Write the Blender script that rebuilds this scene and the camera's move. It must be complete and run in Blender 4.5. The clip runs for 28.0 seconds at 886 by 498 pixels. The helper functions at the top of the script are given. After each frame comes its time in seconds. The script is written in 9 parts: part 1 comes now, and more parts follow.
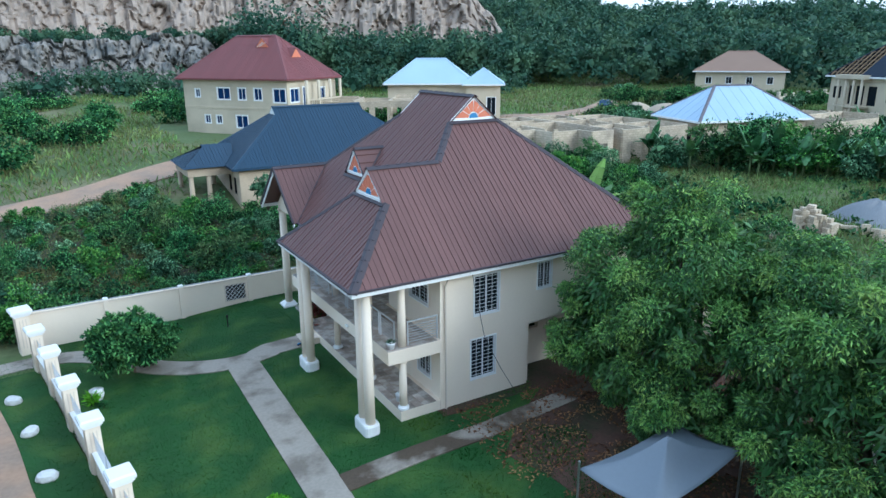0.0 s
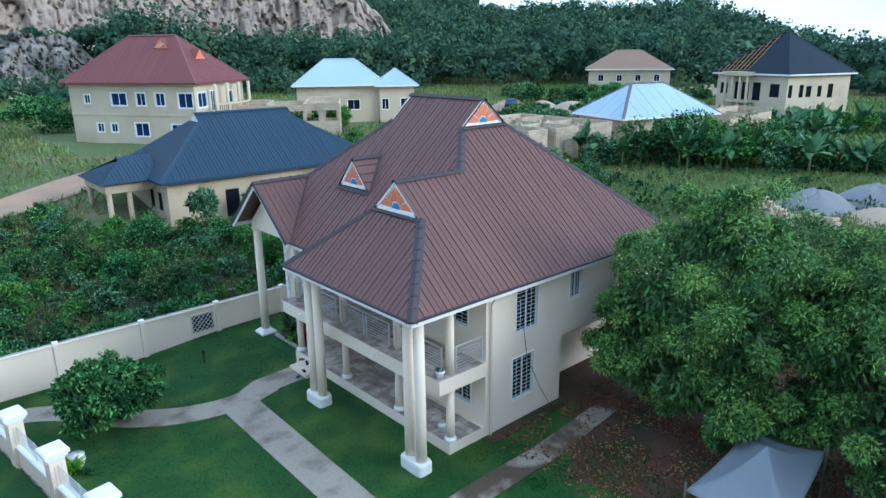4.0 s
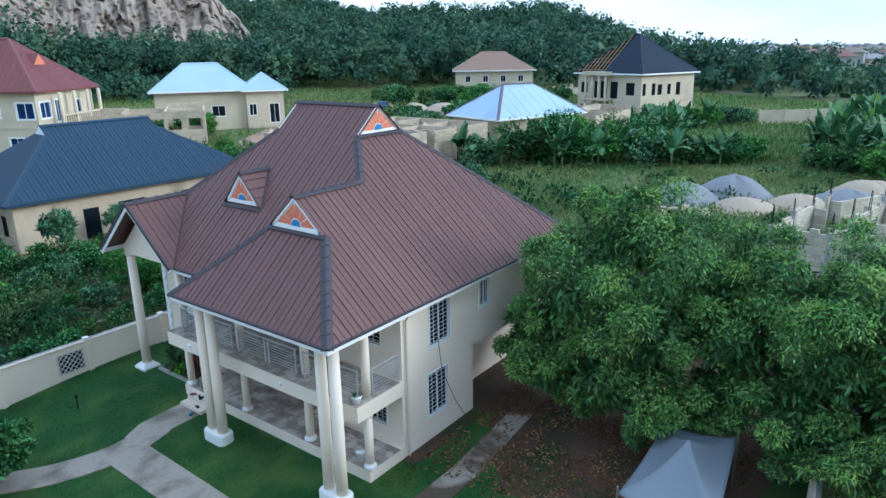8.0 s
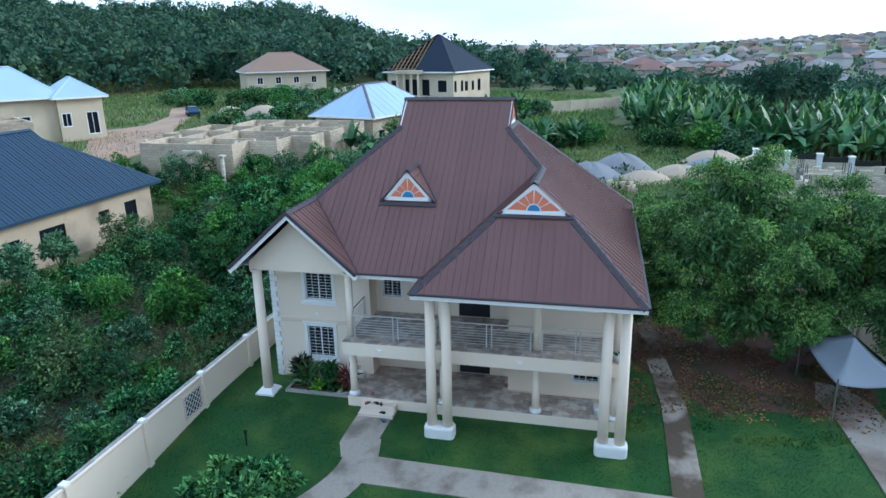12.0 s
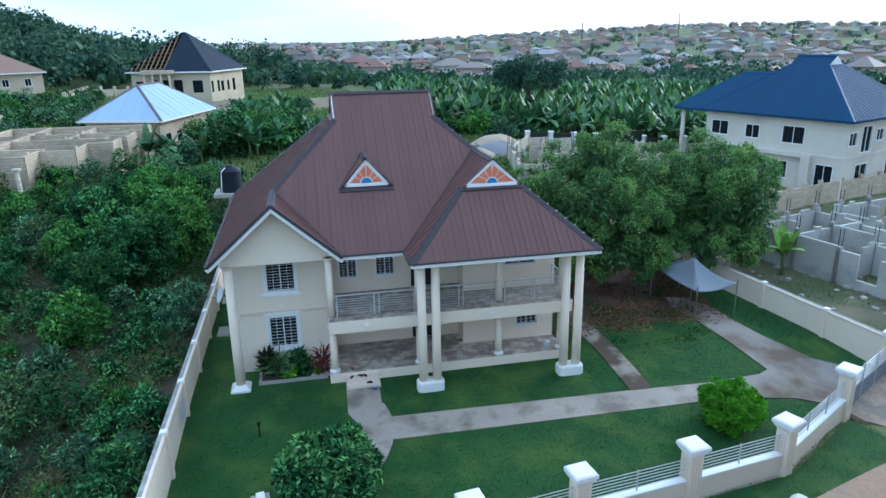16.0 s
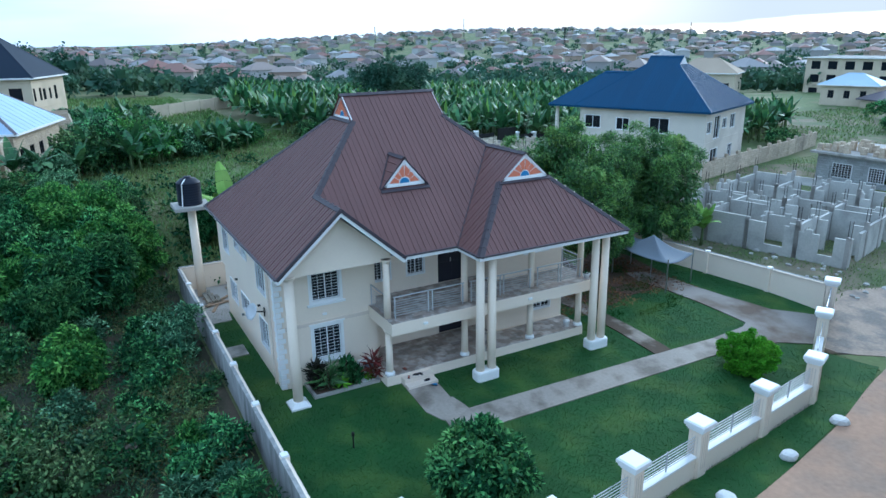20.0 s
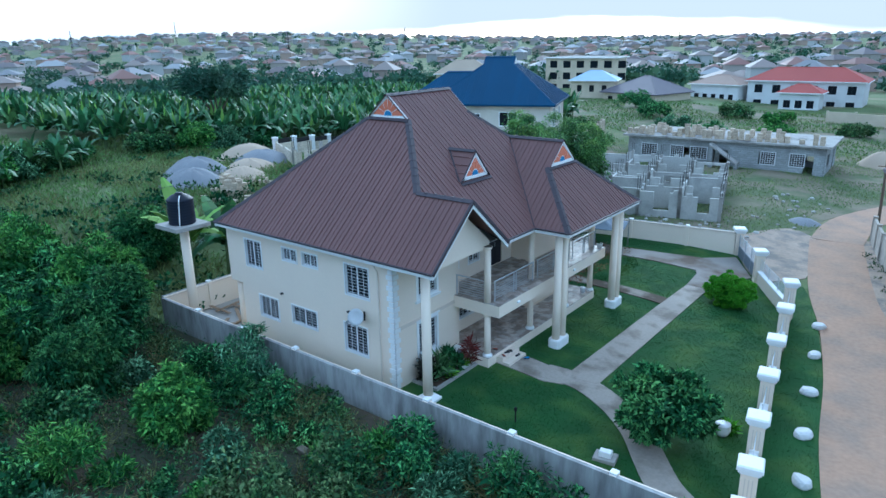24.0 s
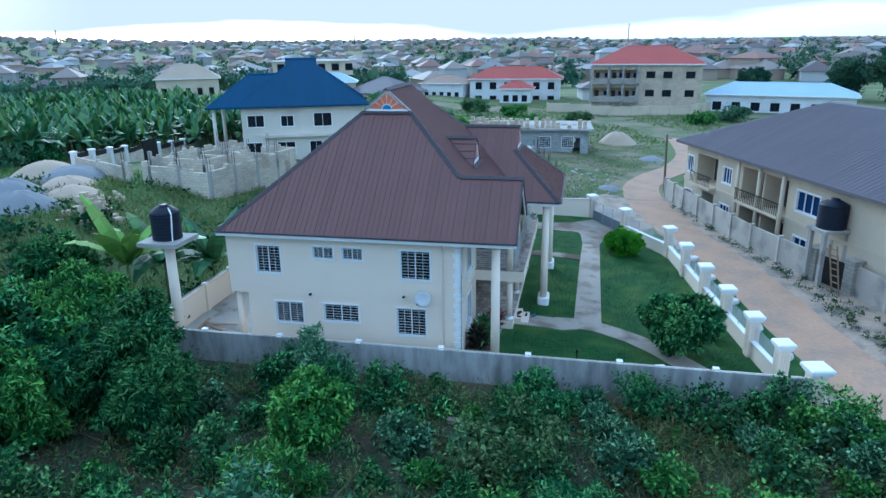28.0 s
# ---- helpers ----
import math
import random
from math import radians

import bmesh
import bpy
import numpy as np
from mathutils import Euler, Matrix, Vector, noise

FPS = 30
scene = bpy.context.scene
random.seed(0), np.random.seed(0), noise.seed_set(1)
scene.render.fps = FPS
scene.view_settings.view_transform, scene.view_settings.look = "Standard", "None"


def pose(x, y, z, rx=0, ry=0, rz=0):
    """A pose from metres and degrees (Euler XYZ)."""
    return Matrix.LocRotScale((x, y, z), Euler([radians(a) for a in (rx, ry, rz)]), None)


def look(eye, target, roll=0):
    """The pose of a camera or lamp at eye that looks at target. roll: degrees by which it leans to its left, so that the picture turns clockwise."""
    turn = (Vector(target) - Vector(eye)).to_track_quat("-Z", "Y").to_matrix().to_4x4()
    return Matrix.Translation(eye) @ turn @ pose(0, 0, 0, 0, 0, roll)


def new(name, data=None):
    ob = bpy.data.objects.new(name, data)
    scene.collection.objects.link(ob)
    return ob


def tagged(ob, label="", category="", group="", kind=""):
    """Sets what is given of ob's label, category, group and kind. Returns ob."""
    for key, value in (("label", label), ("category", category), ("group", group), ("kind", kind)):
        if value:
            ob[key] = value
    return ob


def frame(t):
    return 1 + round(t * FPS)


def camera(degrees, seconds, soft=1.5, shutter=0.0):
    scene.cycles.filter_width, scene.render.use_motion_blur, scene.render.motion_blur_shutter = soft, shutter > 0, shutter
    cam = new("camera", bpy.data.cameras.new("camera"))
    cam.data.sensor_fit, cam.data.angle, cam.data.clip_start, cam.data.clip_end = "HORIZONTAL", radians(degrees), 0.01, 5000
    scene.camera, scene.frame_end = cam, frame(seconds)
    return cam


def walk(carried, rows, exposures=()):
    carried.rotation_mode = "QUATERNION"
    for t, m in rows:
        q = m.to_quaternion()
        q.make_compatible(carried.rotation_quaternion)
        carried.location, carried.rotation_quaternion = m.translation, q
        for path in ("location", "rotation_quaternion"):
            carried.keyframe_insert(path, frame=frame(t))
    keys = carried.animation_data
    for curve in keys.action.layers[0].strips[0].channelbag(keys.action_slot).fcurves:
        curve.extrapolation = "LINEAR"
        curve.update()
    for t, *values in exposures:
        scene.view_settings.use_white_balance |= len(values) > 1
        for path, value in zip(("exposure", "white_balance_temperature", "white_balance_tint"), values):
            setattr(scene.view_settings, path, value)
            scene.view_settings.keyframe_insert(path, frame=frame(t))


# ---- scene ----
cam = camera(66.5, 28.0)
PATH = [
    # seconds, x, y, z, heading from +y towards +x, pitch, roll
    (0.0, 0.160, 0.692, 13.988, 30.882, -16.400, -0.40),
    (0.5, -0.548, 1.075, 13.979, 32.464, -16.383, -0.45),
    (1.0, -1.301, 1.539, 13.981, 33.781, -16.378, -0.49),
    (1.5, -2.077, 2.021, 13.981, 34.659, -16.386, -0.52),
    (2.0, -2.778, 2.532, 13.973, 35.604, -16.399, -0.55),
    (2.5, -3.315, 3.140, 13.969, 36.864, -16.415, -0.57),
    (4.5, -3.280, 6.402, 14.115, 43.267, -16.520, -0.68),
    (5.0, -3.220, 6.793, 14.154, 45.042, -16.504, -0.72),
    (5.5, -3.146, 7.056, 14.185, 46.690, -16.483, -0.76),
    (6.0, -3.087, 7.150, 14.195, 48.488, -16.469, -0.82),
    (6.5, -3.079, 7.198, 14.190, 50.244, -16.468, -0.88),
    (7.0, -3.162, 7.325, 14.182, 51.797, -16.481, -0.92),
    (7.5, -3.262, 7.418, 14.178, 52.562, -16.499, -0.95),
    (8.0, -3.309, 7.404, 14.181, 52.736, -16.523, -0.95),
    (8.5, -3.411, 7.606, 14.192, 52.885, -16.555, -0.93),
    (9.0, -3.893, 8.363, 14.207, 53.057, -16.591, -0.90),
    (9.5, -4.845, 9.833, 14.225, 53.292, -16.628, -0.87),
    (10.0, -6.218, 12.014, 14.242, 54.773, -16.665, -0.87),
    (10.5, -7.883, 14.668, 14.260, 57.517, -16.703, -0.89),
    (11.0, -9.571, 17.470, 14.276, 63.821, -16.741, -0.95),
    (11.5, -11.022, 20.013, 14.290, 70.411, -16.780, -1.02),
    (12.0, -12.272, 22.157, 14.301, 76.806, -16.824, -1.10),
    (12.5, -13.310, 23.953, 14.315, 82.526, -16.886, -1.16),
    (13.0, -14.104, 25.472, 14.337, 87.334, -16.976, -1.18),
    (13.5, -14.657, 26.791, 14.360, 91.469, -17.082, -1.16),
    (15.5, -15.745, 30.967, 14.454, 99.832, -17.354, -1.05),
    (16.0, -15.785, 31.859, 14.475, 101.487, -17.388, -1.01),
    (16.5, -15.782, 32.767, 14.485, 103.053, -17.391, -0.98),
    (17.0, -15.691, 33.729, 14.490, 104.627, -17.389, -0.95),
    (17.5, -15.474, 34.817, 14.496, 106.849, -17.387, -0.92),
    (18.0, -15.195, 36.018, 14.495, 109.441, -17.378, -0.89),
    (18.5, -14.853, 37.306, 14.487, 111.740, -17.358, -0.87),
    (19.0, -14.362, 38.687, 14.480, 114.042, -17.344, -0.86),
    (19.5, -13.737, 40.126, 14.481, 116.404, -17.339, -0.85),
    (20.0, -13.049, 41.612, 14.483, 118.740, -17.334, -0.84),
    (20.5, -12.270, 43.160, 14.480, 121.159, -17.324, -0.84),
    (21.0, -11.412, 44.743, 14.471, 123.873, -17.314, -0.84),
    (21.5, -10.475, 46.342, 14.466, 126.870, -17.305, -0.86),
    (23.5, -6.143, 52.496, 14.517, 138.800, -17.311, -1.00),
    (24.0, -4.795, 53.984, 14.518, 141.870, -17.325, -1.02),
    (24.5, -3.440, 55.364, 14.516, 144.853, -17.344, -1.02),
    (25.0, -1.933, 56.654, 14.523, 147.991, -17.368, -1.01),
    (25.5, -0.429, 57.886, 14.539, 151.071, -17.394, -1.00),
    (26.0, 1.109, 59.036, 14.550, 154.214, -17.412, -0.98),
    (26.5, 2.655, 60.090, 14.544, 157.507, -17.413, -0.95),
    (27.0, 4.252, 61.026, 14.519, 160.977, -17.402, -0.91),
    (27.5, 5.917, 61.819, 14.471, 164.747, -17.381, -0.84),
    (28.0, 7.556, 62.513, 14.398, 168.425, -17.350, -0.76),
]


def sight(x, y, z, heading, pitch, roll):
    h, p = radians(heading), radians(pitch)
    way = Vector((math.sin(h) * math.cos(p), math.cos(h) * math.cos(p), math.sin(p)))
    eye = Vector((x, y, z))
    return look(eye, eye + way, roll)


walk(cam, [(t, sight(*row)) for t, *row in PATH], exposures=[(0.0, 1.2, 5050, -2), (12.0, 1.2, 5100, 0), (20.0, 1.14, 4800, -2), (28.0, 1.14, 4520, -4)])

# ---- world and sun ----
world = bpy.data.worlds.new("sky")
scene.world = world
world.use_nodes = True
wn, wl = world.node_tree.nodes, world.node_tree.links
wn.clear()
sky = wn.new("ShaderNodeTexSky")
sky.sky_type, sky.sun_disc = "NISHITA", False
sky.sun_elevation, sky.sun_rotation = radians(12), radians(150)
sky.air_density, sky.dust_density, sky.ozone_density = 1.0, 3.0, 2.0
# a thin sheet of evening cloud drawn over the clear sky
tc = wn.new("ShaderNodeTexCoord")
mp = wn.new("ShaderNodeMapping")
mp.inputs["Scale"].default_value = (1.2, 1.2, 7.0)
cloud = wn.new("ShaderNodeTexNoise")
cloud.inputs["Scale"].default_value, cloud.inputs["Detail"].default_value = 1.6, 5.0
ramp = wn.new("ShaderNodeValToRGB")
ramp.color_ramp.elements[0].position, ramp.color_ramp.elements[1].position = 0.35, 0.68
ramp.color_ramp.elements[0].color = (7.3, 7.5, 7.9, 1)
ramp.color_ramp.elements[1].color = (4.5, 5.1, 6.3, 1)
mix = wn.new("ShaderNodeMix")
mix.data_type = "RGBA"
mix.inputs["Factor"].default_value = 0.6
# a grey-blue bank of cloud low in the south, over a clear strip at the horizon
sep = wn.new("ShaderNodeSeparateXYZ")
wl.new(tc.outputs["Generated"], sep.inputs[0])


def ranged(socket, lo, hi):
    r = wn.new("ShaderNodeMapRange")
    r.interpolation_type = "SMOOTHSTEP"
    r.inputs["From Min"].default_value, r.inputs["From Max"].default_value = lo, hi
    wl.new(socket, r.inputs["Value"])
    return r.outputs["Result"]


def product(p, q):
    m = wn.new("ShaderNodeMath")
    m.operation = "MULTIPLY"
    wl.new(p, m.inputs[0])
    wl.new(q, m.inputs[1])
    return m.outputs[0]


edge = wn.new("ShaderNodeMath")
edge.operation = "MULTIPLY_ADD"
edge.inputs[1].default_value = 0.10
wl.new(cloud.outputs["Fac"], edge.inputs[0])
wl.new(sep.outputs["Z"], edge.inputs[2])
bank = product(product(ranged(sep.outputs["Y"], -0.35, -0.8), ranged(edge.outputs[0], 0.056, 0.072)), ranged(sep.outputs["Z"], 0.5, 0.25))
banked = wn.new("ShaderNodeMix")
banked.data_type = "RGBA"
banked.inputs["B"].default_value = (3.3, 2.95, 2.75, 1)
bg = wn.new("ShaderNodeBackground")
bg.inputs["Strength"].default_value = 0.125
wo = wn.new("ShaderNodeOutputWorld")
wl.new(tc.outputs["Generated"], mp.inputs["Vector"])
wl.new(mp.outputs["Vector"], cloud.inputs["Vector"])
wl.new(cloud.outputs["Fac"], ramp.inputs["Fac"])
wl.new(sky.outputs["Color"], mix.inputs["A"])
wl.new(ramp.outputs["Color"], mix.inputs["B"])
wl.new(mix.outputs["Result"], banked.inputs["A"])
wl.new(bank, banked.inputs["Factor"])
wl.new(banked.outputs["Result"], bg.inputs["Color"])
wl.new(bg.outputs["Background"], wo.inputs["Surface"])

sun = bpy.data.lights.new("sun", "SUN")
sun.energy, sun.angle, sun.color = 1.1, radians(25), (1.0, 0.93, 0.86)
sun_ob = new("sun", sun)
sun_ob.matrix_world = look((0, 0, 80), (-22, 38, 62))

# ---- materials ----
def material(name, base, rough=0.8, metal=0.0, spread=0.12, grain=0.08, big=0.25, fine=9.0, bump=0.15, bump_scale=40.0,
             island=0.0, per_object=0.0, spec=0.4, second=None, second_scale=0.6, second_low=0.5, second_high=0.62):
    """A surface whose colour varies at a large and a fine scale, with a fine relief; second: stains of another colour."""
    m = bpy.data.materials.new(name)
    m.use_nodes = True
    n, l = m.node_tree.nodes, m.node_tree.links
    b = n["Principled BSDF"]
    b.inputs["Roughness"].default_value, b.inputs["Metallic"].default_value = rough, metal
    b.inputs["Specular IOR Level"].default_value = spec
    geo = n.new("ShaderNodeNewGeometry")
    wide, small = n.new("ShaderNodeTexNoise"), n.new("ShaderNodeTexNoise")
    wide.inputs["Scale"].default_value, wide.inputs["Detail"].default_value = big, 5.0
    small.inputs["Scale"].default_value, small.inputs["Detail"].default_value = fine, 4.0
    l.new(geo.outputs["Position"], wide.inputs["Vector"])
    l.new(geo.outputs["Position"], small.inputs["Vector"])

    def scaled(socket, size):
        a = n.new("ShaderNodeMath")
        a.operation = "MULTIPLY_ADD"
        a.inputs[1].default_value, a.inputs[2].default_value = 2 * size, 1 - size
        l.new(socket, a.inputs[0])
        return a.outputs[0]

    def times(p, q):
        a = n.new("ShaderNodeMath")
        a.operation = "MULTIPLY"
        l.new(p, a.inputs[0])
        l.new(q, a.inputs[1])
        return a.outputs[0]

    value = times(scaled(wide.outputs["Fac"], spread), scaled(small.outputs["Fac"], grain))
    if island:
        value = times(value, scaled(geo.outputs["Random Per Island"], island))
    if per_object:
        info = n.new("ShaderNodeObjectInfo")
        value = times(value, scaled(info.outputs["Random"], per_object))
    colour = None
    if second:
        stain = n.new("ShaderNodeTexNoise")
        stain.inputs["Scale"].default_value, stain.inputs["Detail"].default_value = second_scale, 6.0
        l.new(geo.outputs["Position"], stain.inputs["Vector"])
        r = n.new("ShaderNodeMapRange")
        r.inputs["From Min"].default_value, r.inputs["From Max"].default_value = second_low, second_high
        l.new(stain.outputs["Fac"], r.inputs["Value"])
        mx = n.new("ShaderNodeMix")
        mx.data_type = "RGBA"
        mx.inputs["A"].default_value, mx.inputs["B"].default_value = (*base, 1), (*second, 1)
        l.new(r.outputs["Result"], mx.inputs["Factor"])
        colour = mx.outputs["Result"]
    v = n.new("ShaderNodeVectorMath")
    v.operation = "SCALE"
    v.inputs[0].default_value = base
    if colour:
        l.new(colour, v.inputs[0])
    l.new(value, v.inputs["Scale"])
    l.new(v.outputs["Vector"], b.inputs["Base Color"])
    if bump:
        rel, bn = n.new("ShaderNodeTexNoise"), n.new("ShaderNodeBump")
        rel.inputs["Scale"].default_value, rel.inputs["Detail"].default_value = bump_scale, 3.0
        bn.inputs["Strength"].default_value, bn.inputs["Distance"].default_value = bump, 0.02
        l.new(geo.outputs["Position"], rel.inputs["Vector"])
        l.new(rel.outputs["Fac"], bn.inputs["Height"])
        l.new(bn.outputs["Normal"], b.inputs["Normal"])
    return m


CREAM = material("cream_paint", (0.80, 0.69, 0.56), 0.75, spread=0.05, grain=0.03, big=0.5, bump=0.08)
CREAM_DARK = material("cream_render", (0.68, 0.585, 0.485), 0.8, spread=0.07, grain=0.04, bump=0.1)
WHITE = material("white_paint", (0.80, 0.80, 0.79), 0.55, spread=0.04, grain=0.03, bump=0.05)
ROOF = material("brown_roof_sheet", (0.138, 0.069, 0.062), 0.48, spread=0.10, grain=0.06, big=0.6, per_object=0.06, bump=0.05, spec=0.35)
ROOF_CAP = material("brown_grey_flashing", (0.050, 0.040, 0.048), 0.6, spread=0.2, grain=0.1, bump=0.06)
NAVY = material("navy_roof_sheet", (0.012, 0.036, 0.070), 0.5, spread=0.12, grain=0.05, per_object=0.06, bump=0.04)
BLUE = material("blue_roof_sheet", (0.010, 0.052, 0.120), 0.6, spread=0.12, grain=0.05, per_object=0.06, bump=0.04, spec=0.2)
RED_ROOF = material("red_roof_sheet", (0.16, 0.045, 0.045), 0.5, spread=0.12, grain=0.05, per_object=0.06, bump=0.04)
RED_BRIGHT = material("bright_red_tile_roof", (0.33, 0.06, 0.045), 0.6, spread=0.12, grain=0.08, per_object=0.06)
ZINC = material("zinc_roof_sheet", (0.36, 0.47, 0.60), 0.45, 0.0, spread=0.12, grain=0.05, per_object=0.05, bump=0.04)
TAUPE_ROOF = material("taupe_roof_sheet", (0.235, 0.150, 0.105), 0.6, spread=0.12, grain=0.06, per_object=0.06)
GREY_ROOF = material("grey_brown_roof_sheet", (0.115, 0.10, 0.115), 0.6, spread=0.12, grain=0.05, per_object=0.06)
BLACK_ROOF = material("black_blue_roof_sheet", (0.010, 0.019, 0.036), 0.65, spread=0.12, grain=0.05, per_object=0.06, spec=0.2)
ORANGE = material("terracotta_paint", (0.62, 0.20, 0.11), 0.6, spread=0.06)
BLUE_PAINT = material("blue_paint", (0.05, 0.20, 0.42), 0.5, spread=0.06)
STEEL = material("stainless_steel", (0.42, 0.43, 0.45), 0.28, 0.9, spread=0.05, bump=0)
RAIL = material("brushed_grey_rail", (0.50, 0.51, 0.53), 0.5, 0.2, spread=0.05, bump=0)
DARK_BAR = material("black_iron", (0.02, 0.02, 0.022), 0.5, 0.3, spread=0.1, bump=0)
DARK_DOOR = material("dark_navy_door", (0.016, 0.018, 0.028), 0.4, spread=0.1)
ALU = material("white_aluminium", (0.78, 0.79, 0.80), 0.4, spread=0.03, bump=0)
CONCRETE = material("weathered_concrete", (0.34, 0.325, 0.30), 0.9, spread=0.2, grain=0.12, big=0.5, second=(0.10, 0.095, 0.085), second_scale=0.7, second_low=0.52, second_high=0.72, bump=0.3)
PATHCON = material("stained_path_concrete", (0.325, 0.285, 0.240), 0.92, spread=0.2, grain=0.2, big=0.6, second=(0.175, 0.148, 0.120), second_scale=0.9, second_low=0.48, second_high=0.66, bump=0.3)
BLOCK = material("sandcrete_block", (0.37, 0.345, 0.30), 0.92, spread=0.15, grain=0.12, per_object=0.10, island=0.10, bump=0.4, second=(0.22, 0.20, 0.17), second_scale=0.5, second_low=0.5, second_high=0.75)
BLOCK_GREY = material("grey_cement_block", (0.34, 0.35, 0.35), 0.92, spread=0.15, grain=0.12, per_object=0.10, island=0.10, bump=0.4, second=(0.2, 0.2, 0.2), second_scale=0.5, second_low=0.5, second_high=0.75)
BLOCK_PALE = material("pale_cement_block", (0.44, 0.435, 0.405), 0.92, spread=0.25, grain=0.2, per_object=0.10, bump=0.4, second=(0.27, 0.265, 0.25), second_scale=0.6, second_low=0.5, second_high=0.75)
TAN_WALL = material("tan_plaster", (0.47, 0.375, 0.27), 0.88, spread=0.16, grain=0.10, big=0.5, second=(0.33, 0.26, 0.19), second_scale=0.6, second_low=0.5, second_high=0.75)
BEIGE_WALL = material("beige_plaster", (0.56, 0.475, 0.35), 0.88, spread=0.12, grain=0.06, big=0.4, second=(0.42, 0.355, 0.265), second_scale=0.3, second_low=0.5, second_high=0.78)
WHITE_WALL = material("white_plaster", (0.66, 0.66, 0.66), 0.85, spread=0.10, grain=0.05, big=0.4, second=(0.5, 0.5, 0.5), second_scale=0.3, second_low=0.5, second_high=0.8)
GREY_WALL = material("stained_grey_render", (0.36, 0.36, 0.35), 0.92, spread=0.25, grain=0.2, big=0.9, second=(0.19, 0.19, 0.185), second_scale=2.4, second_low=0.42, second_high=0.72, bump=0.35)
TILE = material("brown_stone_tile", (0.30, 0.245, 0.205), 0.45, spread=0.15, grain=0.2, fine=6.0, per_object=0.28, island=0.0, second=(0.46, 0.415, 0.375), second_scale=2.6, second_low=0.46, second_high=0.60, bump=0.08)
BLOCK_CREAM = material("weathered_cream_block", (0.61, 0.54, 0.43), 0.92, spread=0.18, grain=0.12, per_object=0.12, bump=0.4, second=(0.45, 0.40, 0.33), second_scale=0.45, second_low=0.48, second_high=0.7)
BLOCK_TAN = material("warm_sandcrete_block", (0.58, 0.48, 0.36), 0.92, spread=0.15, grain=0.12, per_object=0.12, bump=0.4, second=(0.38, 0.32, 0.25), second_scale=0.4, second_low=0.5, second_high=0.75)
WORNPATH = material("soil_covered_concrete", (0.30, 0.26, 0.215), 0.95, spread=0.25, grain=0.25, big=0.6, second=(0.085, 0.062, 0.042), second_scale=0.55, second_low=0.42, second_high=0.54, bump=0.5)
DRIVE = material("dirty_drive_concrete", (0.265, 0.238, 0.210), 0.94, spread=0.2, grain=0.18, big=0.4, second=(0.120, 0.088, 0.064), second_scale=0.4, second_low=0.44, second_high=0.62, bump=0.4)
AGED_CREAM = material("stained_cream_plaster", (0.62, 0.57, 0.49), 0.85, spread=0.12, grain=0.06, big=0.4, second=(0.46, 0.42, 0.36), second_scale=0.35, second_low=0.5, second_high=0.75)
TAN_GREY = material("weathered_beige_render", (0.42, 0.385, 0.335), 0.92, spread=0.2, grain=0.14, big=0.6, second=(0.24, 0.225, 0.20), second_scale=0.8, second_low=0.48, second_high=0.7, bump=0.35)
DIRT = material("orange_laterite", (0.37, 0.24, 0.16), 0.97, spread=0.16, grain=0.22, big=0.3, fine=5.0, second=(0.29, 0.21, 0.155), second_scale=0.5, second_low=0.42, second_high=0.66, bump=0.4, bump_scale=9)
GRAVEL = material("grey_granite_chips", (0.215, 0.222, 0.238), 0.95, spread=0.15, grain=0.3, fine=14, bump=0.8, bump_scale=25)
SAND = material("pale_building_sand", (0.40, 0.32, 0.235), 0.95, spread=0.12, grain=0.1, bump=0.4, bump_scale=10)
ROCK = material("quarry_granite", (0.36, 0.295, 0.245), 0.95, spread=0.18, grain=0.28, big=0.14, fine=1.1, second=(0.23, 0.195, 0.165), second_scale=0.35, second_low=0.52, second_high=0.70, bump=1.0, bump_scale=1.6)
BARK = material("grey_brown_bark", (0.13, 0.10, 0.075), 0.95, spread=0.2, grain=0.25, bump=0.6, bump_scale=18)
TANK = material("black_polyethylene", (0.010, 0.014, 0.026), 0.5, spread=0.1, bump=0, spec=0.2)
CANVAS = material("grey_canvas", (0.17, 0.195, 0.23), 0.7, spread=0.08, grain=0.05, bump=0.1)
WOODLOG = material("sawn_wood", (0.27, 0.19, 0.12), 0.85, spread=0.2, grain=0.2)
FLOWERPOT = material("white_glaze", (0.75, 0.76, 0.78), 0.3, spread=0.05)
TERRAIN = material("rough_savanna_ground", (0.095, 0.130, 0.045), 0.98, spread=0.35, grain=0.35, big=0.12, fine=3.0, second=(0.21, 0.18, 0.105), second_scale=0.09, second_low=0.50, second_high=0.70, bump=0.8, bump_scale=6)
LAWN = material("mown_lawn", (0.019, 0.070, 0.013), 0.95, spread=0.35, grain=0.2, big=0.7, fine=14, second=(0.060, 0.112, 0.020), second_scale=0.6, second_low=0.46, second_high=0.72, bump=0.5, bump_scale=45)
BARE = material("leaf_littered_soil", (0.085, 0.046, 0.033), 0.98, spread=0.3, grain=0.4, big=0.5, fine=9, second=(0.030, 0.042, 0.016), second_scale=0.45, second_low=0.46, second_high=0.66, bump=0.8, bump_scale=25)


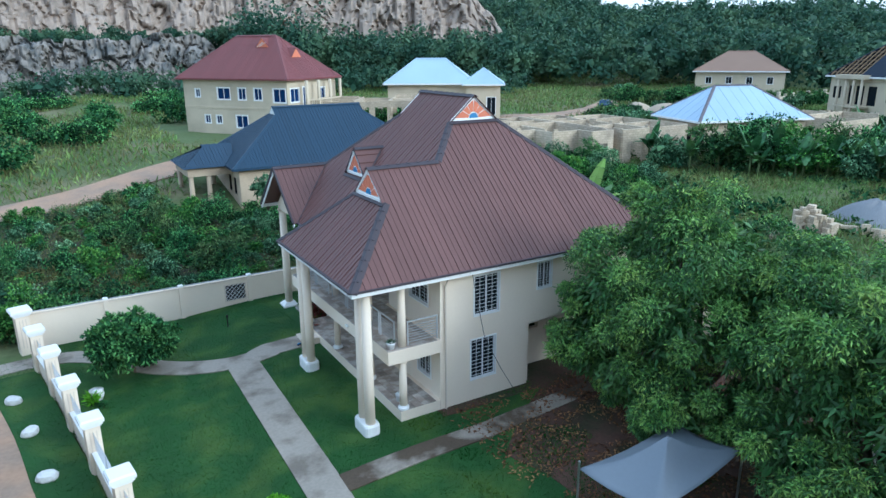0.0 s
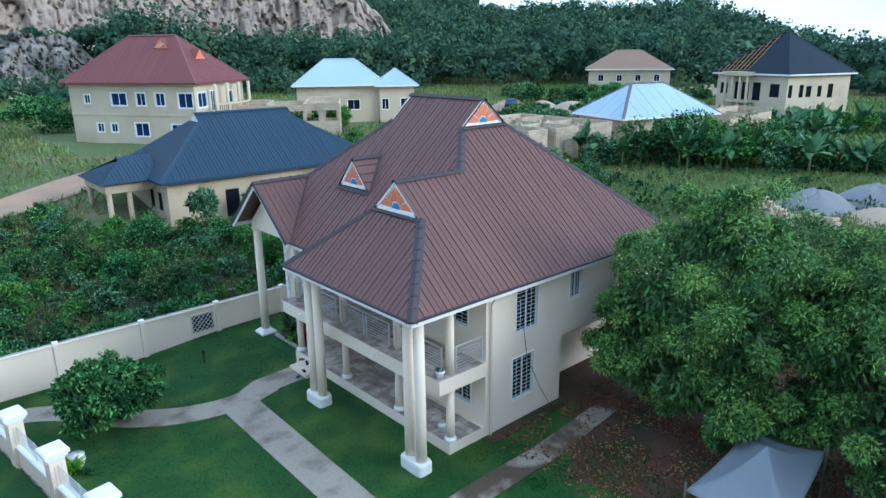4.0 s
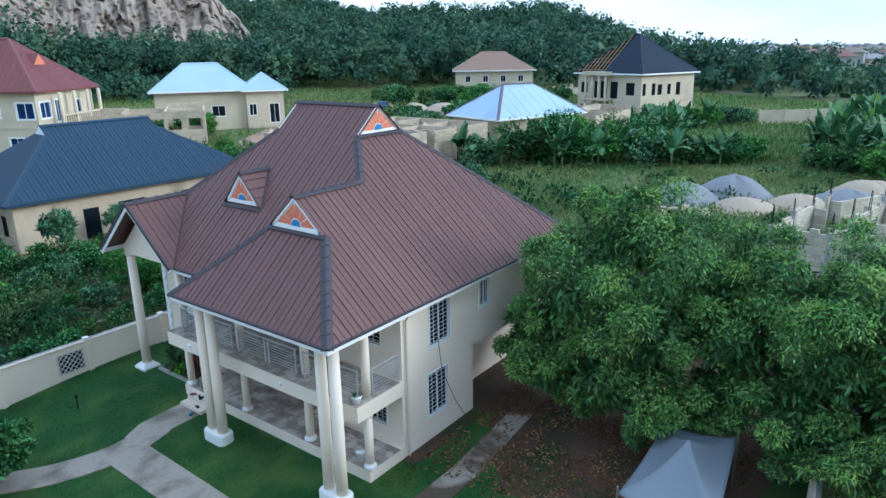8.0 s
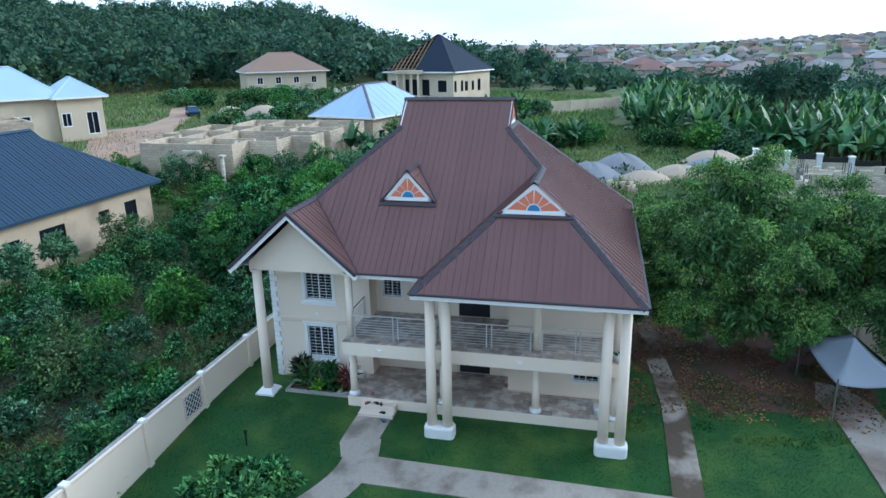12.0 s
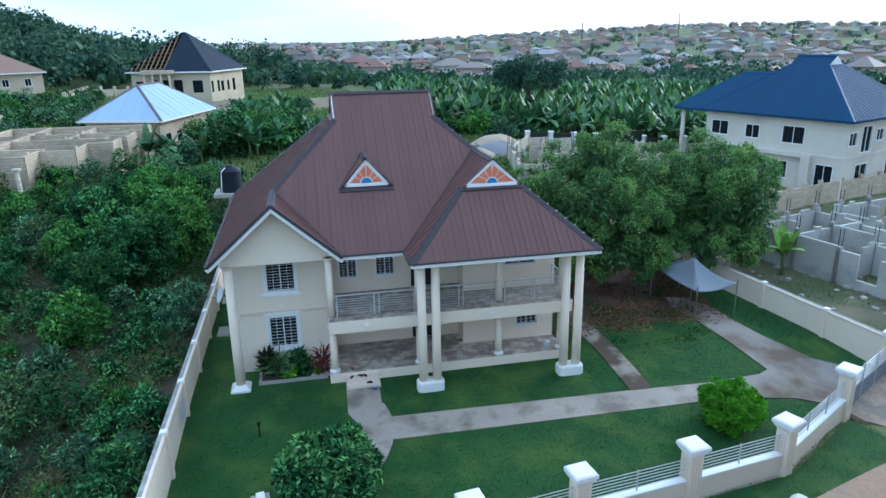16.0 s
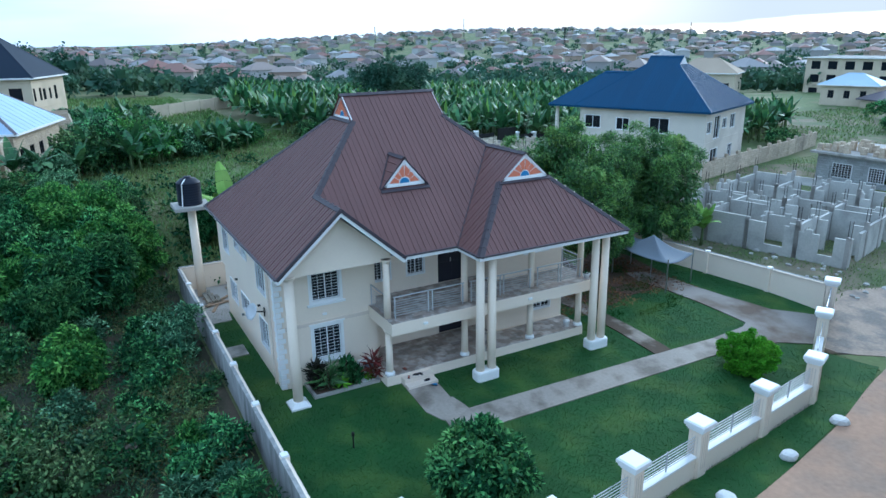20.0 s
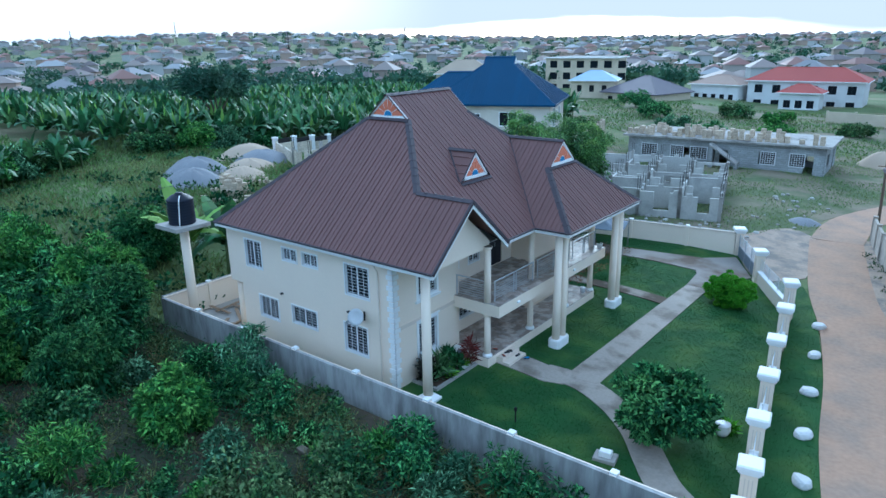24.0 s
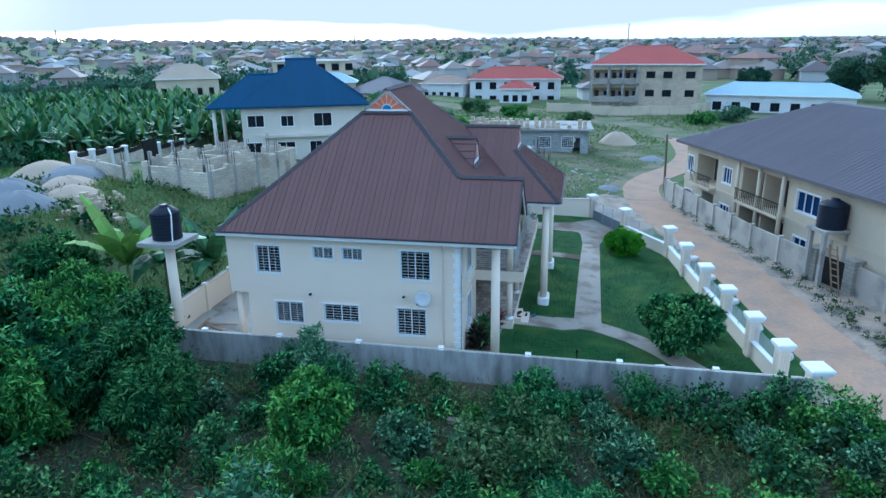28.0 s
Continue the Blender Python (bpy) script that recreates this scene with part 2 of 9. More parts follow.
def leaf_material(name, base, second, island=0.45, rough=0.6, patch=0.45, each=0.0, thin=0.08, spec=0.08):
    m = material(name, base, rough, spread=0.3, grain=0.1, big=0.35, island=island, per_object=each, bump=0, spec=spec, second=second, second_scale=patch, second_low=0.45, second_high=0.65)
    b = m.node_tree.nodes["Principled BSDF"]
    # light passing through the blade
    n, l = m.node_tree.nodes, m.node_tree.links
    t, mx = n.new("ShaderNodeBsdfTranslucent"), n.new("ShaderNodeMixShader")
    mx.inputs["Fac"].default_value = thin
    l.new(b.inputs["Base Color"].links[0].from_socket, t.inputs["Color"])
    l.new(b.outputs["BSDF"], mx.inputs[1])
    l.new(t.outputs["BSDF"], mx.inputs[2])
    l.new(mx.outputs["Shader"], n["Material Output"].inputs["Surface"])
    return m


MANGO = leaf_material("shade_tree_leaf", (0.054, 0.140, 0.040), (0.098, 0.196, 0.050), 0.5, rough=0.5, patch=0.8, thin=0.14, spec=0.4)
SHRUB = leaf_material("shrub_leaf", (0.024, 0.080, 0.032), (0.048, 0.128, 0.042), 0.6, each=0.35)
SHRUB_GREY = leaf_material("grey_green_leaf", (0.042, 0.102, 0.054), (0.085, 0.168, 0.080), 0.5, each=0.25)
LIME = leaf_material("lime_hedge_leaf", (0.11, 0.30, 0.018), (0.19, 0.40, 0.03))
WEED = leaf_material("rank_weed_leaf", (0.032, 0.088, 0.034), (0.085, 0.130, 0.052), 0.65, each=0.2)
DRY = leaf_material("dry_grass_blade", (0.16, 0.15, 0.06), (0.11, 0.14, 0.045))
# Bluish cast puts some of the distance haze into the leaf colour.
WOODS = leaf_material("haze_blue_tree_leaf", (0.036, 0.088, 0.056), (0.098, 0.168, 0.088), 0.14, rough=0.6, patch=0.13, thin=0.2, spec=0.18)
BANANA = leaf_material("banana_leaf", (0.046, 0.125, 0.048), (0.118, 0.215, 0.072), 0.5, rough=0.5, spec=0.3)
GRASSBLADE = leaf_material("lawn_blade", (0.024, 0.086, 0.016), (0.080, 0.145, 0.026), 0.12, patch=0.6)
# Pale outer leaves: yellow-green shoots, with lit-tuft brightness put into the colour.
TIPS = {MANGO: leaf_material("young_lit_shade_leaf", (0.175, 0.340, 0.075), (0.275, 0.410, 0.085), 0.4, rough=0.5, patch=0.9, thin=0.2, spec=0.4),
        SHRUB: leaf_material("lit_shrub_leaf", (0.115, 0.285, 0.095), (0.175, 0.345, 0.100), 0.5, each=0.3),
        SHRUB_GREY: leaf_material("lit_grey_leaf", (0.170, 0.310, 0.165), (0.220, 0.360, 0.180), 0.5, each=0.25),
        WEED: leaf_material("pale_lit_weed_leaf", (0.110, 0.225, 0.070), (0.190, 0.250, 0.100), 0.5, each=0.2)}

GLASS = bpy.data.materials.new("dark_window_glass")
GLASS.use_nodes = True
GLASS.node_tree.nodes["Principled BSDF"].inputs["Base Color"].default_value = (0.012, 0.016, 0.022, 1)
GLASS.node_tree.nodes["Principled BSDF"].inputs["Roughness"].default_value = 0.06
BLUE_GLASS = bpy.data.materials.new("blue_tinted_glass")
BLUE_GLASS.use_nodes = True
BLUE_GLASS.node_tree.nodes["Principled BSDF"].inputs["Base Color"].default_value = (0.012, 0.035, 0.11, 1)
BLUE_GLASS.node_tree.nodes["Principled BSDF"].inputs["Roughness"].default_value = 0.06
for gm in (GLASS, BLUE_GLASS):
    gm.node_tree.nodes["Principled BSDF"].inputs["Specular IOR Level"].default_value = 0.12


def add_courses(m, wide=0.46, high=0.225):
    """Mortar lines of laid blocks, in the plane of each upright wall."""
    n, l = m.node_tree.nodes, m.node_tree.links
    b = n["Principled BSDF"]
    tc, sep, add, com = n.new("ShaderNodeTexCoord"), n.new("ShaderNodeSeparateXYZ"), n.new("ShaderNodeMath"), n.new("ShaderNodeCombineXYZ")
    l.new(tc.outputs["Object"], sep.inputs[0])
    l.new(sep.outputs["X"], add.inputs[0])
    l.new(sep.outputs["Y"], add.inputs[1])
    l.new(add.outputs[0], com.inputs["X"])
    l.new(sep.outputs["Z"], com.inputs["Y"])
    br = n.new("ShaderNodeTexBrick")
    br.inputs["Scale"].default_value = 1.0
    br.inputs["Brick Width"].default_value, br.inputs["Row Height"].default_value = wide, high
    br.inputs["Mortar Size"].default_value, br.inputs["Mortar Smooth"].default_value = 0.014, 0.3
    br.inputs["Color1"].default_value, br.inputs["Color2"].default_value, br.inputs["Mortar"].default_value = (1, 1, 1, 1), (0.8, 0.8, 0.78, 1), (0.62, 0.62, 0.6, 1)
    l.new(com.outputs[0], br.inputs["Vector"])
    mul = n.new("ShaderNodeVectorMath")
    mul.operation = "MULTIPLY"
    l.new(b.inputs["Base Color"].links[0].from_socket, mul.inputs[0])
    l.new(br.outputs["Color"], mul.inputs[1])
    l.new(mul.outputs["Vector"], b.inputs["Base Color"])
    bump = n.new("ShaderNodeBump")
    bump.inputs["Strength"].default_value, bump.inputs["Distance"].default_value, bump.invert = 0.6, 0.01, True
    l.new(br.outputs["Fac"], bump.inputs["Height"])
    if b.inputs["Normal"].links:
        l.new(b.inputs["Normal"].links[0].from_socket, bump.inputs["Normal"])
    l.new(bump.outputs["Normal"], b.inputs["Normal"])


add_courses(BLOCK)
add_courses(BLOCK_GREY)
add_courses(BLOCK_CREAM)
add_courses(BLOCK_TAN)


def stretch_noise(m, scale):
    """Draws the noise of a material out upright."""
    n, l = m.node_tree.nodes, m.node_tree.links
    geo = [k for k in n if k.bl_idname == "ShaderNodeNewGeometry"][0]
    mp = n.new("ShaderNodeMapping")
    mp.inputs["Scale"].default_value = scale
    l.new(geo.outputs["Position"], mp.inputs["Vector"])
    for k in n:
        if k.bl_idname == "ShaderNodeTexNoise":
            l.new(mp.outputs["Vector"], k.inputs["Vector"])


stretch_noise(ROCK, (1, 1, 0.6))
stretch_noise(GREY_WALL, (1, 1, 0.25))
# Near-black base colour that paints in the dark of unlit gaps and interiors.
VOID = material("unlit_dark", (0.02, 0.02, 0.02), 0.9, spread=0.1, bump=0)

# ---- building tools ----
def mesh_ob(name, verts, faces, mat, parent=None, label="", smooth=False, loc=None):
    me = bpy.data.meshes.new(name)
    me.from_pydata([tuple(v) for v in verts], [], [tuple(f) for f in faces])
    if smooth:
        me.polygons.foreach_set("use_smooth", [True] * len(me.polygons))
    for m in (mat if isinstance(mat, (list, tuple)) else [mat]):
        me.materials.append(m)
    ob = new(name, me)
    if parent is not None:
        ob.parent = parent
    if loc is not None:
        ob.location = loc
    if label:
        tagged(ob, label)
    return ob


def part(name, bm, mat, parent=None, label="", smooth=False):
    me = bpy.data.meshes.new(name)
    bm.to_mesh(me)
    bm.free()
    if smooth:
        me.polygons.foreach_set("use_smooth", [True] * len(me.polygons))
    for m in (mat if isinstance(mat, (list, tuple)) else [mat]):
        me.materials.append(m)
    ob = new(name, me)
    if parent is not None:
        ob.parent = parent
    if label:
        tagged(ob, label)
    return ob


def thing(name, label, category, at=(0, 0, 0), turn=0.0, group="", kind=""):
    ob = new(name)
    ob.matrix_basis = pose(*at, 0, 0, turn)
    return tagged(ob, label, category, group, kind)


BOX_F = [(0, 3, 2, 1), (4, 5, 6, 7), (0, 1, 5, 4), (1, 2, 6, 5), (2, 3, 7, 6), (3, 0, 4, 7)]


class Geo:
    """Gathers boxes, prisms and tubes of one part."""

    def __init__(self):
        self.v, self.f = [], []

    def add(self, verts, faces):
        k = len(self.v)
        self.v += [tuple(p) for p in verts]
        self.f += [tuple(i + k for i in f) for f in faces]
        return self

    def box(self, x0, x1, y0, y1, z0, z1):
        return self.add([(x0, y0, z0), (x1, y0, z0), (x1, y1, z0), (x0, y1, z0), (x0, y0, z1), (x1, y0, z1), (x1, y1, z1), (x0, y1, z1)], BOX_F)

    def soft(self, x0, x1, y0, y1, z0, z1, r=0.02):
        """A box with bevelled edges at its top."""
        self.box(x0, x1, y0, y1, z0, z1 - r)
        k = len(self.v)
        self.f.remove((k - 8 + 4, k - 8 + 5, k - 8 + 6, k - 8 + 7))
        self.v += [(x0 + r, y0 + r, z1), (x1 - r, y0 + r, z1), (x1 - r, y1 - r, z1), (x0 + r, y1 - r, z1)]
        b = k - 4
        self.f += [(b + i, b + (i + 1) % 4, k + (i + 1) % 4, k + i) for i in range(4)] + [(k, k + 1, k + 2, k + 3)]
        return self

    def bar(self, a, b, w, h=None, up=(0, 0, 1)):
        """A straight bar of w by h from a to b."""
        a, b, up = Vector(a), Vector(b), Vector(up)
        h = w if h is None else h
        d = (b - a).normalized()
        s = d.cross(up)
        if s.length < 1e-4:
            s = d.cross(Vector((1, 0, 0)))
        s.normalize()
        u = s.cross(d)
        c = [(-s * w - u * h) / 2, (s * w - u * h) / 2, (s * w + u * h) / 2, (-s * w + u * h) / 2]
        return self.add([a + q for q in c] + [b + q for q in c], [(3, 2, 1, 0), (4, 5, 6, 7), (0, 1, 5, 4), (1, 2, 6, 5), (2, 3, 7, 6), (3, 0, 4, 7)])

    def tube(self, rings, n=12, closed=True):
        """Rings of (centre, radius) joined by a skin round the z axis or along the way from ring to ring."""
        k = len(self.v)
        for i, (c, r) in enumerate(rings):
            c = Vector(c)
            p, q = Vector(rings[max(i - 1, 0)][0]), Vector(rings[min(i + 1, len(rings) - 1)][0])
            d = (q - p)
            d = d.normalized() if d.length > 1e-6 else Vector((0, 0, 1))
            s = d.cross(Vector((0, 0, 1)))
            s = Vector((1, 0, 0)) if s.length < 1e-3 else s.normalized()
            u = s.cross(d)
            if abs(d.z) > 0.999:
                s, u = Vector((1, 0, 0)), Vector((0, 1, 0))
            for j in range(n):
                a = 2 * math.pi * j / n
                self.v.append(tuple(c + (s * math.cos(a) + u * math.sin(a)) * r))
        for i in range(len(rings) - 1):
            for j in range(n):
                a, b = k + i * n + j, k + i * n + (j + 1) % n
                self.f.append((a, b, b + n, a + n))
        if closed:
            self.f.append(tuple(k + j for j in range(n))[::-1])
            self.f.append(tuple(k + (len(rings) - 1) * n + j for j in range(n)))
        return self

    def prism(self, outline, low, high):
        """An upright prism over an outline in the plan; low and high: numbers or functions of (x, y)."""
        k, n = len(self.v), len(outline)
        lo = low if callable(low) else (lambda x, y: low)
        hi = high if callable(high) else (lambda x, y: high)
        self.v += [(x, y, lo(x, y)) for x, y in outline] + [(x, y, hi(x, y)) for x, y in outline]
        self.f += [tuple(range(k, k + n))[::-1], tuple(range(k + n, k + 2 * n))]
        self.f += [(k + i, k + (i + 1) % n, k + n + (i + 1) % n, k + n + i) for i in range(n)]
        return self

    def sheet(self, us, zs, hole, at, thick, axis):
        """One connected wall over a grid of us and zs, without the cells for which hole(u, z) holds."""
        nu, nz, index = len(us), len(zs), {}

        def V(i, j, d):
            if (i, j, d) not in index:
                w = at + thick * d
                index[i, j, d] = len(self.v)
                self.v.append((w, us[i], zs[j]) if axis == "x" else (us[i], w, zs[j]))
            return index[i, j, d]
        solid = {(i, j) for i in range(nu - 1) for j in range(nz - 1) if not hole((us[i] + us[i + 1]) / 2, (zs[j] + zs[j + 1]) / 2)}
        flip = (axis == "y") != (thick < 0)

        def F(*q):
            self.f.append(tuple(q) if flip else tuple(q[::-1]))
        for i, j in solid:
            F(V(i, j, 0), V(i + 1, j, 0), V(i + 1, j + 1, 0), V(i, j + 1, 0))
            F(V(i, j, 1), V(i, j + 1, 1), V(i + 1, j + 1, 1), V(i + 1, j, 1))
            for (di, dj), (p, q) in (((-1, 0), ((i, j), (i, j + 1))), ((1, 0), ((i + 1, j + 1), (i + 1, j))), ((0, -1), ((i + 1, j), (i, j))), ((0, 1), ((i, j + 1), (i + 1, j + 1)))):
                if (i + di, j + dj) not in solid:
                    F(V(*p, 0), V(*q, 0), V(*q, 1), V(*p, 1))
        return self

    def weld(self, gap=0.0005):
        """Joins corners that coincide."""
        seen, new_of, verts = {}, [], []
        for p in self.v:
            k = tuple(round(c / gap) for c in p)
            if k not in seen:
                seen[k] = len(verts)
                verts.append(p)
            new_of.append(seen[k])
        self.v = verts
        self.f = [t for t in (tuple(dict.fromkeys(new_of[i] for i in f)) for f in self.f) if len(t) > 2]
        return self

    def skirt(self, depth):
        """Hangs a rim from the open edges of a sheet."""
        count = {}
        for f in self.f:
            for a, b in zip(f, f[1:] + f[:1]):
                count[a, b] = count.get((a, b), 0) + 1
        low = {}
        for a, b in list(count):
            if (b, a) not in count:
                for i in (a, b):
                    if i not in low:
                        low[i] = len(self.v)
                        x, y, z = self.v[i]
                        self.v.append((x, y, z - depth))
                self.f.append((b, a, low[a], low[b]))
        return self

    def put(self, name, mat, parent=None, label="", smooth=False, bevel=0.0):
        ob = mesh_ob(name, self.v, self.f, mat, parent, label, smooth)
        if bevel:
            b = ob.modifiers.new("bevel", "BEVEL")
            b.width, b.segments, b.limit_method = bevel, 2, "ANGLE"
        return ob


def step(a, b, x):
    t = min(max((x - a) / (b - a), 0.0), 1.0)
    return t * t * (3 - 2 * t)


def clip_poly(poly, axis, limit, keep_above):
    """Cuts a polygon of points at one plane across an axis."""
    out = []
    for i, p in enumerate(poly):
        q = poly[(i + 1) % len(poly)]
        a, b = (p[axis] - limit, q[axis] - limit) if keep_above else (limit - p[axis], limit - q[axis])
        if a >= 0:
            out.append(p)
        if (a > 0 > b) or (a < 0 < b):
            t = a / (a - b)
            out.append(tuple(u + (w - u) * t for u, w in zip(p, q)))
    return out


def roof_plane(owner, plan, height, along, mat, pitch_gap=0.47, seam=0.035, thick=0.03, name="roof_sheet", phase=0.0):
    """Sheets of one roof plane. plan: corners (x, y); height(x, y); along: 0 if the seams run along x, 1 if along y."""
    across = 1 - along
    lo, hi = min(p[across] for p in plan), max(p[across] for p in plan)
    k = math.floor((lo - phase) / pitch_gap)
    while phase + k * pitch_gap < hi:
        a, b = phase + k * pitch_gap, phase + (k + 1) * pitch_gap
        k += 1
        strip = clip_poly(clip_poly(plan, across, a, True), across, b, False)
        if len(strip) < 3:
            continue
        g = Geo()
        top = [(x, y, height(x, y) + thick) for x, y in strip]
        n = len(top)
        g.add(top + [(x, y, z - thick) for x, y, z in top], [tuple(range(n)), tuple(range(2 * n - 1, n - 1, -1))])
        # the raised seam along one edge
        edge = [p for p in strip if abs(p[across] - a) < 1e-5]
        if len(edge) >= 2 and a > lo + 1e-6:
            e = sorted(edge, key=lambda p: p[along])
            (x0, y0), (x1, y1) = e[0], e[-1]
            g.bar((x0, y0, height(x0, y0) + thick + seam / 2), (x1, y1, height(x1, y1) + thick + seam / 2), seam, seam)
        # a low rib half way
        m = (a + b) / 2
        line = [p for p in clip_poly(strip, across, m, True) if abs(p[across] - m) < 1e-5]
        if len(line) >= 2:
            e = sorted(line, key=lambda p: p[along])
            (x0, y0), (x1, y1) = e[0], e[-1]
            g.bar((x0, y0, height(x0, y0) + thick + 0.006), (x1, y1, height(x1, y1) + thick + 0.006), 0.035, 0.024)
        g.put(name, mat, owner)


def cap(owner, a, b, w=0.30, lift=0.05, mat=None, name="ridge_cap"):
    """A folded flashing along a ridge, hip or valley."""
    g = Geo()
    a, b = Vector(a), Vector(b)
    d = (b - a).normalized()
    s = d.cross(Vector((0, 0, 1))).normalized()
    u = s.cross(d)
    prof = [(-w / 2, -w * 0.22), (-w * 0.18, 0.0), (0, 0.035), (w * 0.18, 0.0), (w / 2, -w * 0.22)]
    ring = [s * p + u * (q + lift) for p, q in prof]
    low = [s * p + u * (q + lift - 0.02) for p, q in prof]
    g.add([a + r for r in ring] + [b + r for r in ring] + [a + r for r in low] + [b + r for r in low],
          [(i, i + 1, i + 6, i + 5) for i in range(4)] + [(10 + i, 15 + i, 16 + i, 11 + i) for i in range(4)] + [(0, 5, 15, 10), (4, 14, 19, 9), tuple([0, 10, 11, 12, 13, 14, 4, 3, 2, 1]), (5, 6, 7, 8, 9, 19, 18, 17, 16, 15)])
    return g.put(name, mat or ROOF_CAP, owner)

# ---- ground ----
COMPOUND = [(-1.5, 36.45), (-1.2, 34.4), (-0.7, 31.5), (-0.2, 28.0), (0.3, 24.5), (0.8, 20.5), (1.35, 16.6), (4.0, 11.95), (6.35, 7.6), (27.0, 10.3), (27.0, 37.3), (-1.5, 37.3)]


def inside(poly, x, y):
    hit = False
    for i, (x0, y0) in enumerate(poly):
        x1, y1 = poly[i - 1]
        if (y0 > y) != (y1 > y) and x < (x1 - x0) * (y - y0) / (y1 - y0) + x0:
            hit = not hit
    return hit


def azimuth(x, y):
    return math.degrees(math.atan2(x, y - 10)), math.hypot(x, y - 10)


def ground(x, y):
    a = 0.85 * step(0, 45, (y - 38) + 0.05 * (x - 20)) * step(-25, 10, x)
    b = 0.6 * step(26.5, 42, x) * (0.35 + 0.65 * step(-14, 14, y))
    z = 0.5 * step(2, 11, x) + 4.5 * (1 - (1 - a) * (1 - b))
    a, r = azimuth(x, y)
    if r > 100 and a < 75:
        z += 0.03 * (min(r, 180) - 100) * step(75, 60, a) * step(-60, -40, a)
    if r > 120:
        # wooded hill to the north-east
        top = 18.0 * (1 - step(58, 73, a)) * step(-70, -40, a) * (0.86 + 0.14 * math.sin(a * 0.21) + 0.06 * math.sin(a * 0.63))
        z += top * step(150, 285, r)
        # low town ridge to the south-east
        z += 20 * step(600, 1350, r) * math.exp(-((a - 124) / 17) ** 2) + 10 * step(500, 1500, r) * step(85, 105, a)
        z -= 5.5 * step(110, 260, r) * step(76, 95, a)
        z += noise.noise(Vector((x * 0.012, y * 0.012, 0))) * 1.2
    return z


def axis_lines(lo, hi, fine_lo, fine_hi, gap):
    mid = list(np.arange(fine_lo, fine_hi + 0.1, gap))
    out, s, p = [], gap, fine_hi
    while p < hi:
        s *= 1.10
        p += s
        out.append(p)
    low, s, p = [], gap, fine_lo
    while p > lo:
        s *= 1.10
        p -= s
        low.append(p)
    return low[::-1] + mid + out


gx, gy = axis_lines(-2600, 3000, -24, 75, 1.5), axis_lines(-3000, 2600, -30, 95, 1.5)
verts, faces = [], []
for yy in gy:
    for xx in gx:
        zz = ground(xx, yy)
        if inside(COMPOUND, xx, yy):
            zz -= 0.35
        elif abs(xx - 10) > 14 or abs(yy - 22) > 20:
            zz += 0.12 * noise.noise(Vector((xx * 0.3, yy * 0.3, 3))) * step(-11, -16, xx) + 0.1 * noise.noise(Vector((xx * 0.25, yy * 0.25, 5))) * step(39, 44, yy)
        verts.append((xx, yy, zz))
w = len(gx)
for j in range(len(gy) - 1):
    for i in range(w - 1):
        k = j * w + i
        faces.append((k, k + 1, k + w + 1, k + w))
tagged(mesh_ob("ground", verts, faces, TERRAIN, smooth=True), "rough green and straw-coloured open land rising to a hill", "ground", kind="structure")


def drape(name, outline, lift, mat, label, category, thick=0.25, gap=0.5):
    """A sheet with edges laid on the slope of the ground."""
    g = Geo()
    lo, hi = min(p[0] for p in outline), max(p[0] for p in outline)
    n = max(1, round((hi - lo) / gap))
    for i in range(n):
        a, b = lo + (hi - lo) * i / n, lo + (hi - lo) * (i + 1) / n
        s = clip_poly(clip_poly(outline, 0, a, True), 0, b, False)
        if len(s) >= 3:
            g.add([(x, y, ground(x, y) + lift) for x, y in s], [tuple(range(len(s)))])
    g.weld(0.002).skirt(thick)
    return tagged(g.put(name, mat), label, category, kind="structure")


drape("lawn", COMPOUND, 0.0, LAWN, "short dense green lawn inside the boundary walls", "lawn")
# bare shaded soil beside the house under the tree
drape("bare_soil", [(12.5, 17.2), (14.5, 19.0), (17.0, 20.6), (24.0, 20.8), (28.0, 19.0), (28.0, 12.5), (24.0, 10.6), (18.5, 10.3), (14.6, 10.9), (13.2, 12.4), (13.0, 15.5)], 0.012, BARE, "brown leaf-littered soil under the shade tree", "soil", 0.1)


def lane(points, width):
    """The outline of a lane along a line of (x, y)."""
    left, right = [], []
    for i, p in enumerate(points):
        a, b = Vector(points[max(i - 1, 0)]), Vector(points[min(i + 1, len(points) - 1)])
        d = (b - a).normalized()
        s = Vector((-d.y, d.x)) * width / 2
        left.append(tuple(Vector(p) + s))
        right.append(tuple(Vector(p) - s))
    return left + right[::-1]


def smooth(points, steps=4):
    """A line drawn through the points without corners."""
    out = []
    for i in range(len(points) - 1):
        p0, p1, p2, p3 = (Vector(points[min(max(i + k, 0), len(points) - 1)]) for k in (-1, 0, 1, 2))
        for j in range(steps):
            t = j / steps
            out.append(tuple(0.5 * (2 * p1 + (p2 - p0) * t + (2 * p0 - 5 * p1 + 4 * p2 - p3) * t * t + (3 * p1 - p0 - 3 * p2 + p3) * t ** 3)))
    return out + [tuple(points[-1])]


CURVED = [(8.3, 30.1), (7.2, 29.9), (6.0, 30.1), (4.6, 30.8), (3.3, 31.9), (2.3, 33.2), (1.3, 34.4), (0.1, 35.2), (-1.2, 35.45), (-2.6, 35.4), (-4.4, 35.0)]
drape("path", [(10.8, 29.45), (10.95, 30.85), (8.0, 30.95), (7.2, 30.6), (7.2, 29.3), (7.9, 29.6)], 0.03, PATHCON, "grey stained concrete path to the porch steps", "path")
drape("path", lane(smooth(CURVED), 1.25), 0.034, PATHCON, "curved grey concrete path to the small gate", "path")
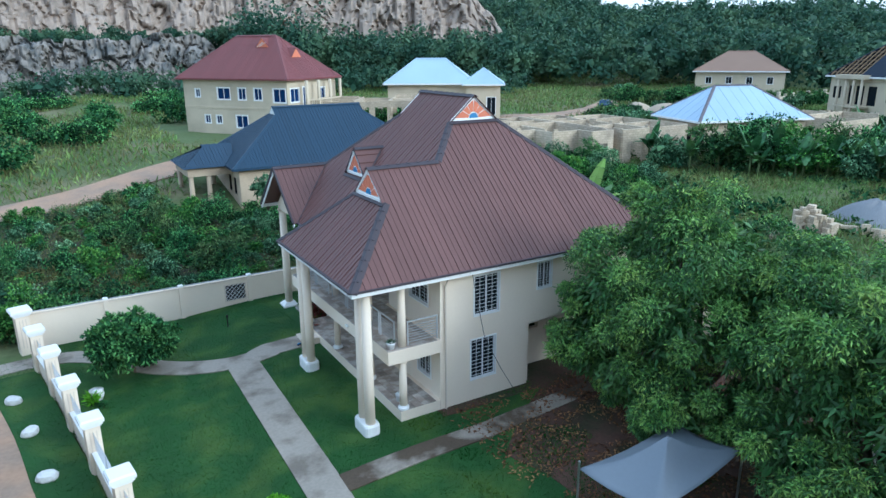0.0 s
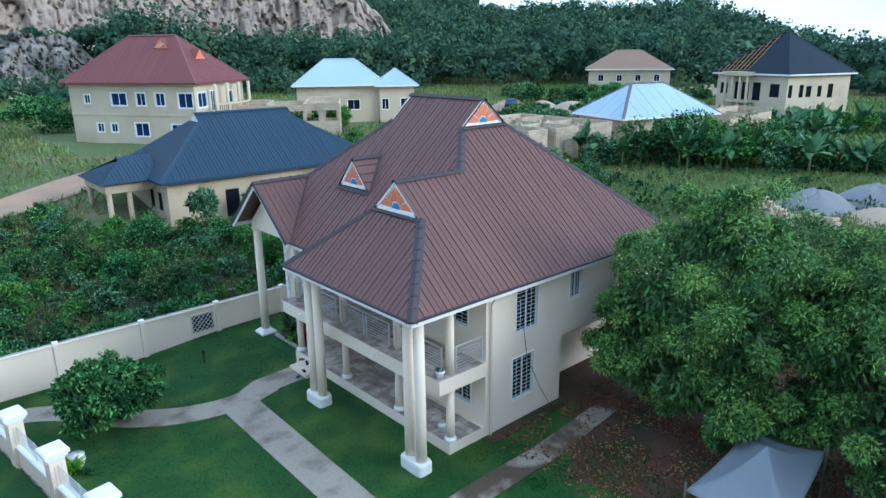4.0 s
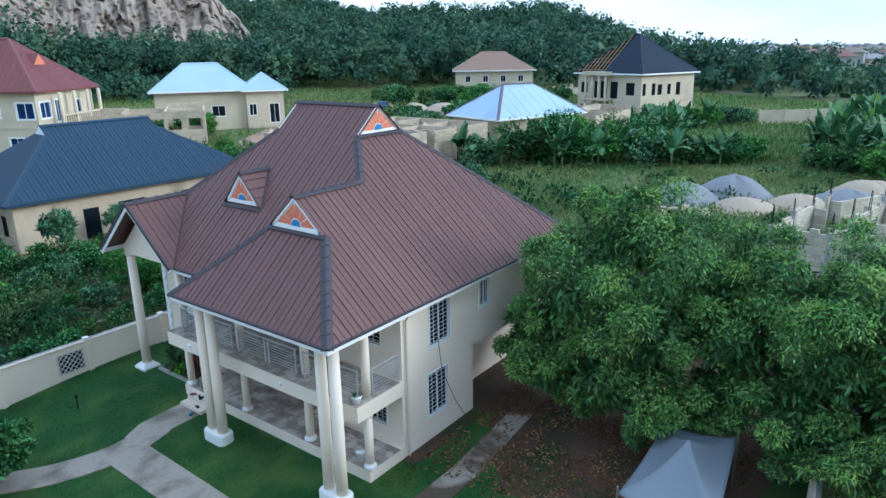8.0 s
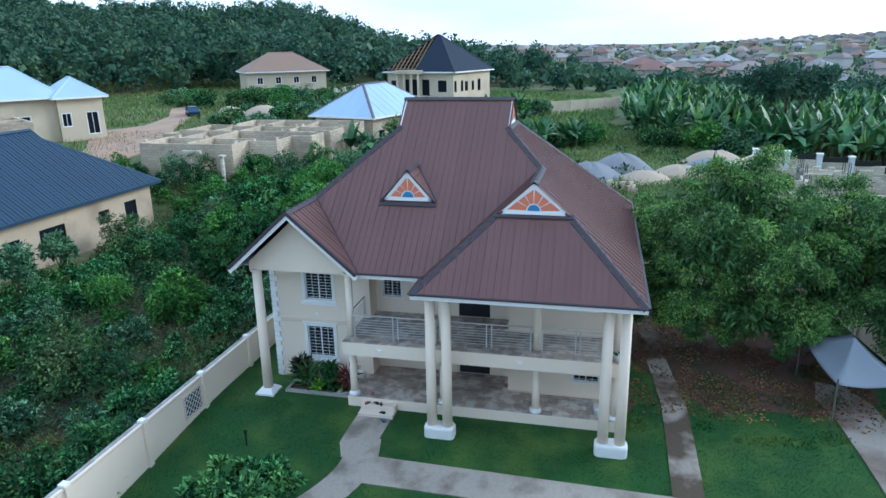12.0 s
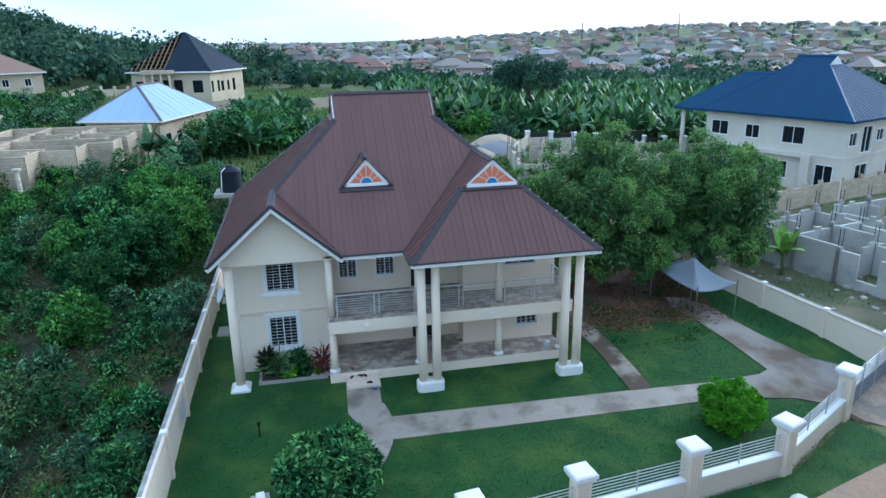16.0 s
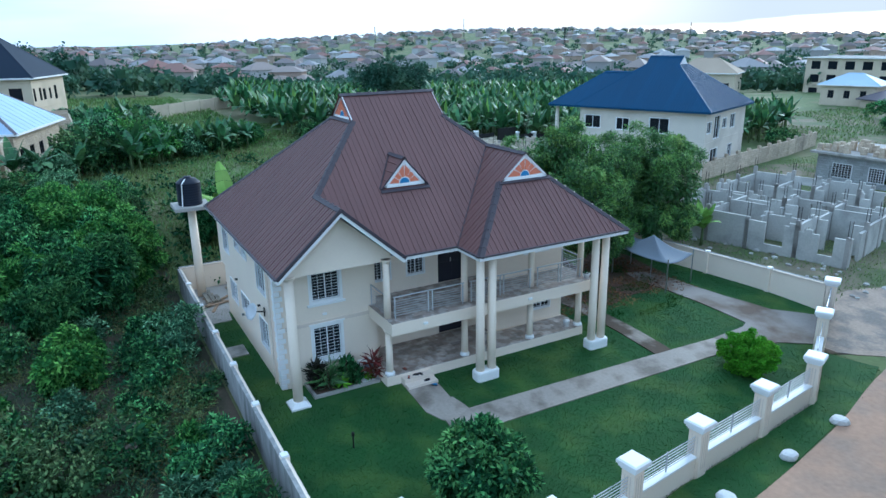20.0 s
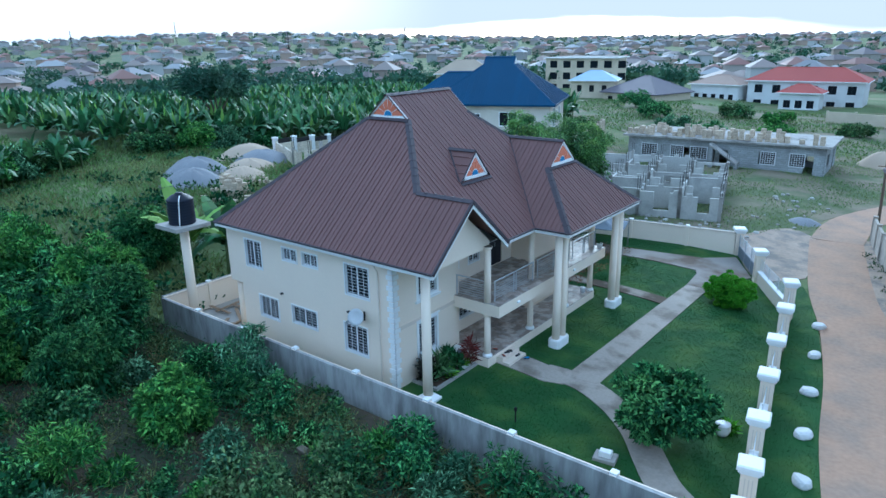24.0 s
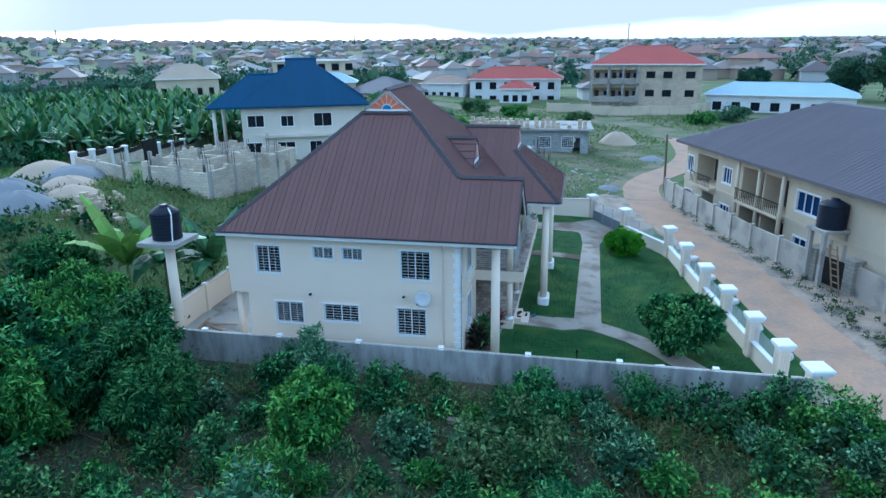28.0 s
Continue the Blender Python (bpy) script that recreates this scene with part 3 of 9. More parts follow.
drape("path", [(7.45, 29.9), (7.2, 19.3), (7.15, 18.0), (7.05, 15.6), (5.85, 15.2), (5.88, 16.9), (6.05, 29.6)], 0.038, PATHCON, "straight grey concrete path along the front lawn", "path")
drape("path", [(7.18, 19.35), (7.15, 18.35), (12.8, 18.35), (18.0, 18.9), (24.0, 19.3), (24.0, 20.0), (17.5, 19.7), (12.8, 19.3)], 0.042, WORNPATH, "worn concrete path along the side of the house", "path")
drape("driveway", [(7.05, 15.6), (5.85, 15.3), (5.3, 13.0), (4.4, 11.6), (6.2, 8.4), (7.9, 10.2), (10.2, 10.95), (12.1, 11.2), (14.2, 11.3), (15.6, 11.9), (15.9, 12.9), (14.4, 13.3), (12.6, 13.0), (9.2, 12.85), (7.45, 12.75), (7.2, 13.3)], 0.046, DRIVE, "grey concrete driveway from the sliding gate", "driveway")
ROAD = [(-8.0, 44.0), (-6.2, 38.5), (-4.9, 33.0), (-3.9, 28.0), (-3.2, 23.0), (-2.0, 17.0), (-0.6, 12.0), (0.6, 6.0), (1.6, 0.0), (1.4, -6.0), (-0.5, -11.5), (-3.5, -17.0), (-6.0, -26.0), (-6.5, -38.0), (-3.0, -52.0), (4.0, -64.0)]
for stretch, rise in ((ROAD[:9], 0.050), (ROAD[8:14], 0.054), (ROAD[13:], 0.050)):
    drape("road", lane(smooth(stretch), 3.4), rise, DIRT, "orange laterite dirt road with worn wheel tracks", "road", 0.2, 0.6)
# Soil colour taken darker to carry the shade between shrubs and weeds.
LOT = material("shade_toned_soil", (0.034, 0.038, 0.020), 0.98, spread=0.4, grain=0.4, big=0.4, fine=5.0, second=(0.066, 0.052, 0.034), second_scale=0.5, second_low=0.45, second_high=0.62, bump=0.9, bump_scale=10)
drape("lot_ground", [(-1.5, 37.5), (46, 37.5), (46, 52), (38, 53), (32, 53), (13, 53.6), (8, 56), (2, 62), (-4, 62), (-5.2, 46), (-3.6, 40)], 0.11, LOT, "soil and rotting litter of the overgrown lot, toned dark for shade", "ground", 0.3, 1.0)
EARTH = [(40, 65.5), (47, 67), (58, 71), (66, 75.5), (82, 82), (88, 88), (85, 89), (76, 83.5), (66, 80.5), (60, 82.5), (55, 79.5), (49, 75), (43, 71)]
drape("bare_earth", EARTH, 0.12, DIRT, "bare reddish earth by the unfinished houses", "ground", 0.3, 1.0)
TRACK = smooth([(-40, 60), (-24, 62.5), (-12, 63.4), (-3.2, 64.2), (1.0, 64.8), (5.4, 66.3), (10.4, 68.2), (16.0, 71.4), (23.0, 73.5)])
drape("road", lane(TRACK, 4.4), 0.13, DIRT, "pale dirt track through the scrub", "road", 0.4, 0.6)


def on_track(x, y, wide=2.4):
    return -42 < x < 26 and 56 < y < 78 and any(math.hypot(x - a, y - b) < wide for a, b in TRACK)


FORE = [(1.8, 9.6), (4.0, 11.6), (6.2, 7.8), (7.5, 4.0), (5.0, -1.5), (2.0, 2.0)]
STONY = material("stony_grey_earth", (0.33, 0.26, 0.20), 0.97, spread=0.3, grain=0.35, big=0.6, fine=7.0, second=(0.20, 0.175, 0.15), second_scale=0.7, second_low=0.45, second_high=0.6, bump=0.8, bump_scale=14)
drape("forecourt", smooth(FORE + FORE[:1]), 0.04, STONY, "bare stony earth before the gate", "forecourt", 0.2)
SITE = material("bare_building_ground", (0.175, 0.15, 0.10), 0.98, spread=0.3, grain=0.25, big=0.3, fine=3.0, second=(0.085, 0.112, 0.045), second_scale=0.22, second_low=0.42, second_high=0.60, bump=0.7, bump_scale=8)
drape("site_ground", [(8.2, 6.6), (27.5, 9.4), (30, -8), (34, -22), (30, -36), (8, -40), (-3.5, -38), (-3.2, -26), (-1.5, -17), (1.5, -11.5), (3.4, -6), (3.6, 0), (4.6, 2)], 0.02, SITE, "bare brown earth with dry grass on the building plot", "ground", 0.1, 0.8)
drape("dry_field", [(-24, -41), (6, -41), (32, -38), (60, -56), (62, -80), (20, -84), (-34, -76)], 0.06, SITE, "dry grass and bare earth on the open land to the south", "ground", 0.3, 1.5)
drape("yard", [(22.3, 24.0), (26.8, 24.0), (26.8, 37.0), (21.0, 37.0), (21.0, 35.6), (22.3, 35.5)], 0.03, CONCRETE, "grey concrete service yard behind the house", "yard")
drape("verge_earth", [(-1.9, -1.5), (-3.0, 3.0), (-6.0, 14.2), (-8.2, 19.8), (-9.8, 22.4), (-12.0, 30.0), (-14.5, 42.0), (-7.6, 44.0), (-5.4, 38.5), (-4.0, 33.0), (-3.0, 28.0), (-2.3, 23.0), (-1.1, 17.0), (0.3, 12.0), (1.5, 6.0), (2.4, 0.0), (1.2, -1.5)], 0.02, STONY, "stony bare earth and litter beside the dirt road", "ground", 0.15, 0.8)
drape("verge", [(3.6, 12.0), (1.15, 16.4), (0.6, 20.5), (0.1, 24.5), (-0.4, 28.0), (-0.9, 31.5), (-1.4, 34.4), (-3.6, 34.3), (-2.9, 31.0), (-2.2, 28.0), (-1.5, 23.0), (-0.3, 17.5), (0.5, 14.0), (1.6, 11.2)], 0.03, LAWN, "strip of short grass between fence and road", "verge", 0.1)

# ---- main house ----
house = thing("house", "two-storey cream villa with steep brown metal roof and columned porch", "house")
Z0, K = 6.2, 0.88
XW, XE, YS, YN = 10.15, 23.47, 20.40, 35.87
XP, YPN, YPR = 8.39, 28.20, 24.30
YGR, YGS, XG = 33.28, 30.69, 9.95
ZR, ZG = 12.06, 11.0
XR = XW + (ZR - Z0) / K
DG = (ZG - Z0) / K


def west(x, y): return Z0 + K * (x - XW)
def east(x, y): return Z0 + K * (XE - x)
def north(x, y): return Z0 + K * (YN - y)
def south(x, y): return Z0 + K * (y - YS)
def porch_north(x, y): return Z0 + K * (YPN - y)
def porch_west(x, y): return Z0 + K * (x - XP)
def gable_south(x, y): return Z0 + K * (y - YGS)


XPG = 11.0
DP = XPG - XP
HALF = YPR - YS
roof_plane(house, [(XW, YPN), (XW + HALF, YPR), (XW + DG, YS + DG), (XW + DG, YS + DG - 0.12), (XR, YS + DG - 0.12), (XR, YN - DG + 0.12), (XW + DG, YN - DG + 0.12), (XW + DG, YN - DG), (XW + YN - YGR, YGR), (XW, YGS)], west, 0, ROOF)
roof_plane(house, [(XP, YS), (XPG, YS + DP), (XPG - 0.12, YS + DP), (XPG - 0.12, YPR), (XW + HALF, YPR), (XW + DG, YS + DG), (XE - DG, YS + DG), (XE, YS)], south, 1, ROOF)
roof_plane(house, [(XG, YN), (XG, YGR), (XW + YN - YGR, YGR), (XW + DG, YN - DG), (XE - DG, YN - DG), (XE, YN)], north, 1, ROOF)
roof_plane(house, [(XE, YS), (XE - DG, YS + DG), (XE - DG, YS + DG - 0.12), (XR, YS + DG - 0.12), (XR, YN - DG + 0.12), (XE - DG, YN - DG + 0.12), (XE - DG, YN - DG), (XE, YN)], east, 0, ROOF)
roof_plane(house, [(XP, YPN), (XPG, YPN - DP), (XPG - 0.12, YPN - DP), (XPG - 0.12, YPR), (XW + HALF, YPR), (XW, YPN)], porch_north, 1, ROOF)
roof_plane(house, [(XP, YS), (XPG, YS + DP), (XPG, YPN - DP), (XP, YPN)], porch_west, 0, ROOF)
roof_plane(house, [(XG, YGS), (XW, YGS), (XW + YN - YGR, YGR), (XG, YGR)], gable_south, 1, ROOF)


def ridge(a, b, w=0.32):
    c = cap(house, a, b, w, 0.04)
    a, b = Vector(a), Vector(b)
    n = max(1, round((b - a).length / 0.47))
    d = (b - a).normalized()
    for k in range(1, n):
        q = a.lerp(b, k / n) + Vector((0, 0, 0.076))
        Geo().bar(q - d * 0.03, q + d * 0.03, w * 0.62, 0.016).put("cap_joint", ROOF_CAP, c)


ridge((XR, YS + DG - 0.14, ZR), (XR, YN - DG + 0.14, ZR))
ridge((XPG - 0.14, YPR, Z0 + K * HALF), (XW + HALF, YPR, Z0 + K * HALF))
ridge((XG, YGR, Z0 + K * (YN - YGR)), (XW + YN - YGR, YGR, Z0 + K * (YN - YGR)))
ridge((XW + HALF, YPR, Z0 + K * HALF), (XW + DG, YS + DG, ZG))
ridge((XW + YN - YGR, YGR, Z0 + K * (YN - YGR)), (XW + DG, YN - DG, ZG))
ridge((XE, YS, Z0), (XE - DG, YS + DG, ZG))
ridge((XE, YN, Z0), (XE - DG, YN - DG, ZG))
ridge((XP, YS, Z0), (XPG, YS + DP, Z0 + K * DP), 0.36)
ridge((XP, YPN, Z0), (XPG, YPN - DP, Z0 + K * DP))
for a, b in (((XW, YPN, Z0), (XW + HALF, YPR, Z0 + K * HALF)), ((XW, YGS, Z0), (XW + YN - YGR, YGR, Z0 + K * (YN - YGR)))):
    cap(house, a, b, 0.22, 0.03, name="valley_gutter")


def sunburst(owner, centre, half, rise, facing, name="gable_panel"):
    """A white-edged gable with terracotta rays round a blue half disc. facing: unit vector (x, y) out of the wall."""
    f = Vector((*facing, 0))
    s = Vector((-f.y, f.x, 0))
    c = Vector(centre)

    def P(u, v, d):
        return c + s * u + Vector((0, 0, v)) + f * d

    g = Geo()
    g.add([P(-half, 0, 0), P(half, 0, 0), P(0, rise, 0), P(-half, 0, -0.12), P(half, 0, -0.12), P(0, rise, -0.12)], [(0, 1, 2), (3, 5, 4), (0, 3, 4, 1), (1, 4, 5, 2), (2, 5, 3, 0)])
    panel = g.put(name, WHITE, owner, "white triangular gable panel with sunburst")
    g = Geo()
    t = 0.065 * rise + 0.025
    for a, b in (((-half, 0), (0, rise)), ((0, rise), (half, 0)), ((-half, 0.02), (half, 0.02))):
        g.bar(P(*a, 0.022), P(*b, 0.022), t, 0.04, up=tuple(f))
    g.put("gable_trim", WHITE, panel)
    # rays
    inner, edge = 0.21 * rise, 0.075 * rise
    hub = Vector((0, edge + 0.03))
    A, B, C = Vector((-half + edge * 2.2, edge)), Vector((half - edge * 2.2, edge)), Vector((0, rise - edge * 1.9))

    def reach(ang):
        d = Vector((math.cos(ang), math.sin(ang)))
        best = 9
        for p, q in ((B, C), (C, A)):
            e = q - p
            den = d.x * e.y - d.y * e.x
            if abs(den) > 1e-6:
                tt = ((p.x - hub.x) * e.y - (p.y - hub.y) * e.x) / den
                if tt > 0:
                    best = min(best, tt)
        return best
    rays = 6
    for i in range(rays):
        a0, a1 = math.pi * i / rays + 0.035, math.pi * (i + 1) / rays - 0.035
        pts = []
        for j in range(5):
            a = a0 + (a1 - a0) * j / 4
            pts.append(hub + Vector((math.cos(a), math.sin(a))) * (inner + 0.05))
        for j in range(4, -1, -1):
            a = a0 + (a1 - a0) * j / 4
            pts.append(hub + Vector((math.cos(a), math.sin(a))) * max(reach(a), inner + 0.08))
        n = len(pts)
        Geo().add([P(p.x, p.y, 0.02) for p in pts] + [P(p.x, p.y, -0.01) for p in pts], [tuple(range(n))] + [(k, (k + 1) % n, n + (k + 1) % n, n + k) for k in range(n)]).put("ray", ORANGE, panel, "terracotta ray")
    pts = [hub + Vector((math.cos(math.pi * j / 12), math.sin(math.pi * j / 12))) * inner for j in range(13)]
    Geo().add([P(p.x, p.y, 0.025) for p in pts] + [P(p.x, p.y, -0.01) for p in pts], [tuple(range(13))] + [(k, (k + 1) % 13, 13 + (k + 1) % 13, 13 + k) for k in range(13)]).put("sun_disc", BLUE_PAINT, panel, "blue half disc")
    return panel


GH = ZR - ZG
sunburst(house, (XR, YS + DG, ZG + 0.02), GH / K - 0.02, GH - 0.02, (0, -1))
sunburst(house, (XR, YN - DG, ZG + 0.02), GH / K - 0.02, GH - 0.02, (0, 1))
PH = K * (HALF - DP)
sunburst(house, (XPG - 0.06, YPR, Z0 + K * DP + 0.05), PH / K - 0.12, PH - 0.10, (-1, 0))
# flashings under the gablets
cap(house, (XR - GH / K - 0.1, YS + DG - 0.06, ZG - 0.02), (XR + GH / K + 0.1, YS + DG - 0.06, ZG - 0.02), 0.3, 0.03, name="apron_flashing")
cap(house, (XR - GH / K - 0.1, YN - DG + 0.06, ZG - 0.02), (XR + GH / K + 0.1, YN - DG + 0.06, ZG - 0.02), 0.3, 0.03, name="apron_flashing")
cap(house, (XPG - 0.06, YPR - PH / K - 0.1, Z0 + K * DP - 0.02), (XPG - 0.06, YPR + PH / K + 0.1, Z0 + K * DP - 0.02), 0.3, 0.03, name="apron_flashing")

# small dormer on the front slope
DX, DY, DH, DW = 12.66, 29.36, 1.12, 1.02
DZ = west(DX, 0)
sunburst(house, (DX - 0.04, DY, DZ + 0.10), DW - 0.10, DH - 0.06, (-1, 0))
RW, RH = DW + 0.10, DH + 0.12
back = XW + (DZ + RH - Z0) / K
for side in (-1, 1):
    g = Geo()
    tip, root, foot = Vector((DX - 0.07, DY, DZ + RH)), Vector((back, DY, DZ + RH)), Vector((DX - 0.07, DY + side * RW, DZ + 0.0))
    low = Vector((DX, DY + side * RW, DZ))
    g.add([tip, root, low, foot, tip + Vector((0, 0, 0.05)), root + Vector((0, 0, 0.05)), low + Vector((0, 0, 0.05)), foot + Vector((0, 0, 0.05))], [(0, 1, 2, 3), (7, 6, 5, 4), (0, 4, 5, 1), (1, 5, 6, 2), (2, 6, 7, 3), (3, 7, 4, 0)])
    for k in range(1, 4):
        u = k / 4
        g.bar(tip.lerp(foot, u) + Vector((0, 0, 0.07)), tip.lerp(foot, u) + (root - tip) * (1 - u) + Vector((0, 0, 0.07)), 0.035)
    g.put("dormer_roof", ROOF, house)
    cap(house, low, root, 0.24, 0.05, name="valley_gutter")
    Geo().bar(tip + Vector((-0.01, 0, 0.02)), foot + Vector((-0.01, 0, 0.02)), 0.04, 0.07, up=(1, 0, 0.001)).put("dormer_edge", ROOF_CAP, house)
cap(house, (DX - 0.07, DY, DZ + RH), (back, DY, DZ + RH), 0.28, 0.06)
cap(house, (DX - 0.1, DY - DW - 0.14, DZ - 0.06), (DX - 0.1, DY + DW + 0.14, DZ - 0.06), 0.24, 0.03, name="apron_flashing")

# fascia boards and soffit under the eaves
for a, b in (((XP, YS), (XE, YS)), ((XE, YS), (XE, YN)), ((XE, YN), (XG, YN)), ((XP, YPN), (XP, YS)), ((XW, YPN), (XP, YPN)), ((XW, YGS), (XW, YPN))):
    d = (Vector(b) - Vector(a)).normalized()
    inn = Vector((-d.y, d.x)) * 0.03
    Geo().bar((a[0] + inn.x, a[1] + inn.y, Z0 - 0.085), (b[0] + inn.x, b[1] + inn.y, Z0 - 0.085), 0.05, 0.17).put("fascia_board", WHITE, house)
    Geo().bar((a[0] - inn.x, a[1] - inn.y, Z0 + 0.02), (b[0] - inn.x, b[1] - inn.y, Z0 + 0.02), 0.1, 0.06).put("eave_flashing", ROOF_CAP, house)
for y0, y1, z0, z1 in ((YN, YGR, Z0, Z0 + K * (YN - YGR)), (YGS, YGR, Z0, Z0 + K * (YGR - YGS))):
    Geo().bar((XG + 0.02, y0, z0 - 0.14), (XG + 0.02, y1, z1 - 0.14), 0.17, 0.05, up=(1, 0, 0.001)).put("barge_board", WHITE, house)
    Geo().bar((XG - 0.02, y0, z0 + 0.0), (XG - 0.02, y1, z1 + 0.0), 0.13, 0.07, up=(1, 0, 0.001)).put("barge_flashing", ROOF_CAP, house)
Geo().prism([(XP + 0.06, YS + 0.06), (XE - 0.06, YS + 0.06), (XE - 0.06, YN - 0.06), (10.9, YN - 0.06), (10.9, YPN - 0.06), (XP + 0.06, YPN - 0.06)], Z0 - 0.17, Z0 - 0.13).put("soffit", WHITE, house)


# walls: boxes round their openings
def wall(owner, axis, at, thick, u0, u1, z0, z1, openings, mat, name="wall"):
    us = sorted({u0, u1, *[o[0] for o in openings], *[o[1] for o in openings]})
    zs = sorted({z0, z1, *[o[2] for o in openings], *[o[3] for o in openings]})
    g = Geo().sheet(us, zs, lambda u, z: any(o[0] < u < o[1] and o[2] < z < o[3] for o in openings), at, thick, axis)
    return g.put(name, mat, owner)


def window(owner, axis, at, out, u0, u1, z0, z1, trim=0.06, panes=2, bars=9, sill=False, glass=None, deep=0.09, bar_mat=None, frame_mat=None):
    """A sliding window in a wall face at `at`; out: +1 or -1, the way the face looks."""
    def B(g, a, b, d0, d1, p, q):
        lo, hi = sorted((at + out * d0, at + out * d1))
        if axis == "x":
            g.box(lo, hi, a, b, p, q)
        else:
            g.box(a, b, lo, hi, p, q)
        return g
    g, fr = Geo(), 0.042
    g.sheet([u0, u0 + fr, u1 - fr, u1], [z0, z0 + fr, z1 - fr, z1], lambda u, z: u0 + fr < u < u1 - fr and z0 + fr < z < z1 - fr, at - out * 0.02, out * (0.02 - deep), axis)
    win = g.put("window", frame_mat or ALU, owner)
    if trim:
        g = Geo()
        g.sheet([u0 - trim, u0, u1, u1 + trim], [z0 - trim, z0, z1, z1 + trim], lambda u, z: u0 < u < u1 and z0 < z < z1, at + out * 0.035, -out * 0.06, axis)
        if sill:
            B(Geo(), u0 - trim - 0.09, u1 + trim + 0.09, -0.02, 0.10, z0 - trim - 0.09, z0 - trim - 0.001).put("window_sill", WHITE, win)
            B(Geo(), u0 - trim - 0.06, u1 + trim + 0.06, -0.02, 0.08, z1 + trim + 0.001, z1 + trim + 0.07).put("lintel_moulding", WHITE, win)
        g.put("window_surround", WHITE, win)
    wp = (u1 - u0) / panes
    for i in range(panes):
        g = Geo()
        a, b = u0 + wp * i + (fr if i == 0 else 0.0), u0 + wp * (i + 1) - (fr if i == panes - 1 else 0.0)
        B(g, a, b, -deep + 0.015 - 0.012 * (i % 2), -deep + 0.025 - 0.012 * (i % 2), z0 + fr, z1 - fr).put("pane", glass or GLASS, win)
        if i:
            B(Geo(), a - 0.022, a + 0.022, -deep + 0.02, -0.03, z0 + fr, z1 - fr).put("mullion", frame_mat or ALU, win)
    for k in range(bars):
        zc = z0 + fr + (z1 - z0 - 2 * fr) * (k + 0.5) / bars
        B(Geo(), u0 + fr, u1 - fr, -0.046, -0.034, zc - 0.007, zc + 0.007).put("security_bar", bar_mat or ALU, win)
    if bars and trim:
        for i in range(panes):
            uc = u0 + wp * (i + 0.5)
            B(Geo(), uc - 0.009, uc + 0.009, -0.058, -0.047, z0 + fr, z1 - fr).put("stile", bar_mat or ALU, win)
    return win


BASE, PORCH, SLAB, WT = 0.45, 0.95, 3.52, 6.05
NW = [(20.64, 21.80, 4.23, 5.54), (18.10, 19.05, 5.02, 5.60), (16.74, 17.69, 5.02, 5.60), (13.68, 15.02, 4.26, 5.60), (19.73, 21.07, 1.80, 2.85), (17.05, 18.70, 2.02, 2.87), (13.92, 15.25, 1.58, 2.88)]
wall(house, "y", 35.41, -0.2, 12.34, 22.4, BASE - 0.3, 3.2, [o for o in NW if o[3] < 3], CREAM)
wall(house, "y", 35.43, -0.22, 12.34, 23.25, 3.2, WT, [o for o in NW if o[2] > 3], CREAM)
for o in NW:
    window(house, "y", 35.41 if o[3] < 3 else 35.43, 1, *o, panes=2, bars=6 if o[3] - o[2] < 0.9 else 9)
FW = [(32.68, 33.88, 4.18, 5.42), (32.73, 33.92, 1.57, 2.98)]
wall(house, "x", 12.34, 0.2, 31.05, 35.19, BASE - 0.3, WT, FW, CREAM)
for o in FW:
    window(house, "x", 12.34, -1, *o, trim=0.13, sill=True, bars=9)
SW = [(13.68, 14.83, 4.12, 5.72), (13.55, 14.70, 1.42, 3.10), (16.75, 17.45, 4.65, 5.75)]
wall(house, "y", 21.0, 0.2, 12.15, 16.35, BASE - 0.3, 3.25, [SW[1]], CREAM)
wall(house, "y", 20.98, 0.22, 12.15, 23.25, 3.25, WT, [SW[0], SW[2]], CREAM)
for o in SW:
    window(house, "y", 20.98 if o[2] > 3.5 else 21.0, -1, *o, trim=0.05, bars=10)
wall(house, "y", 22.4, 0.2, 16.35, 23.2, BASE - 0.3, 3.25, [(17.3, 18.0, 2.2, 3.0)], CREAM)
Geo().box(16.35, 16.55, 21.2, 22.4, BASE - 0.3, 3.25).put("wall", CREAM, house)
wall(house, "x", 23.05, 0.2, 21.2, 35.21, 3.2, WT, [], CREAM)
wall(house, "x", 22.2, 0.2, 22.6, 35.21, BASE - 0.3, 3.2, [], CREAM)
Geo().box(12.3, 23.2, 21.1, 35.3, 3.12, 3.28).put("floor_slab", CREAM_DARK, house)
# porch walls: a projecting room and a recess beside it
SR_UP, SR_LOW = (21.9, 23.35, 4.55, 5.35), (21.75, 22.75, 1.55, 2.75)
wall(house, "x", 12.15, 0.2, 21.2, 25.3, PORCH - 0.6, 2.98, [SR_LOW], CREAM)
wall(house, "x", 12.15, 0.2, 21.2, 25.3, 2.98, WT, [SR_UP], CREAM)
window(house, "x", 12.15, -1, *SR_UP, bars=5)
window(house, "x", 12.15, -1, *SR_LOW, bars=8)
Geo().box(12.35, 13.2, 25.1, 25.3, PORCH - 0.6, WT).put("wall", CREAM, house)
RW = [(29.95, 30.75, 4.20, 5.32), (28.25, 29.1, 4.20, 5.32), (26.2, 27.5, SLAB, 5.65), (26.2, 27.5, PORCH, 2.85), (28.3, 29.9, 1.6, 2.7)]
wall(house, "x", 13.2, 0.2, 25.3, 31.05, PORCH - 0.6, WT, RW, CREAM)
for o in (RW[0], RW[1], RW[4]):
    window(house, "x", 13.2, -1, *o, bars=8)
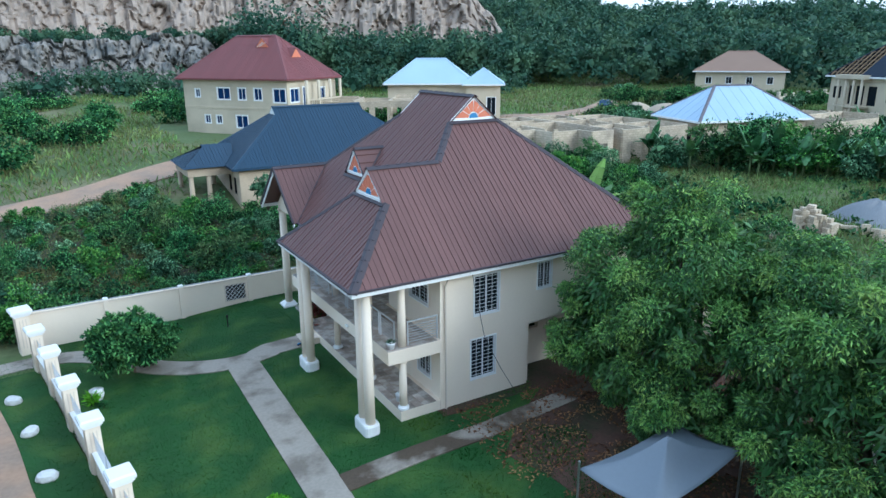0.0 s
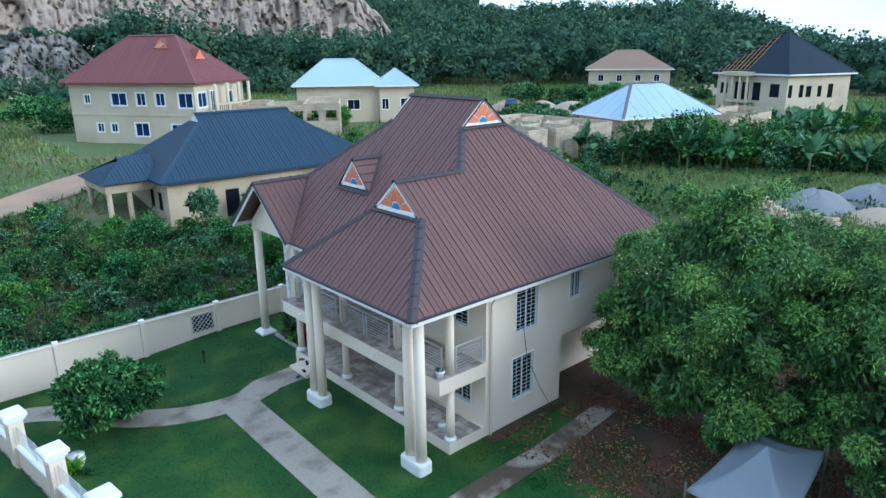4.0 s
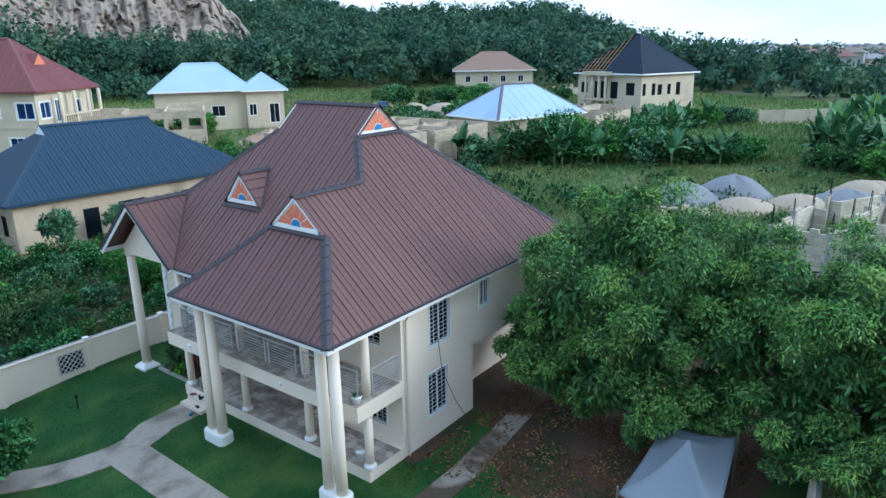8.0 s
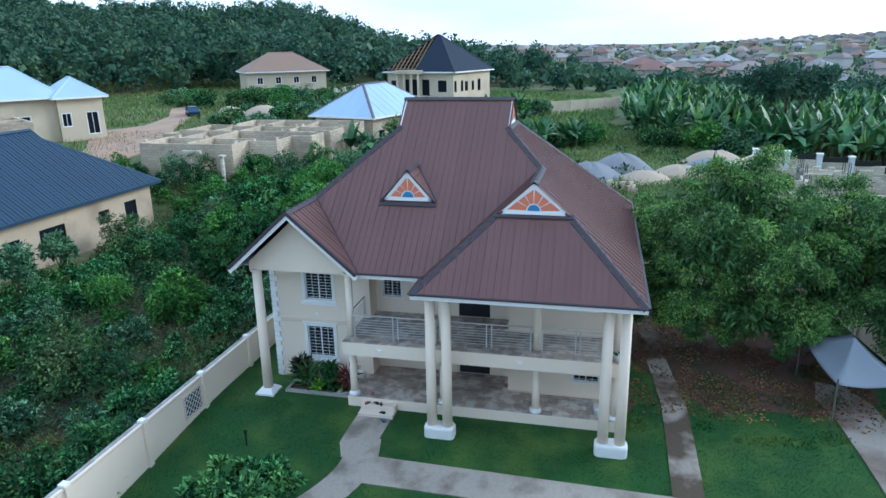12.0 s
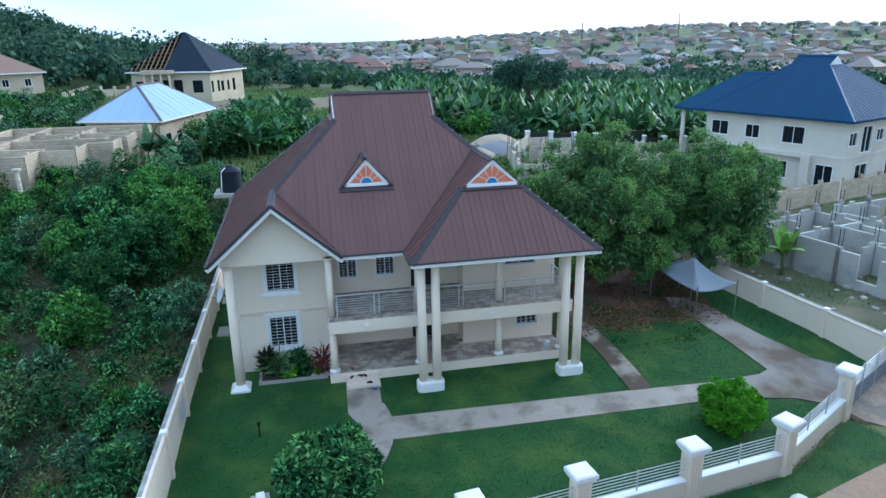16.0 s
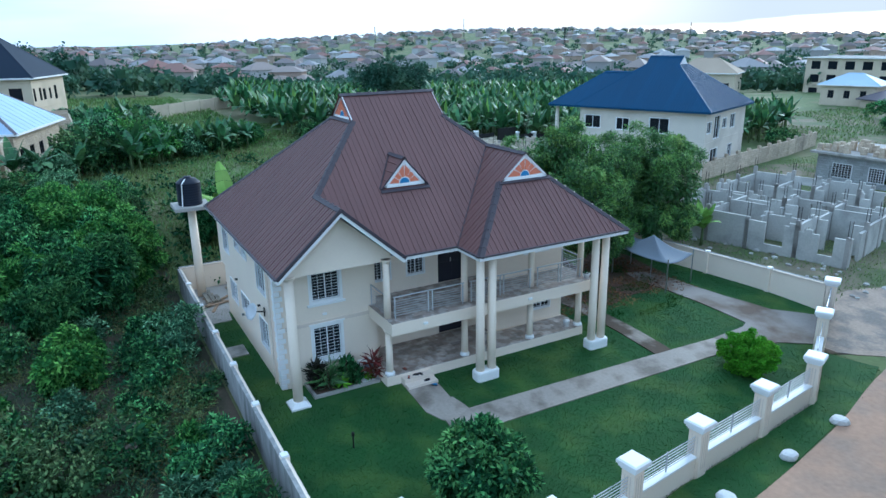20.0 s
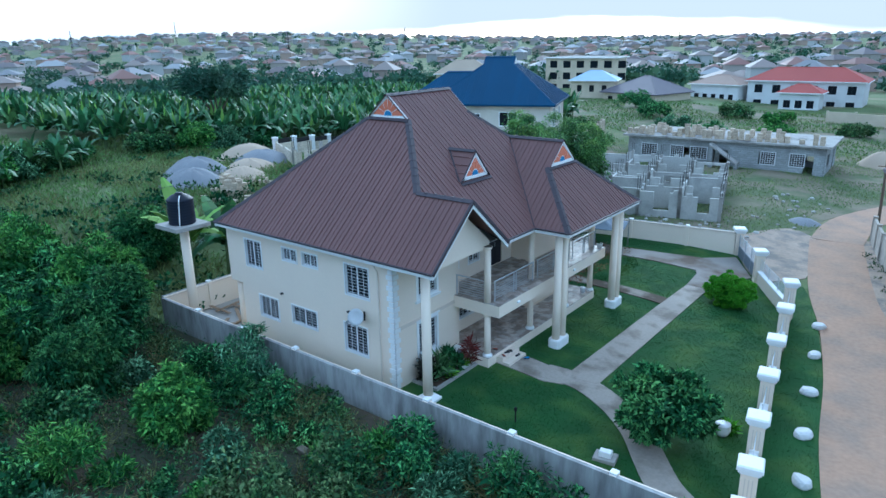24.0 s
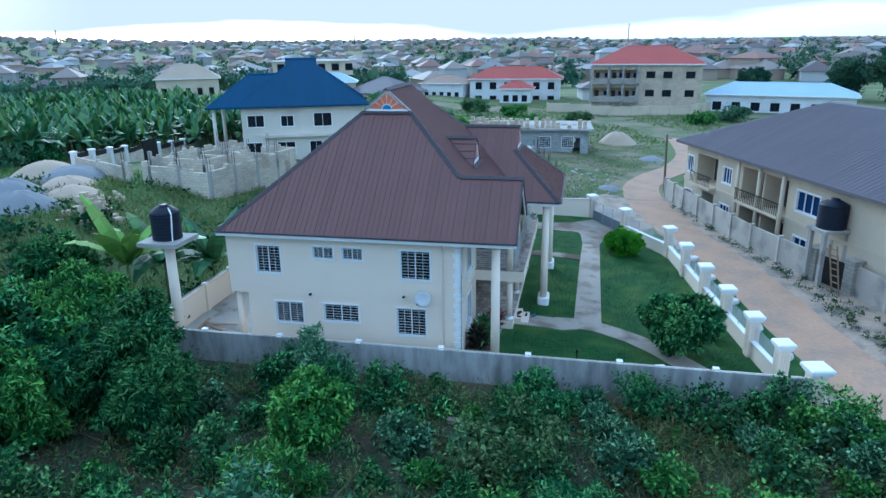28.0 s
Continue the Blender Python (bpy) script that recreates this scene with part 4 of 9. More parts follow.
Geo().box(12.54, 13.2, 31.05, 31.25, PORCH - 0.6, WT).put("wall", CREAM, house)
for z0, z1 in ((SLAB, 5.65), (PORCH, 2.85)):
    d = Geo().box(13.26, 13.32, 26.2, 27.5, z0, z1).put("door", DARK_DOOR, house, "dark navy panelled double door")
    for y0 in (26.26, 26.90):
        for f0, f1 in ((0.06, 0.45), (0.5, 0.93)):
            h = z1 - z0
            Geo().box(13.245, 13.27, y0 + 0.06, y0 + 0.48, z0 + h * f0, z0 + h * f1).put("door_panel", DARK_DOOR, d)
    Geo().box(13.2, 13.25, 26.80, 26.84, z0 + 0.95, z0 + 1.15).put("door_handle", STEEL, d)
# floors of the porch and the balcony
Geo().prism([(10.42, 21.0), (12.14, 21.0), (12.14, 25.29), (13.19, 25.29), (13.19, 31.5), (10.42, 31.5)], BASE - 0.4, PORCH - 0.03).put("porch_base", CREAM, house)
Geo().prism([(9.92, 20.92), (12.14, 20.92), (12.14, 25.29), (13.19, 25.29), (13.19, 31.42), (9.92, 31.42)], 2.97, SLAB - 0.03).put("balcony_slab", CREAM, house)
Geo().box(10.9, 12.3, 31.5, 35.15, BASE - 0.3, BASE + 0.02).put("planting_bed_slab", CONCRETE, house)


def tiled(x0, x1, y0, y1, z, parent, size=(0.30, 0.60), holes=()):
    rows = round((x1 - x0) / size[0])
    for i in range(rows):
        y, k = y0 - (0.3 if i % 2 else 0), 0
        while y < y1 - 0.02:
            a, b = max(y, y0), min(y + size[1], y1)
            xa, xb = x0 + (x1 - x0) * i / rows, x0 + (x1 - x0) * (i + 1) / rows
            if b - a > 0.03 and not any(h[0] < (xa + xb) / 2 < h[1] and h[2] < (a + b) / 2 < h[3] for h in holes):
                Geo().soft(xa + 0.004, xb - 0.004, a + 0.004, b - 0.004, z - 0.03, z, 0.004).put("tile", TILE, parent)
            y += size[1]


def column(x, y, z0, z1, r=0.17, base=0.0, owner=None, cap_h=0.14):
    """A round column with a slight taper, a ring at its foot and a moulded head."""
    g = Geo().tube([((x, y, z0), r * 1.02), ((x, y, z0 + (z1 - z0) * 0.4), r), ((x, y, z1), r * 0.92)], 20)
    c = g.put("column", CREAM, owner or house, smooth=True)
    Geo().tube([((x, y, z1 - cap_h), r * 0.95), ((x, y, z1 - cap_h * 0.7), r * 1.22), ((x, y, z1 - cap_h * 0.4), r * 1.18), ((x, y, z1 - cap_h * 0.2), r * 1.38), ((x, y, z1), r * 1.38)], 20).put("capital", CREAM, c)
    if base:
        Geo().tube([((x, y, z0), r * 1.45), ((x, y, z0 + base * 0.5), r * 1.45), ((x, y, z0 + base * 0.65), r * 1.25), ((x, y, z0 + base), r * 1.05)], 20).put("base_ring", WHITE, c)
    return c


for y in (21.17, 24.05, 27.6, 31.27):
    column(10.62, y, PORCH, 2.98, 0.15, 0.16)
    column(10.62, y, SLAB, Z0 - 0.14, 0.15, 0.0)


def plinth(x, y, sx, sy, z0, z1, r):
    g, pts = Geo(), []
    for cx, cy, a0 in ((sx - r, sy - r, 0), (-sx + r, sy - r, 90), (-sx + r, -sy + r, 180), (sx - r, -sy + r, 270)):
        pts += [(cx + r * math.cos(radians(a0 + a)), cy + r * math.sin(radians(a0 + a))) for a in (0, 30, 60, 90)]
    n = len(pts)
    rings = [(1.0, z0), (1.0, z1 - 0.06), (0.93, z1)]
    g.add([(x + px * s, y + py * s, z) for s, z in rings for px, py in pts], [(i * n + k, i * n + (k + 1) % n, (i + 1) * n + (k + 1) % n, (i + 1) * n + k) for i in range(2) for k in range(n)] + [tuple(range(2 * n, 3 * n))])
    return g.put("plinth", WHITE, house, "white rounded plinth")


for y in (27.42, 21.28):
    plinth(9.14, y, 0.31, 0.57, 0.0, 0.86, 0.18)
    for s in (-0.29, 0.29):
        column(9.14, y + s, 0.48, Z0 - 0.14, 0.185)
column(10.85, 35.20, 0.55, Z0 - 0.25, 0.2)
g = Geo().box(10.45, 11.25, 34.8, 35.6, 0.1, 0.58)
g.add([(10.45, 34.8, 0.58), (11.25, 34.8, 0.58), (11.25, 35.6, 0.58), (10.45, 35.6, 0.58), (10.62, 34.97, 0.74), (11.08, 34.97, 0.74), (11.08, 35.43, 0.74), (10.62, 35.43, 0.74)], [(0, 1, 5, 4), (1, 2, 6, 5), (2, 3, 7, 6), (3, 0, 4, 7), (4, 5, 6, 7)])
g.put("plinth", WHITE, house, "white square splayed plinth")
# gable front carried by the columns
Geo().add([(10.72, 31.0, 5.93), (10.72, 35.44, 5.93), (10.72, 35.44, 6.25), (10.72, YGR, 8.15), (10.72, 31.0, 6.25), (10.92, 31.0, 5.93), (10.92, 35.44, 5.93), (10.92, 35.44, 6.25), (10.92, YGR, 8.15), (10.92, 31.0, 6.25)],
          [(0, 4, 3, 2, 1), (5, 6, 7, 8, 9), (0, 1, 6, 5), (1, 2, 7, 6), (2, 3, 8, 7), (3, 4, 9, 8), (4, 0, 5, 9)]).put("gable_wall", CREAM, house)
Geo().box(10.92, 12.34, 31.05, 31.25, 5.93, 6.2).box(10.92, 12.34, 35.2, 35.4, 5.93, 6.2).put("beam", CREAM, house)

# white quoins up the corner of the side wall
zq, k = 0.55, 0
while zq < 5.9:
    wq = 0.34 if k % 2 else 0.24
    Geo().soft(12.30, 12.34 + wq, 35.412, 35.455, zq, zq + 0.20, 0.01).put("quoin", WHITE, house)
    Geo().soft(12.295, 12.338, 35.455 - wq, 35.455, zq, zq + 0.20, 0.01).put("quoin", WHITE, house)
    zq += 0.23
    k += 1


def railing(a, b, gaps):
    """Stainless balcony railing from a to b (x, y): handrail, posts, thin rails."""
    a, b = Vector((*a, SLAB)), Vector((*b, SLAB))
    up = Vector((0, 0, 1))
    rail = Geo().bar(a + up * 0.93, b + up * 0.93, 0.05, 0.04).put("handrail", RAIL, house, "stainless steel balcony handrail")
    for i in range(7):
        z = 0.12 + 0.105 * i
        Geo().bar(a + up * z, b + up * z, 0.018).put("rail", RAIL, rail)
    for f in gaps:
        p = a.lerp(b, f)
        Geo().bar(p, p + up * 0.93, 0.04).put("post", RAIL, rail)


railing((10.4, 31.1), (10.4, 27.75), (0.02, 0.48, 0.54, 0.98))
railing((10.4, 27.45), (10.4, 24.2), (0.02, 0.48, 0.54, 0.98))
railing((10.4, 23.9), (10.4, 21.3), (0.02, 0.48, 0.54, 0.98))
railing((10.75, 31.28), (12.3, 31.28), (0.02, 0.98))
railing((10.8, 21.1), (12.1, 21.1), (0.02, 0.98))

# steps, downpipes, wall lamps, dish
Geo().soft(10.08, 10.44, 29.45, 30.85, 0.1, 0.80, 0.01).put("step", CREAM_DARK, house, "cream plastered porch step")
Geo().soft(9.72, 10.08, 29.45, 30.85, 0.1, 0.62, 0.01).put("step", CREAM_DARK, house, "cream plastered porch step")
for x, y, oy in ((13.1, 35.47, 1), (12.35, 20.93, -1)):
    Geo().tube([((x, y + oy * 0.02, 0.5), 0.035), ((x, y + oy * 0.02, 5.6), 0.035), ((x, y + oy * 0.25, 6.0), 0.035)], 8).put("downpipe", CREAM_DARK, house)
for x, y, z in ((9.9, 29.9, 3.25), (9.9, 24.6, 3.25), (12.32, 33.4, 3.55)):
    Geo().box(x - 0.07, x + 0.02, y - 0.09, y + 0.09, z - 0.03, z + 0.05).put("wall_lamp", WHITE, house)
for x, z in ((19.3, 3.3), (14.9, 3.45)):
    Geo().box(x - 0.05, x + 0.05, 35.42, 35.55, z - 0.03, z + 0.05).put("wall_lamp", DARK_BAR, house)
CANVAS_PALE = material("dull_dish_paint", (0.50, 0.51, 0.52), 0.6, spread=0.08)
dish = thing("satellite_dish", "white round satellite dish on a wall bracket", "satellite dish", (13.95, 35.95, 3.6))
g = Geo()
rim = [[(0.36 * r * math.cos(2 * math.pi * k / 20), 0.11 * r * r, 0.36 * r * math.sin(2 * math.pi * k / 20)) for k in range(20)] for r in (0.25, 0.6, 1.0)]
g.add([(0, 0, 0)] + sum(rim, []), [(0, 1 + k, 1 + (k + 1) % 20) for k in range(20)] + [(1 + 20 * i + k, 21 + 20 * i + k, 21 + 20 * i + (k + 1) % 20, 1 + 20 * i + (k + 1) % 20) for i in range(2) for k in range(20)])
d = g.put("reflector", CANVAS_PALE, dish, smooth=True)
s = d.modifiers.new("thickness", "SOLIDIFY")
s.thickness = 0.015
d.rotation_euler = (radians(25), 0, radians(20))
Geo().bar((0, 0, 0), (0, -0.5, -0.1), 0.05).bar((0, -0.45, -0.3), (0, -0.45, 0.1), 0.05).put("bracket", DARK_BAR, dish)
Geo().bar((0, 0, -0.3), (0.12, 0.42, -0.08), 0.02).box(0.08, 0.16, 0.36, 0.46, -0.12, -0.04).put("feed_arm", STEEL, dish)

# ---- boundary walls and front fence ----
PILLARS = [(-1.74, 36.95), (-1.2, 34.45), (-0.7, 31.5), (-0.2, 28.0), (0.3, 24.5), (0.8, 20.5), (1.35, 16.65), (4.0, 11.95), (6.35, 7.6)]


def pillar(x, y, turn, top=2.12, group="fence pillars"):
    t = thing("fence_pillar", "cream fence pillar with white moulded cap", "pillar", (x, y, 0), turn, group)
    Geo().box(-0.24, 0.24, -0.24, 0.24, -0.2, top - 0.34).put("shaft", CREAM, t)
    for sx, sy in ((1, 0), (-1, 0), (0, 1), (0, -1)):
        g = Geo()
        for u in (-0.11, 0.0, 0.11):
            a, b = (0.243 * sx, u) if sx else (u, 0.243 * sy), (0.243 * sx, u) if sx else (u, 0.243 * sy)
            g.bar((*a, 0.35), (*b, top - 0.5), 0.035, 0.012, up=(sx, sy, 0))
        g.put("fluting", CREAM_DARK, t)
    Geo().box(-0.28, 0.28, -0.28, 0.28, top - 0.34, top - 0.27).box(-0.33, 0.33, -0.33, 0.33, top - 0.27, top - 0.17).soft(-0.38, 0.38, -0.38, 0.38, top - 0.17, top, 0.05).put("cap", WHITE, t)
    return t


for i, (x, y) in enumerate(PILLARS):
    a, b = PILLARS[max(i - 1, 0)], PILLARS[min(i + 1, 8)]
    if i == 7:
        a, b = PILLARS[7], PILLARS[8]
    post = pillar(x, y, math.degrees(math.atan2(b[1] - a[1], b[0] - a[0])) + 90, 2.12 if i else 2.3)
    if not i:
        post.scale = (1.2, 1.2, 1.0)
for i in range(1, 7):
    a, b = Vector((*PILLARS[i], 0)), Vector((*PILLARS[i + 1], 0))
    d = (b - a).normalized()
    a, b = a + d * 0.24, b - d * 0.24
    f = thing("metal_fence", "low cream wall with stainless horizontal rails between pillars", "fence", group="front fence bays")
    Geo().bar(a + Vector((0, 0, 0.3)), b + Vector((0, 0, 0.3)), 0.2, 1.0).put("low_wall", CREAM, f)
    Geo().bar(a + Vector((0, 0, 0.82)), b + Vector((0, 0, 0.82)), 0.3, 0.06).put("coping", WHITE, f)
    for k in range(6):
        z = 0.98 + 0.115 * k
        Geo().bar(a + Vector((0, 0, z)), b + Vector((0, 0, z)), 0.022, 0.024).put("rail", RAIL, f)
    n = max(1, round((b - a).length / 1.7))
    for k in range(1, n):
        p = a.lerp(b, k / n)
        Geo().bar(p + Vector((0, 0, 0.85)), p + Vector((0, 0, 1.6)), 0.04).put("post", RAIL, f)
gate = thing("sliding_gate", "grey metal sliding driveway gate with open rails above", "gate")
a, b = Vector((*PILLARS[7], 0)), Vector((*PILLARS[8], 0))
d = (b - a).normalized()
a, b = a + d * 0.26, b - d * 0.26
Geo().bar(a + Vector((0, 0, 0.5)), b + Vector((0, 0, 0.5)), 0.05, 0.8).put("panel", CANVAS, gate)
for k in range(6):
    z = 0.98 + 0.13 * k
    Geo().bar(a + Vector((0, 0, z)), b + Vector((0, 0, z)), 0.035).put("rail", RAIL, gate)
for f in (0.0, 0.33, 0.66, 1.0):
    p = a.lerp(b, f)
    Geo().bar(p + Vector((0, 0, 0.1)), p + Vector((0, 0, 1.7)), 0.06).put("post", RAIL, gate)


def boundary(name, label, a, b, top, posts, inner, side, coping=True):
    """A rendered wall from a to b with small capped posts; side: +1 if the posts stand to the left of the way."""
    t = thing(name, label, "wall", kind="structure")
    a, b = Vector((*a, 0)), Vector((*b, 0))
    d = (b - a).normalized()
    s = Vector((-d.y, d.x, 0)) * side
    za, zb = ground(a.x, a.y), ground(b.x, b.y)
    h = Vector((0, 0, 1))
    g = Geo()
    n = 12
    for k in range(n):
        p, q = a.lerp(b, k / n), a.lerp(b, (k + 1) / n)
        lo = min(ground(p.x, p.y), ground(q.x, q.y)) - 0.5
        g.bar(p + h * (lo + top) / 2 - s * 0.03, q + h * (lo + top) / 2 - s * 0.03, 0.14, top - lo)
    g.put("outer_face", GREY_WALL, t, "bare grey weather-stained cement render")
    g = Geo()
    for k in range(n):
        p, q = a.lerp(b, k / n), a.lerp(b, (k + 1) / n)
        lo = min(ground(p.x, p.y), ground(q.x, q.y)) - 0.5
        g.bar(p + h * (lo + top - 0.004) / 2 + s * 0.07, q + h * (lo + top - 0.02) / 2 + s * 0.07, 0.06, top - 0.02 - lo)
    g.put("inner_face", inner, t, "cream painted inner face")
    if coping:
        Geo().bar(a + h * (top - 0.07) + s * 0.12, b + h * (top - 0.07) + s * 0.12, 0.05, 0.07).put("coping", CREAM_DARK, t)
    for f in posts:
        p = a.lerp(b, f) + s * 0.06
        Geo().bar(p + h * -0.3, p + h * (top + 0.01), 0.3, 0.22, up=tuple(d)).put("post", CREAM, t)
        Geo().bar(p + h * (top + 0.01), p + h * (top + 0.09), 0.24, 0.24, up=tuple(d)).put("post_cap", WHITE, t)
    return t


NLEN, POST0 = 28.2, 3.4
boundary("wall_north", "tall boundary wall, cream inside and stained grey cement outside", (-1.46, 37.3), (26.9, 37.2), 1.93, [(POST0 + 3.62 * k) / NLEN for k in range(7)], CREAM, -1)
boundary("wall_south", "cream boundary wall along the driveway", (6.55, 7.75), (27.0, 10.3), 1.85, [0.15 + 0.19 * k for k in range(5)], CREAM, 1)
boundary("wall_east", "cream boundary wall behind the house", (27.0, 10.3), (26.9, 37.2), 2.0, [0.1 * k for k in range(1, 10)], CREAM, 1)

# ---- neighbouring houses ----
def hip_house(name, label, A, M, depth, base, eave, slope, roof, walls, over=0.6, front=(), right=(), left=(), gap=0.9, gablet=0.0,
              storey=0.0, surround=0.06, glass=None, bars=0, seams=True, foot=1.0, cap_mat=None, panes=2, fill=True, bare=False, recesses=(), inset=0.0):
    """A house under a hip roof. A and M: the left and right eave corners (x, y) of its front; windows as (u0, u1, z0, z1) over the base."""
    A, M = Vector(A), Vector(M)
    d = M - A
    L = d.length
    h = thing(name, label, "house", (A.x, A.y, base), math.degrees(math.atan2(d.y, d.x)))
    e = eave - base
    run = min(L, depth) / 2
    cut = run - gablet
    top = e + slope * run
    capm = cap_mat or roof

    def f_front(x, y): return e + slope * y
    def f_back(x, y): return e + slope * (depth - y)
    def f_left(x, y): return e + slope * x
    def f_right(x, y): return e + slope * (L - x)
    g = gap if seams else 99.0
    if L >= depth:
        r0, r1 = cut, L - cut
        if bare:
            lattice(h, [(0, 0), (run, run), (run + 0.2, run), (6.2, 0)], f_front)
            roof_plane(h, [(6.2, 0), (run + 0.2, run), (L - run, run), (L, 0)], f_front, 1, roof, g)
        else:
            roof_plane(h, [(0, 0), (cut, cut), (r0, run), (r1, run), (L - cut, cut), (L, 0)] if gablet else [(0, 0), (run, run), (L - run, run), (L, 0)], f_front, 1, roof, g)
        roof_plane(h, [(0, depth), (cut, depth - cut), (r0, run), (r1, run), (L - cut, depth - cut), (L, depth)] if gablet else [(0, depth), (run, run), (L - run, run), (L, depth)], f_back, 1, roof, g)
        roof_plane(h, [(0, 0), (cut, cut), (cut, depth - cut), (0, depth)], f_left, 0, roof, g)
        roof_plane(h, [(L, 0), (L - cut, cut), (L - cut, depth - cut), (L, depth)], f_right, 0, roof, g)
        ends = [(r0, run), (r1, run)]
        if gablet:
            for x, s in ((cut, -1), (L - cut, 1)):
                z = e + slope * cut
                Geo().add([(x, cut, z), (x, depth - cut, z), (x, run, top), (x - s * 0.1, cut, z), (x - s * 0.1, depth - cut, z), (x - s * 0.1, run, top)], [(0, 1, 2), (3, 5, 4), (0, 3, 4, 1), (1, 4, 5, 2), (2, 5, 3, 0)]).put("gable_panel", WHITE, h)
    else:
        r0, r1 = cut, depth - cut
        roof_plane(h, [(0, 0), (cut, cut), (run, r0), (run, r1), (cut, depth - cut), (0, depth)] if gablet else [(0, 0), (run, run), (run, depth - run), (0, depth)], f_left, 0, roof, g)
        roof_plane(h, [(L, 0), (L - cut, cut), (run, r0), (run, r1), (L - cut, depth - cut), (L, depth)] if gablet else [(L, 0), (run, run), (run, depth - run), (L, depth)], f_right, 0, roof, g)
        roof_plane(h, [(0, 0), (cut, cut), (L - cut, cut), (L, 0)], f_front, 1, roof, g)
        roof_plane(h, [(0, depth), (cut, depth - cut), (L - cut, depth - cut), (L, depth)], f_back, 1, roof, g)
        ends = [(run, r0), (run, r1)]
        if gablet:
            for y, s in ((cut, -1), (depth - cut, 1)):
                z = e + slope * cut
                Geo().add([(cut, y, z), (L - cut, y, z), (run, y, top), (cut, y - s * 0.1, z), (L - cut, y - s * 0.1, z), (run, y - s * 0.1, top)], [(0, 1, 2), (3, 5, 4), (0, 3, 4, 1), (1, 4, 5, 2), (2, 5, 3, 0)]).put("gable_panel", WHITE, h)
    cap(h, (*ends[0], top), (*ends[1], top), 0.4, 0.05, capm)
    for cx, cy, sx, sy in ((0, 0, 1, 1), (L, 0, -1, 1), (L, depth, -1, -1), (0, depth, 1, -1)):
        cap(h, (cx, cy, e), (cx + sx * cut, cy + sy * cut, e + slope * cut), 0.35, 0.04, capm, "hip_cap")
    for a, b in (((0, 0), (L, 0)), ((L, 0), (L, depth)), ((L, depth), (0, depth)), ((0, depth), (0, 0))):
        Geo().bar((*a, e - 0.06), (*b, e - 0.06), 0.06, 0.2).put("fascia_board", roof if roof in (NAVY, BLUE, RED_ROOF, GREY_ROOF) else WHITE, h)
    Geo().box(0.08, L - 0.08, 0.08, depth - 0.08, e - 0.16, e - 0.1).put("soffit", walls, h)
    o = over
    wt = e - 0.12
    wall(h, "y", o, 0.2, o + inset, L - o, -foot, wt, list(front) + list(recesses), walls)
    for a, b, p, q in recesses:
        r = Geo().box(a - 0.1, b + 0.1, o + 1.5, o + 1.6, p, q).box(a - 0.1, a, o + 0.2, o + 1.5, p, q).box(b, b + 0.1, o + 0.2, o + 1.5, p, q).box(a - 0.1, b + 0.1, o + 0.2, o + 1.6, p - 0.1, p).put("recess", walls, h)
        Geo().box(a + 0.25, a + 1.05, o + 1.46, o + 1.5, p, p + 1.9).put("door", DARK_DOOR, r)
        Geo().box(b - 0.75, b - 0.15, o + 1.46, o + 1.5, p + 0.9, p + 1.8).put("window", BLUE_GLASS, r)
    wall(h, "x", L - o, -0.2, o + 0.2, depth - o - 0.2, -foot, wt, list(right), walls)
    wall(h, "x", o + inset, 0.2, o + 0.2, depth - o - 0.2, -foot, wt, list(left), walls)
    wall(h, "y", depth - o, -0.2, o + inset, L - o, -foot, wt, [], walls)
    if storey:
        Geo().box(o + inset - 0.05, L - o + 0.05, o - 0.05, depth - o + 0.05, storey - 0.12, storey + 0.12).put("floor_band", walls, h)
    if fill:
        for side, at, out, axis in ((front, o, -1, "y"), (right, L - o, 1, "x"), (left, o + inset, -1, "x")):
            for w in side:
                window(h, axis, at, out, *w, trim=surround, panes=panes, bars=bars, glass=glass, deep=0.12, bar_mat=DARK_BAR, frame_mat=None if surround else DARK_BAR)
    else:
        # black block in place of the unlit interior
        Geo().box(o + 1.2, L - o - 1.2, o + 1.2, depth - o - 1.2, 0, wt).put("inner_walls", VOID, h)
    return h


def lattice(owner, plan, height):
    """Bare rafters and battens of an unfinished roof plane that rises along y."""
    lo, hi = min(p[1] for p in plan), max(p[1] for p in plan)
    y = lo + 0.5
    while y < hi - 0.3:
        e = sorted(p for p in clip_poly(plan, 1, y, True) if abs(p[1] - y) < 1e-5)
        if len(e) >= 2:
            Geo().bar((e[0][0], y, height(*e[0][:2]) + 0.06), (e[-1][0], y, height(*e[-1][:2]) + 0.06), 0.1, 0.07).put("rafter", WOODLOG, owner)
        y += 0.62
    lo, hi = min(p[0] for p in plan), max(p[0] for p in plan)
    x = lo + 0.2
    while x < hi:
        e = sorted((p for p in clip_poly(plan, 0, x, True) if abs(p[0] - x) < 1e-5), key=lambda p: p[1])
        if len(e) >= 2:
            Geo().bar((x, e[0][1], height(x, e[0][1]) - 0.06), (x, e[-1][1], height(x, e[-1][1]) - 0.06), 0.12, 0.16).put("batten", WOODLOG, owner)
        x += 0.75


def even(n, u0, u1, w, z0, z1):
    return [(u0 + (u1 - u0) * (k + 0.5) / n - w / 2, u0 + (u1 - u0) * (k + 0.5) / n + w / 2, z0, z1) for k in range(n)]


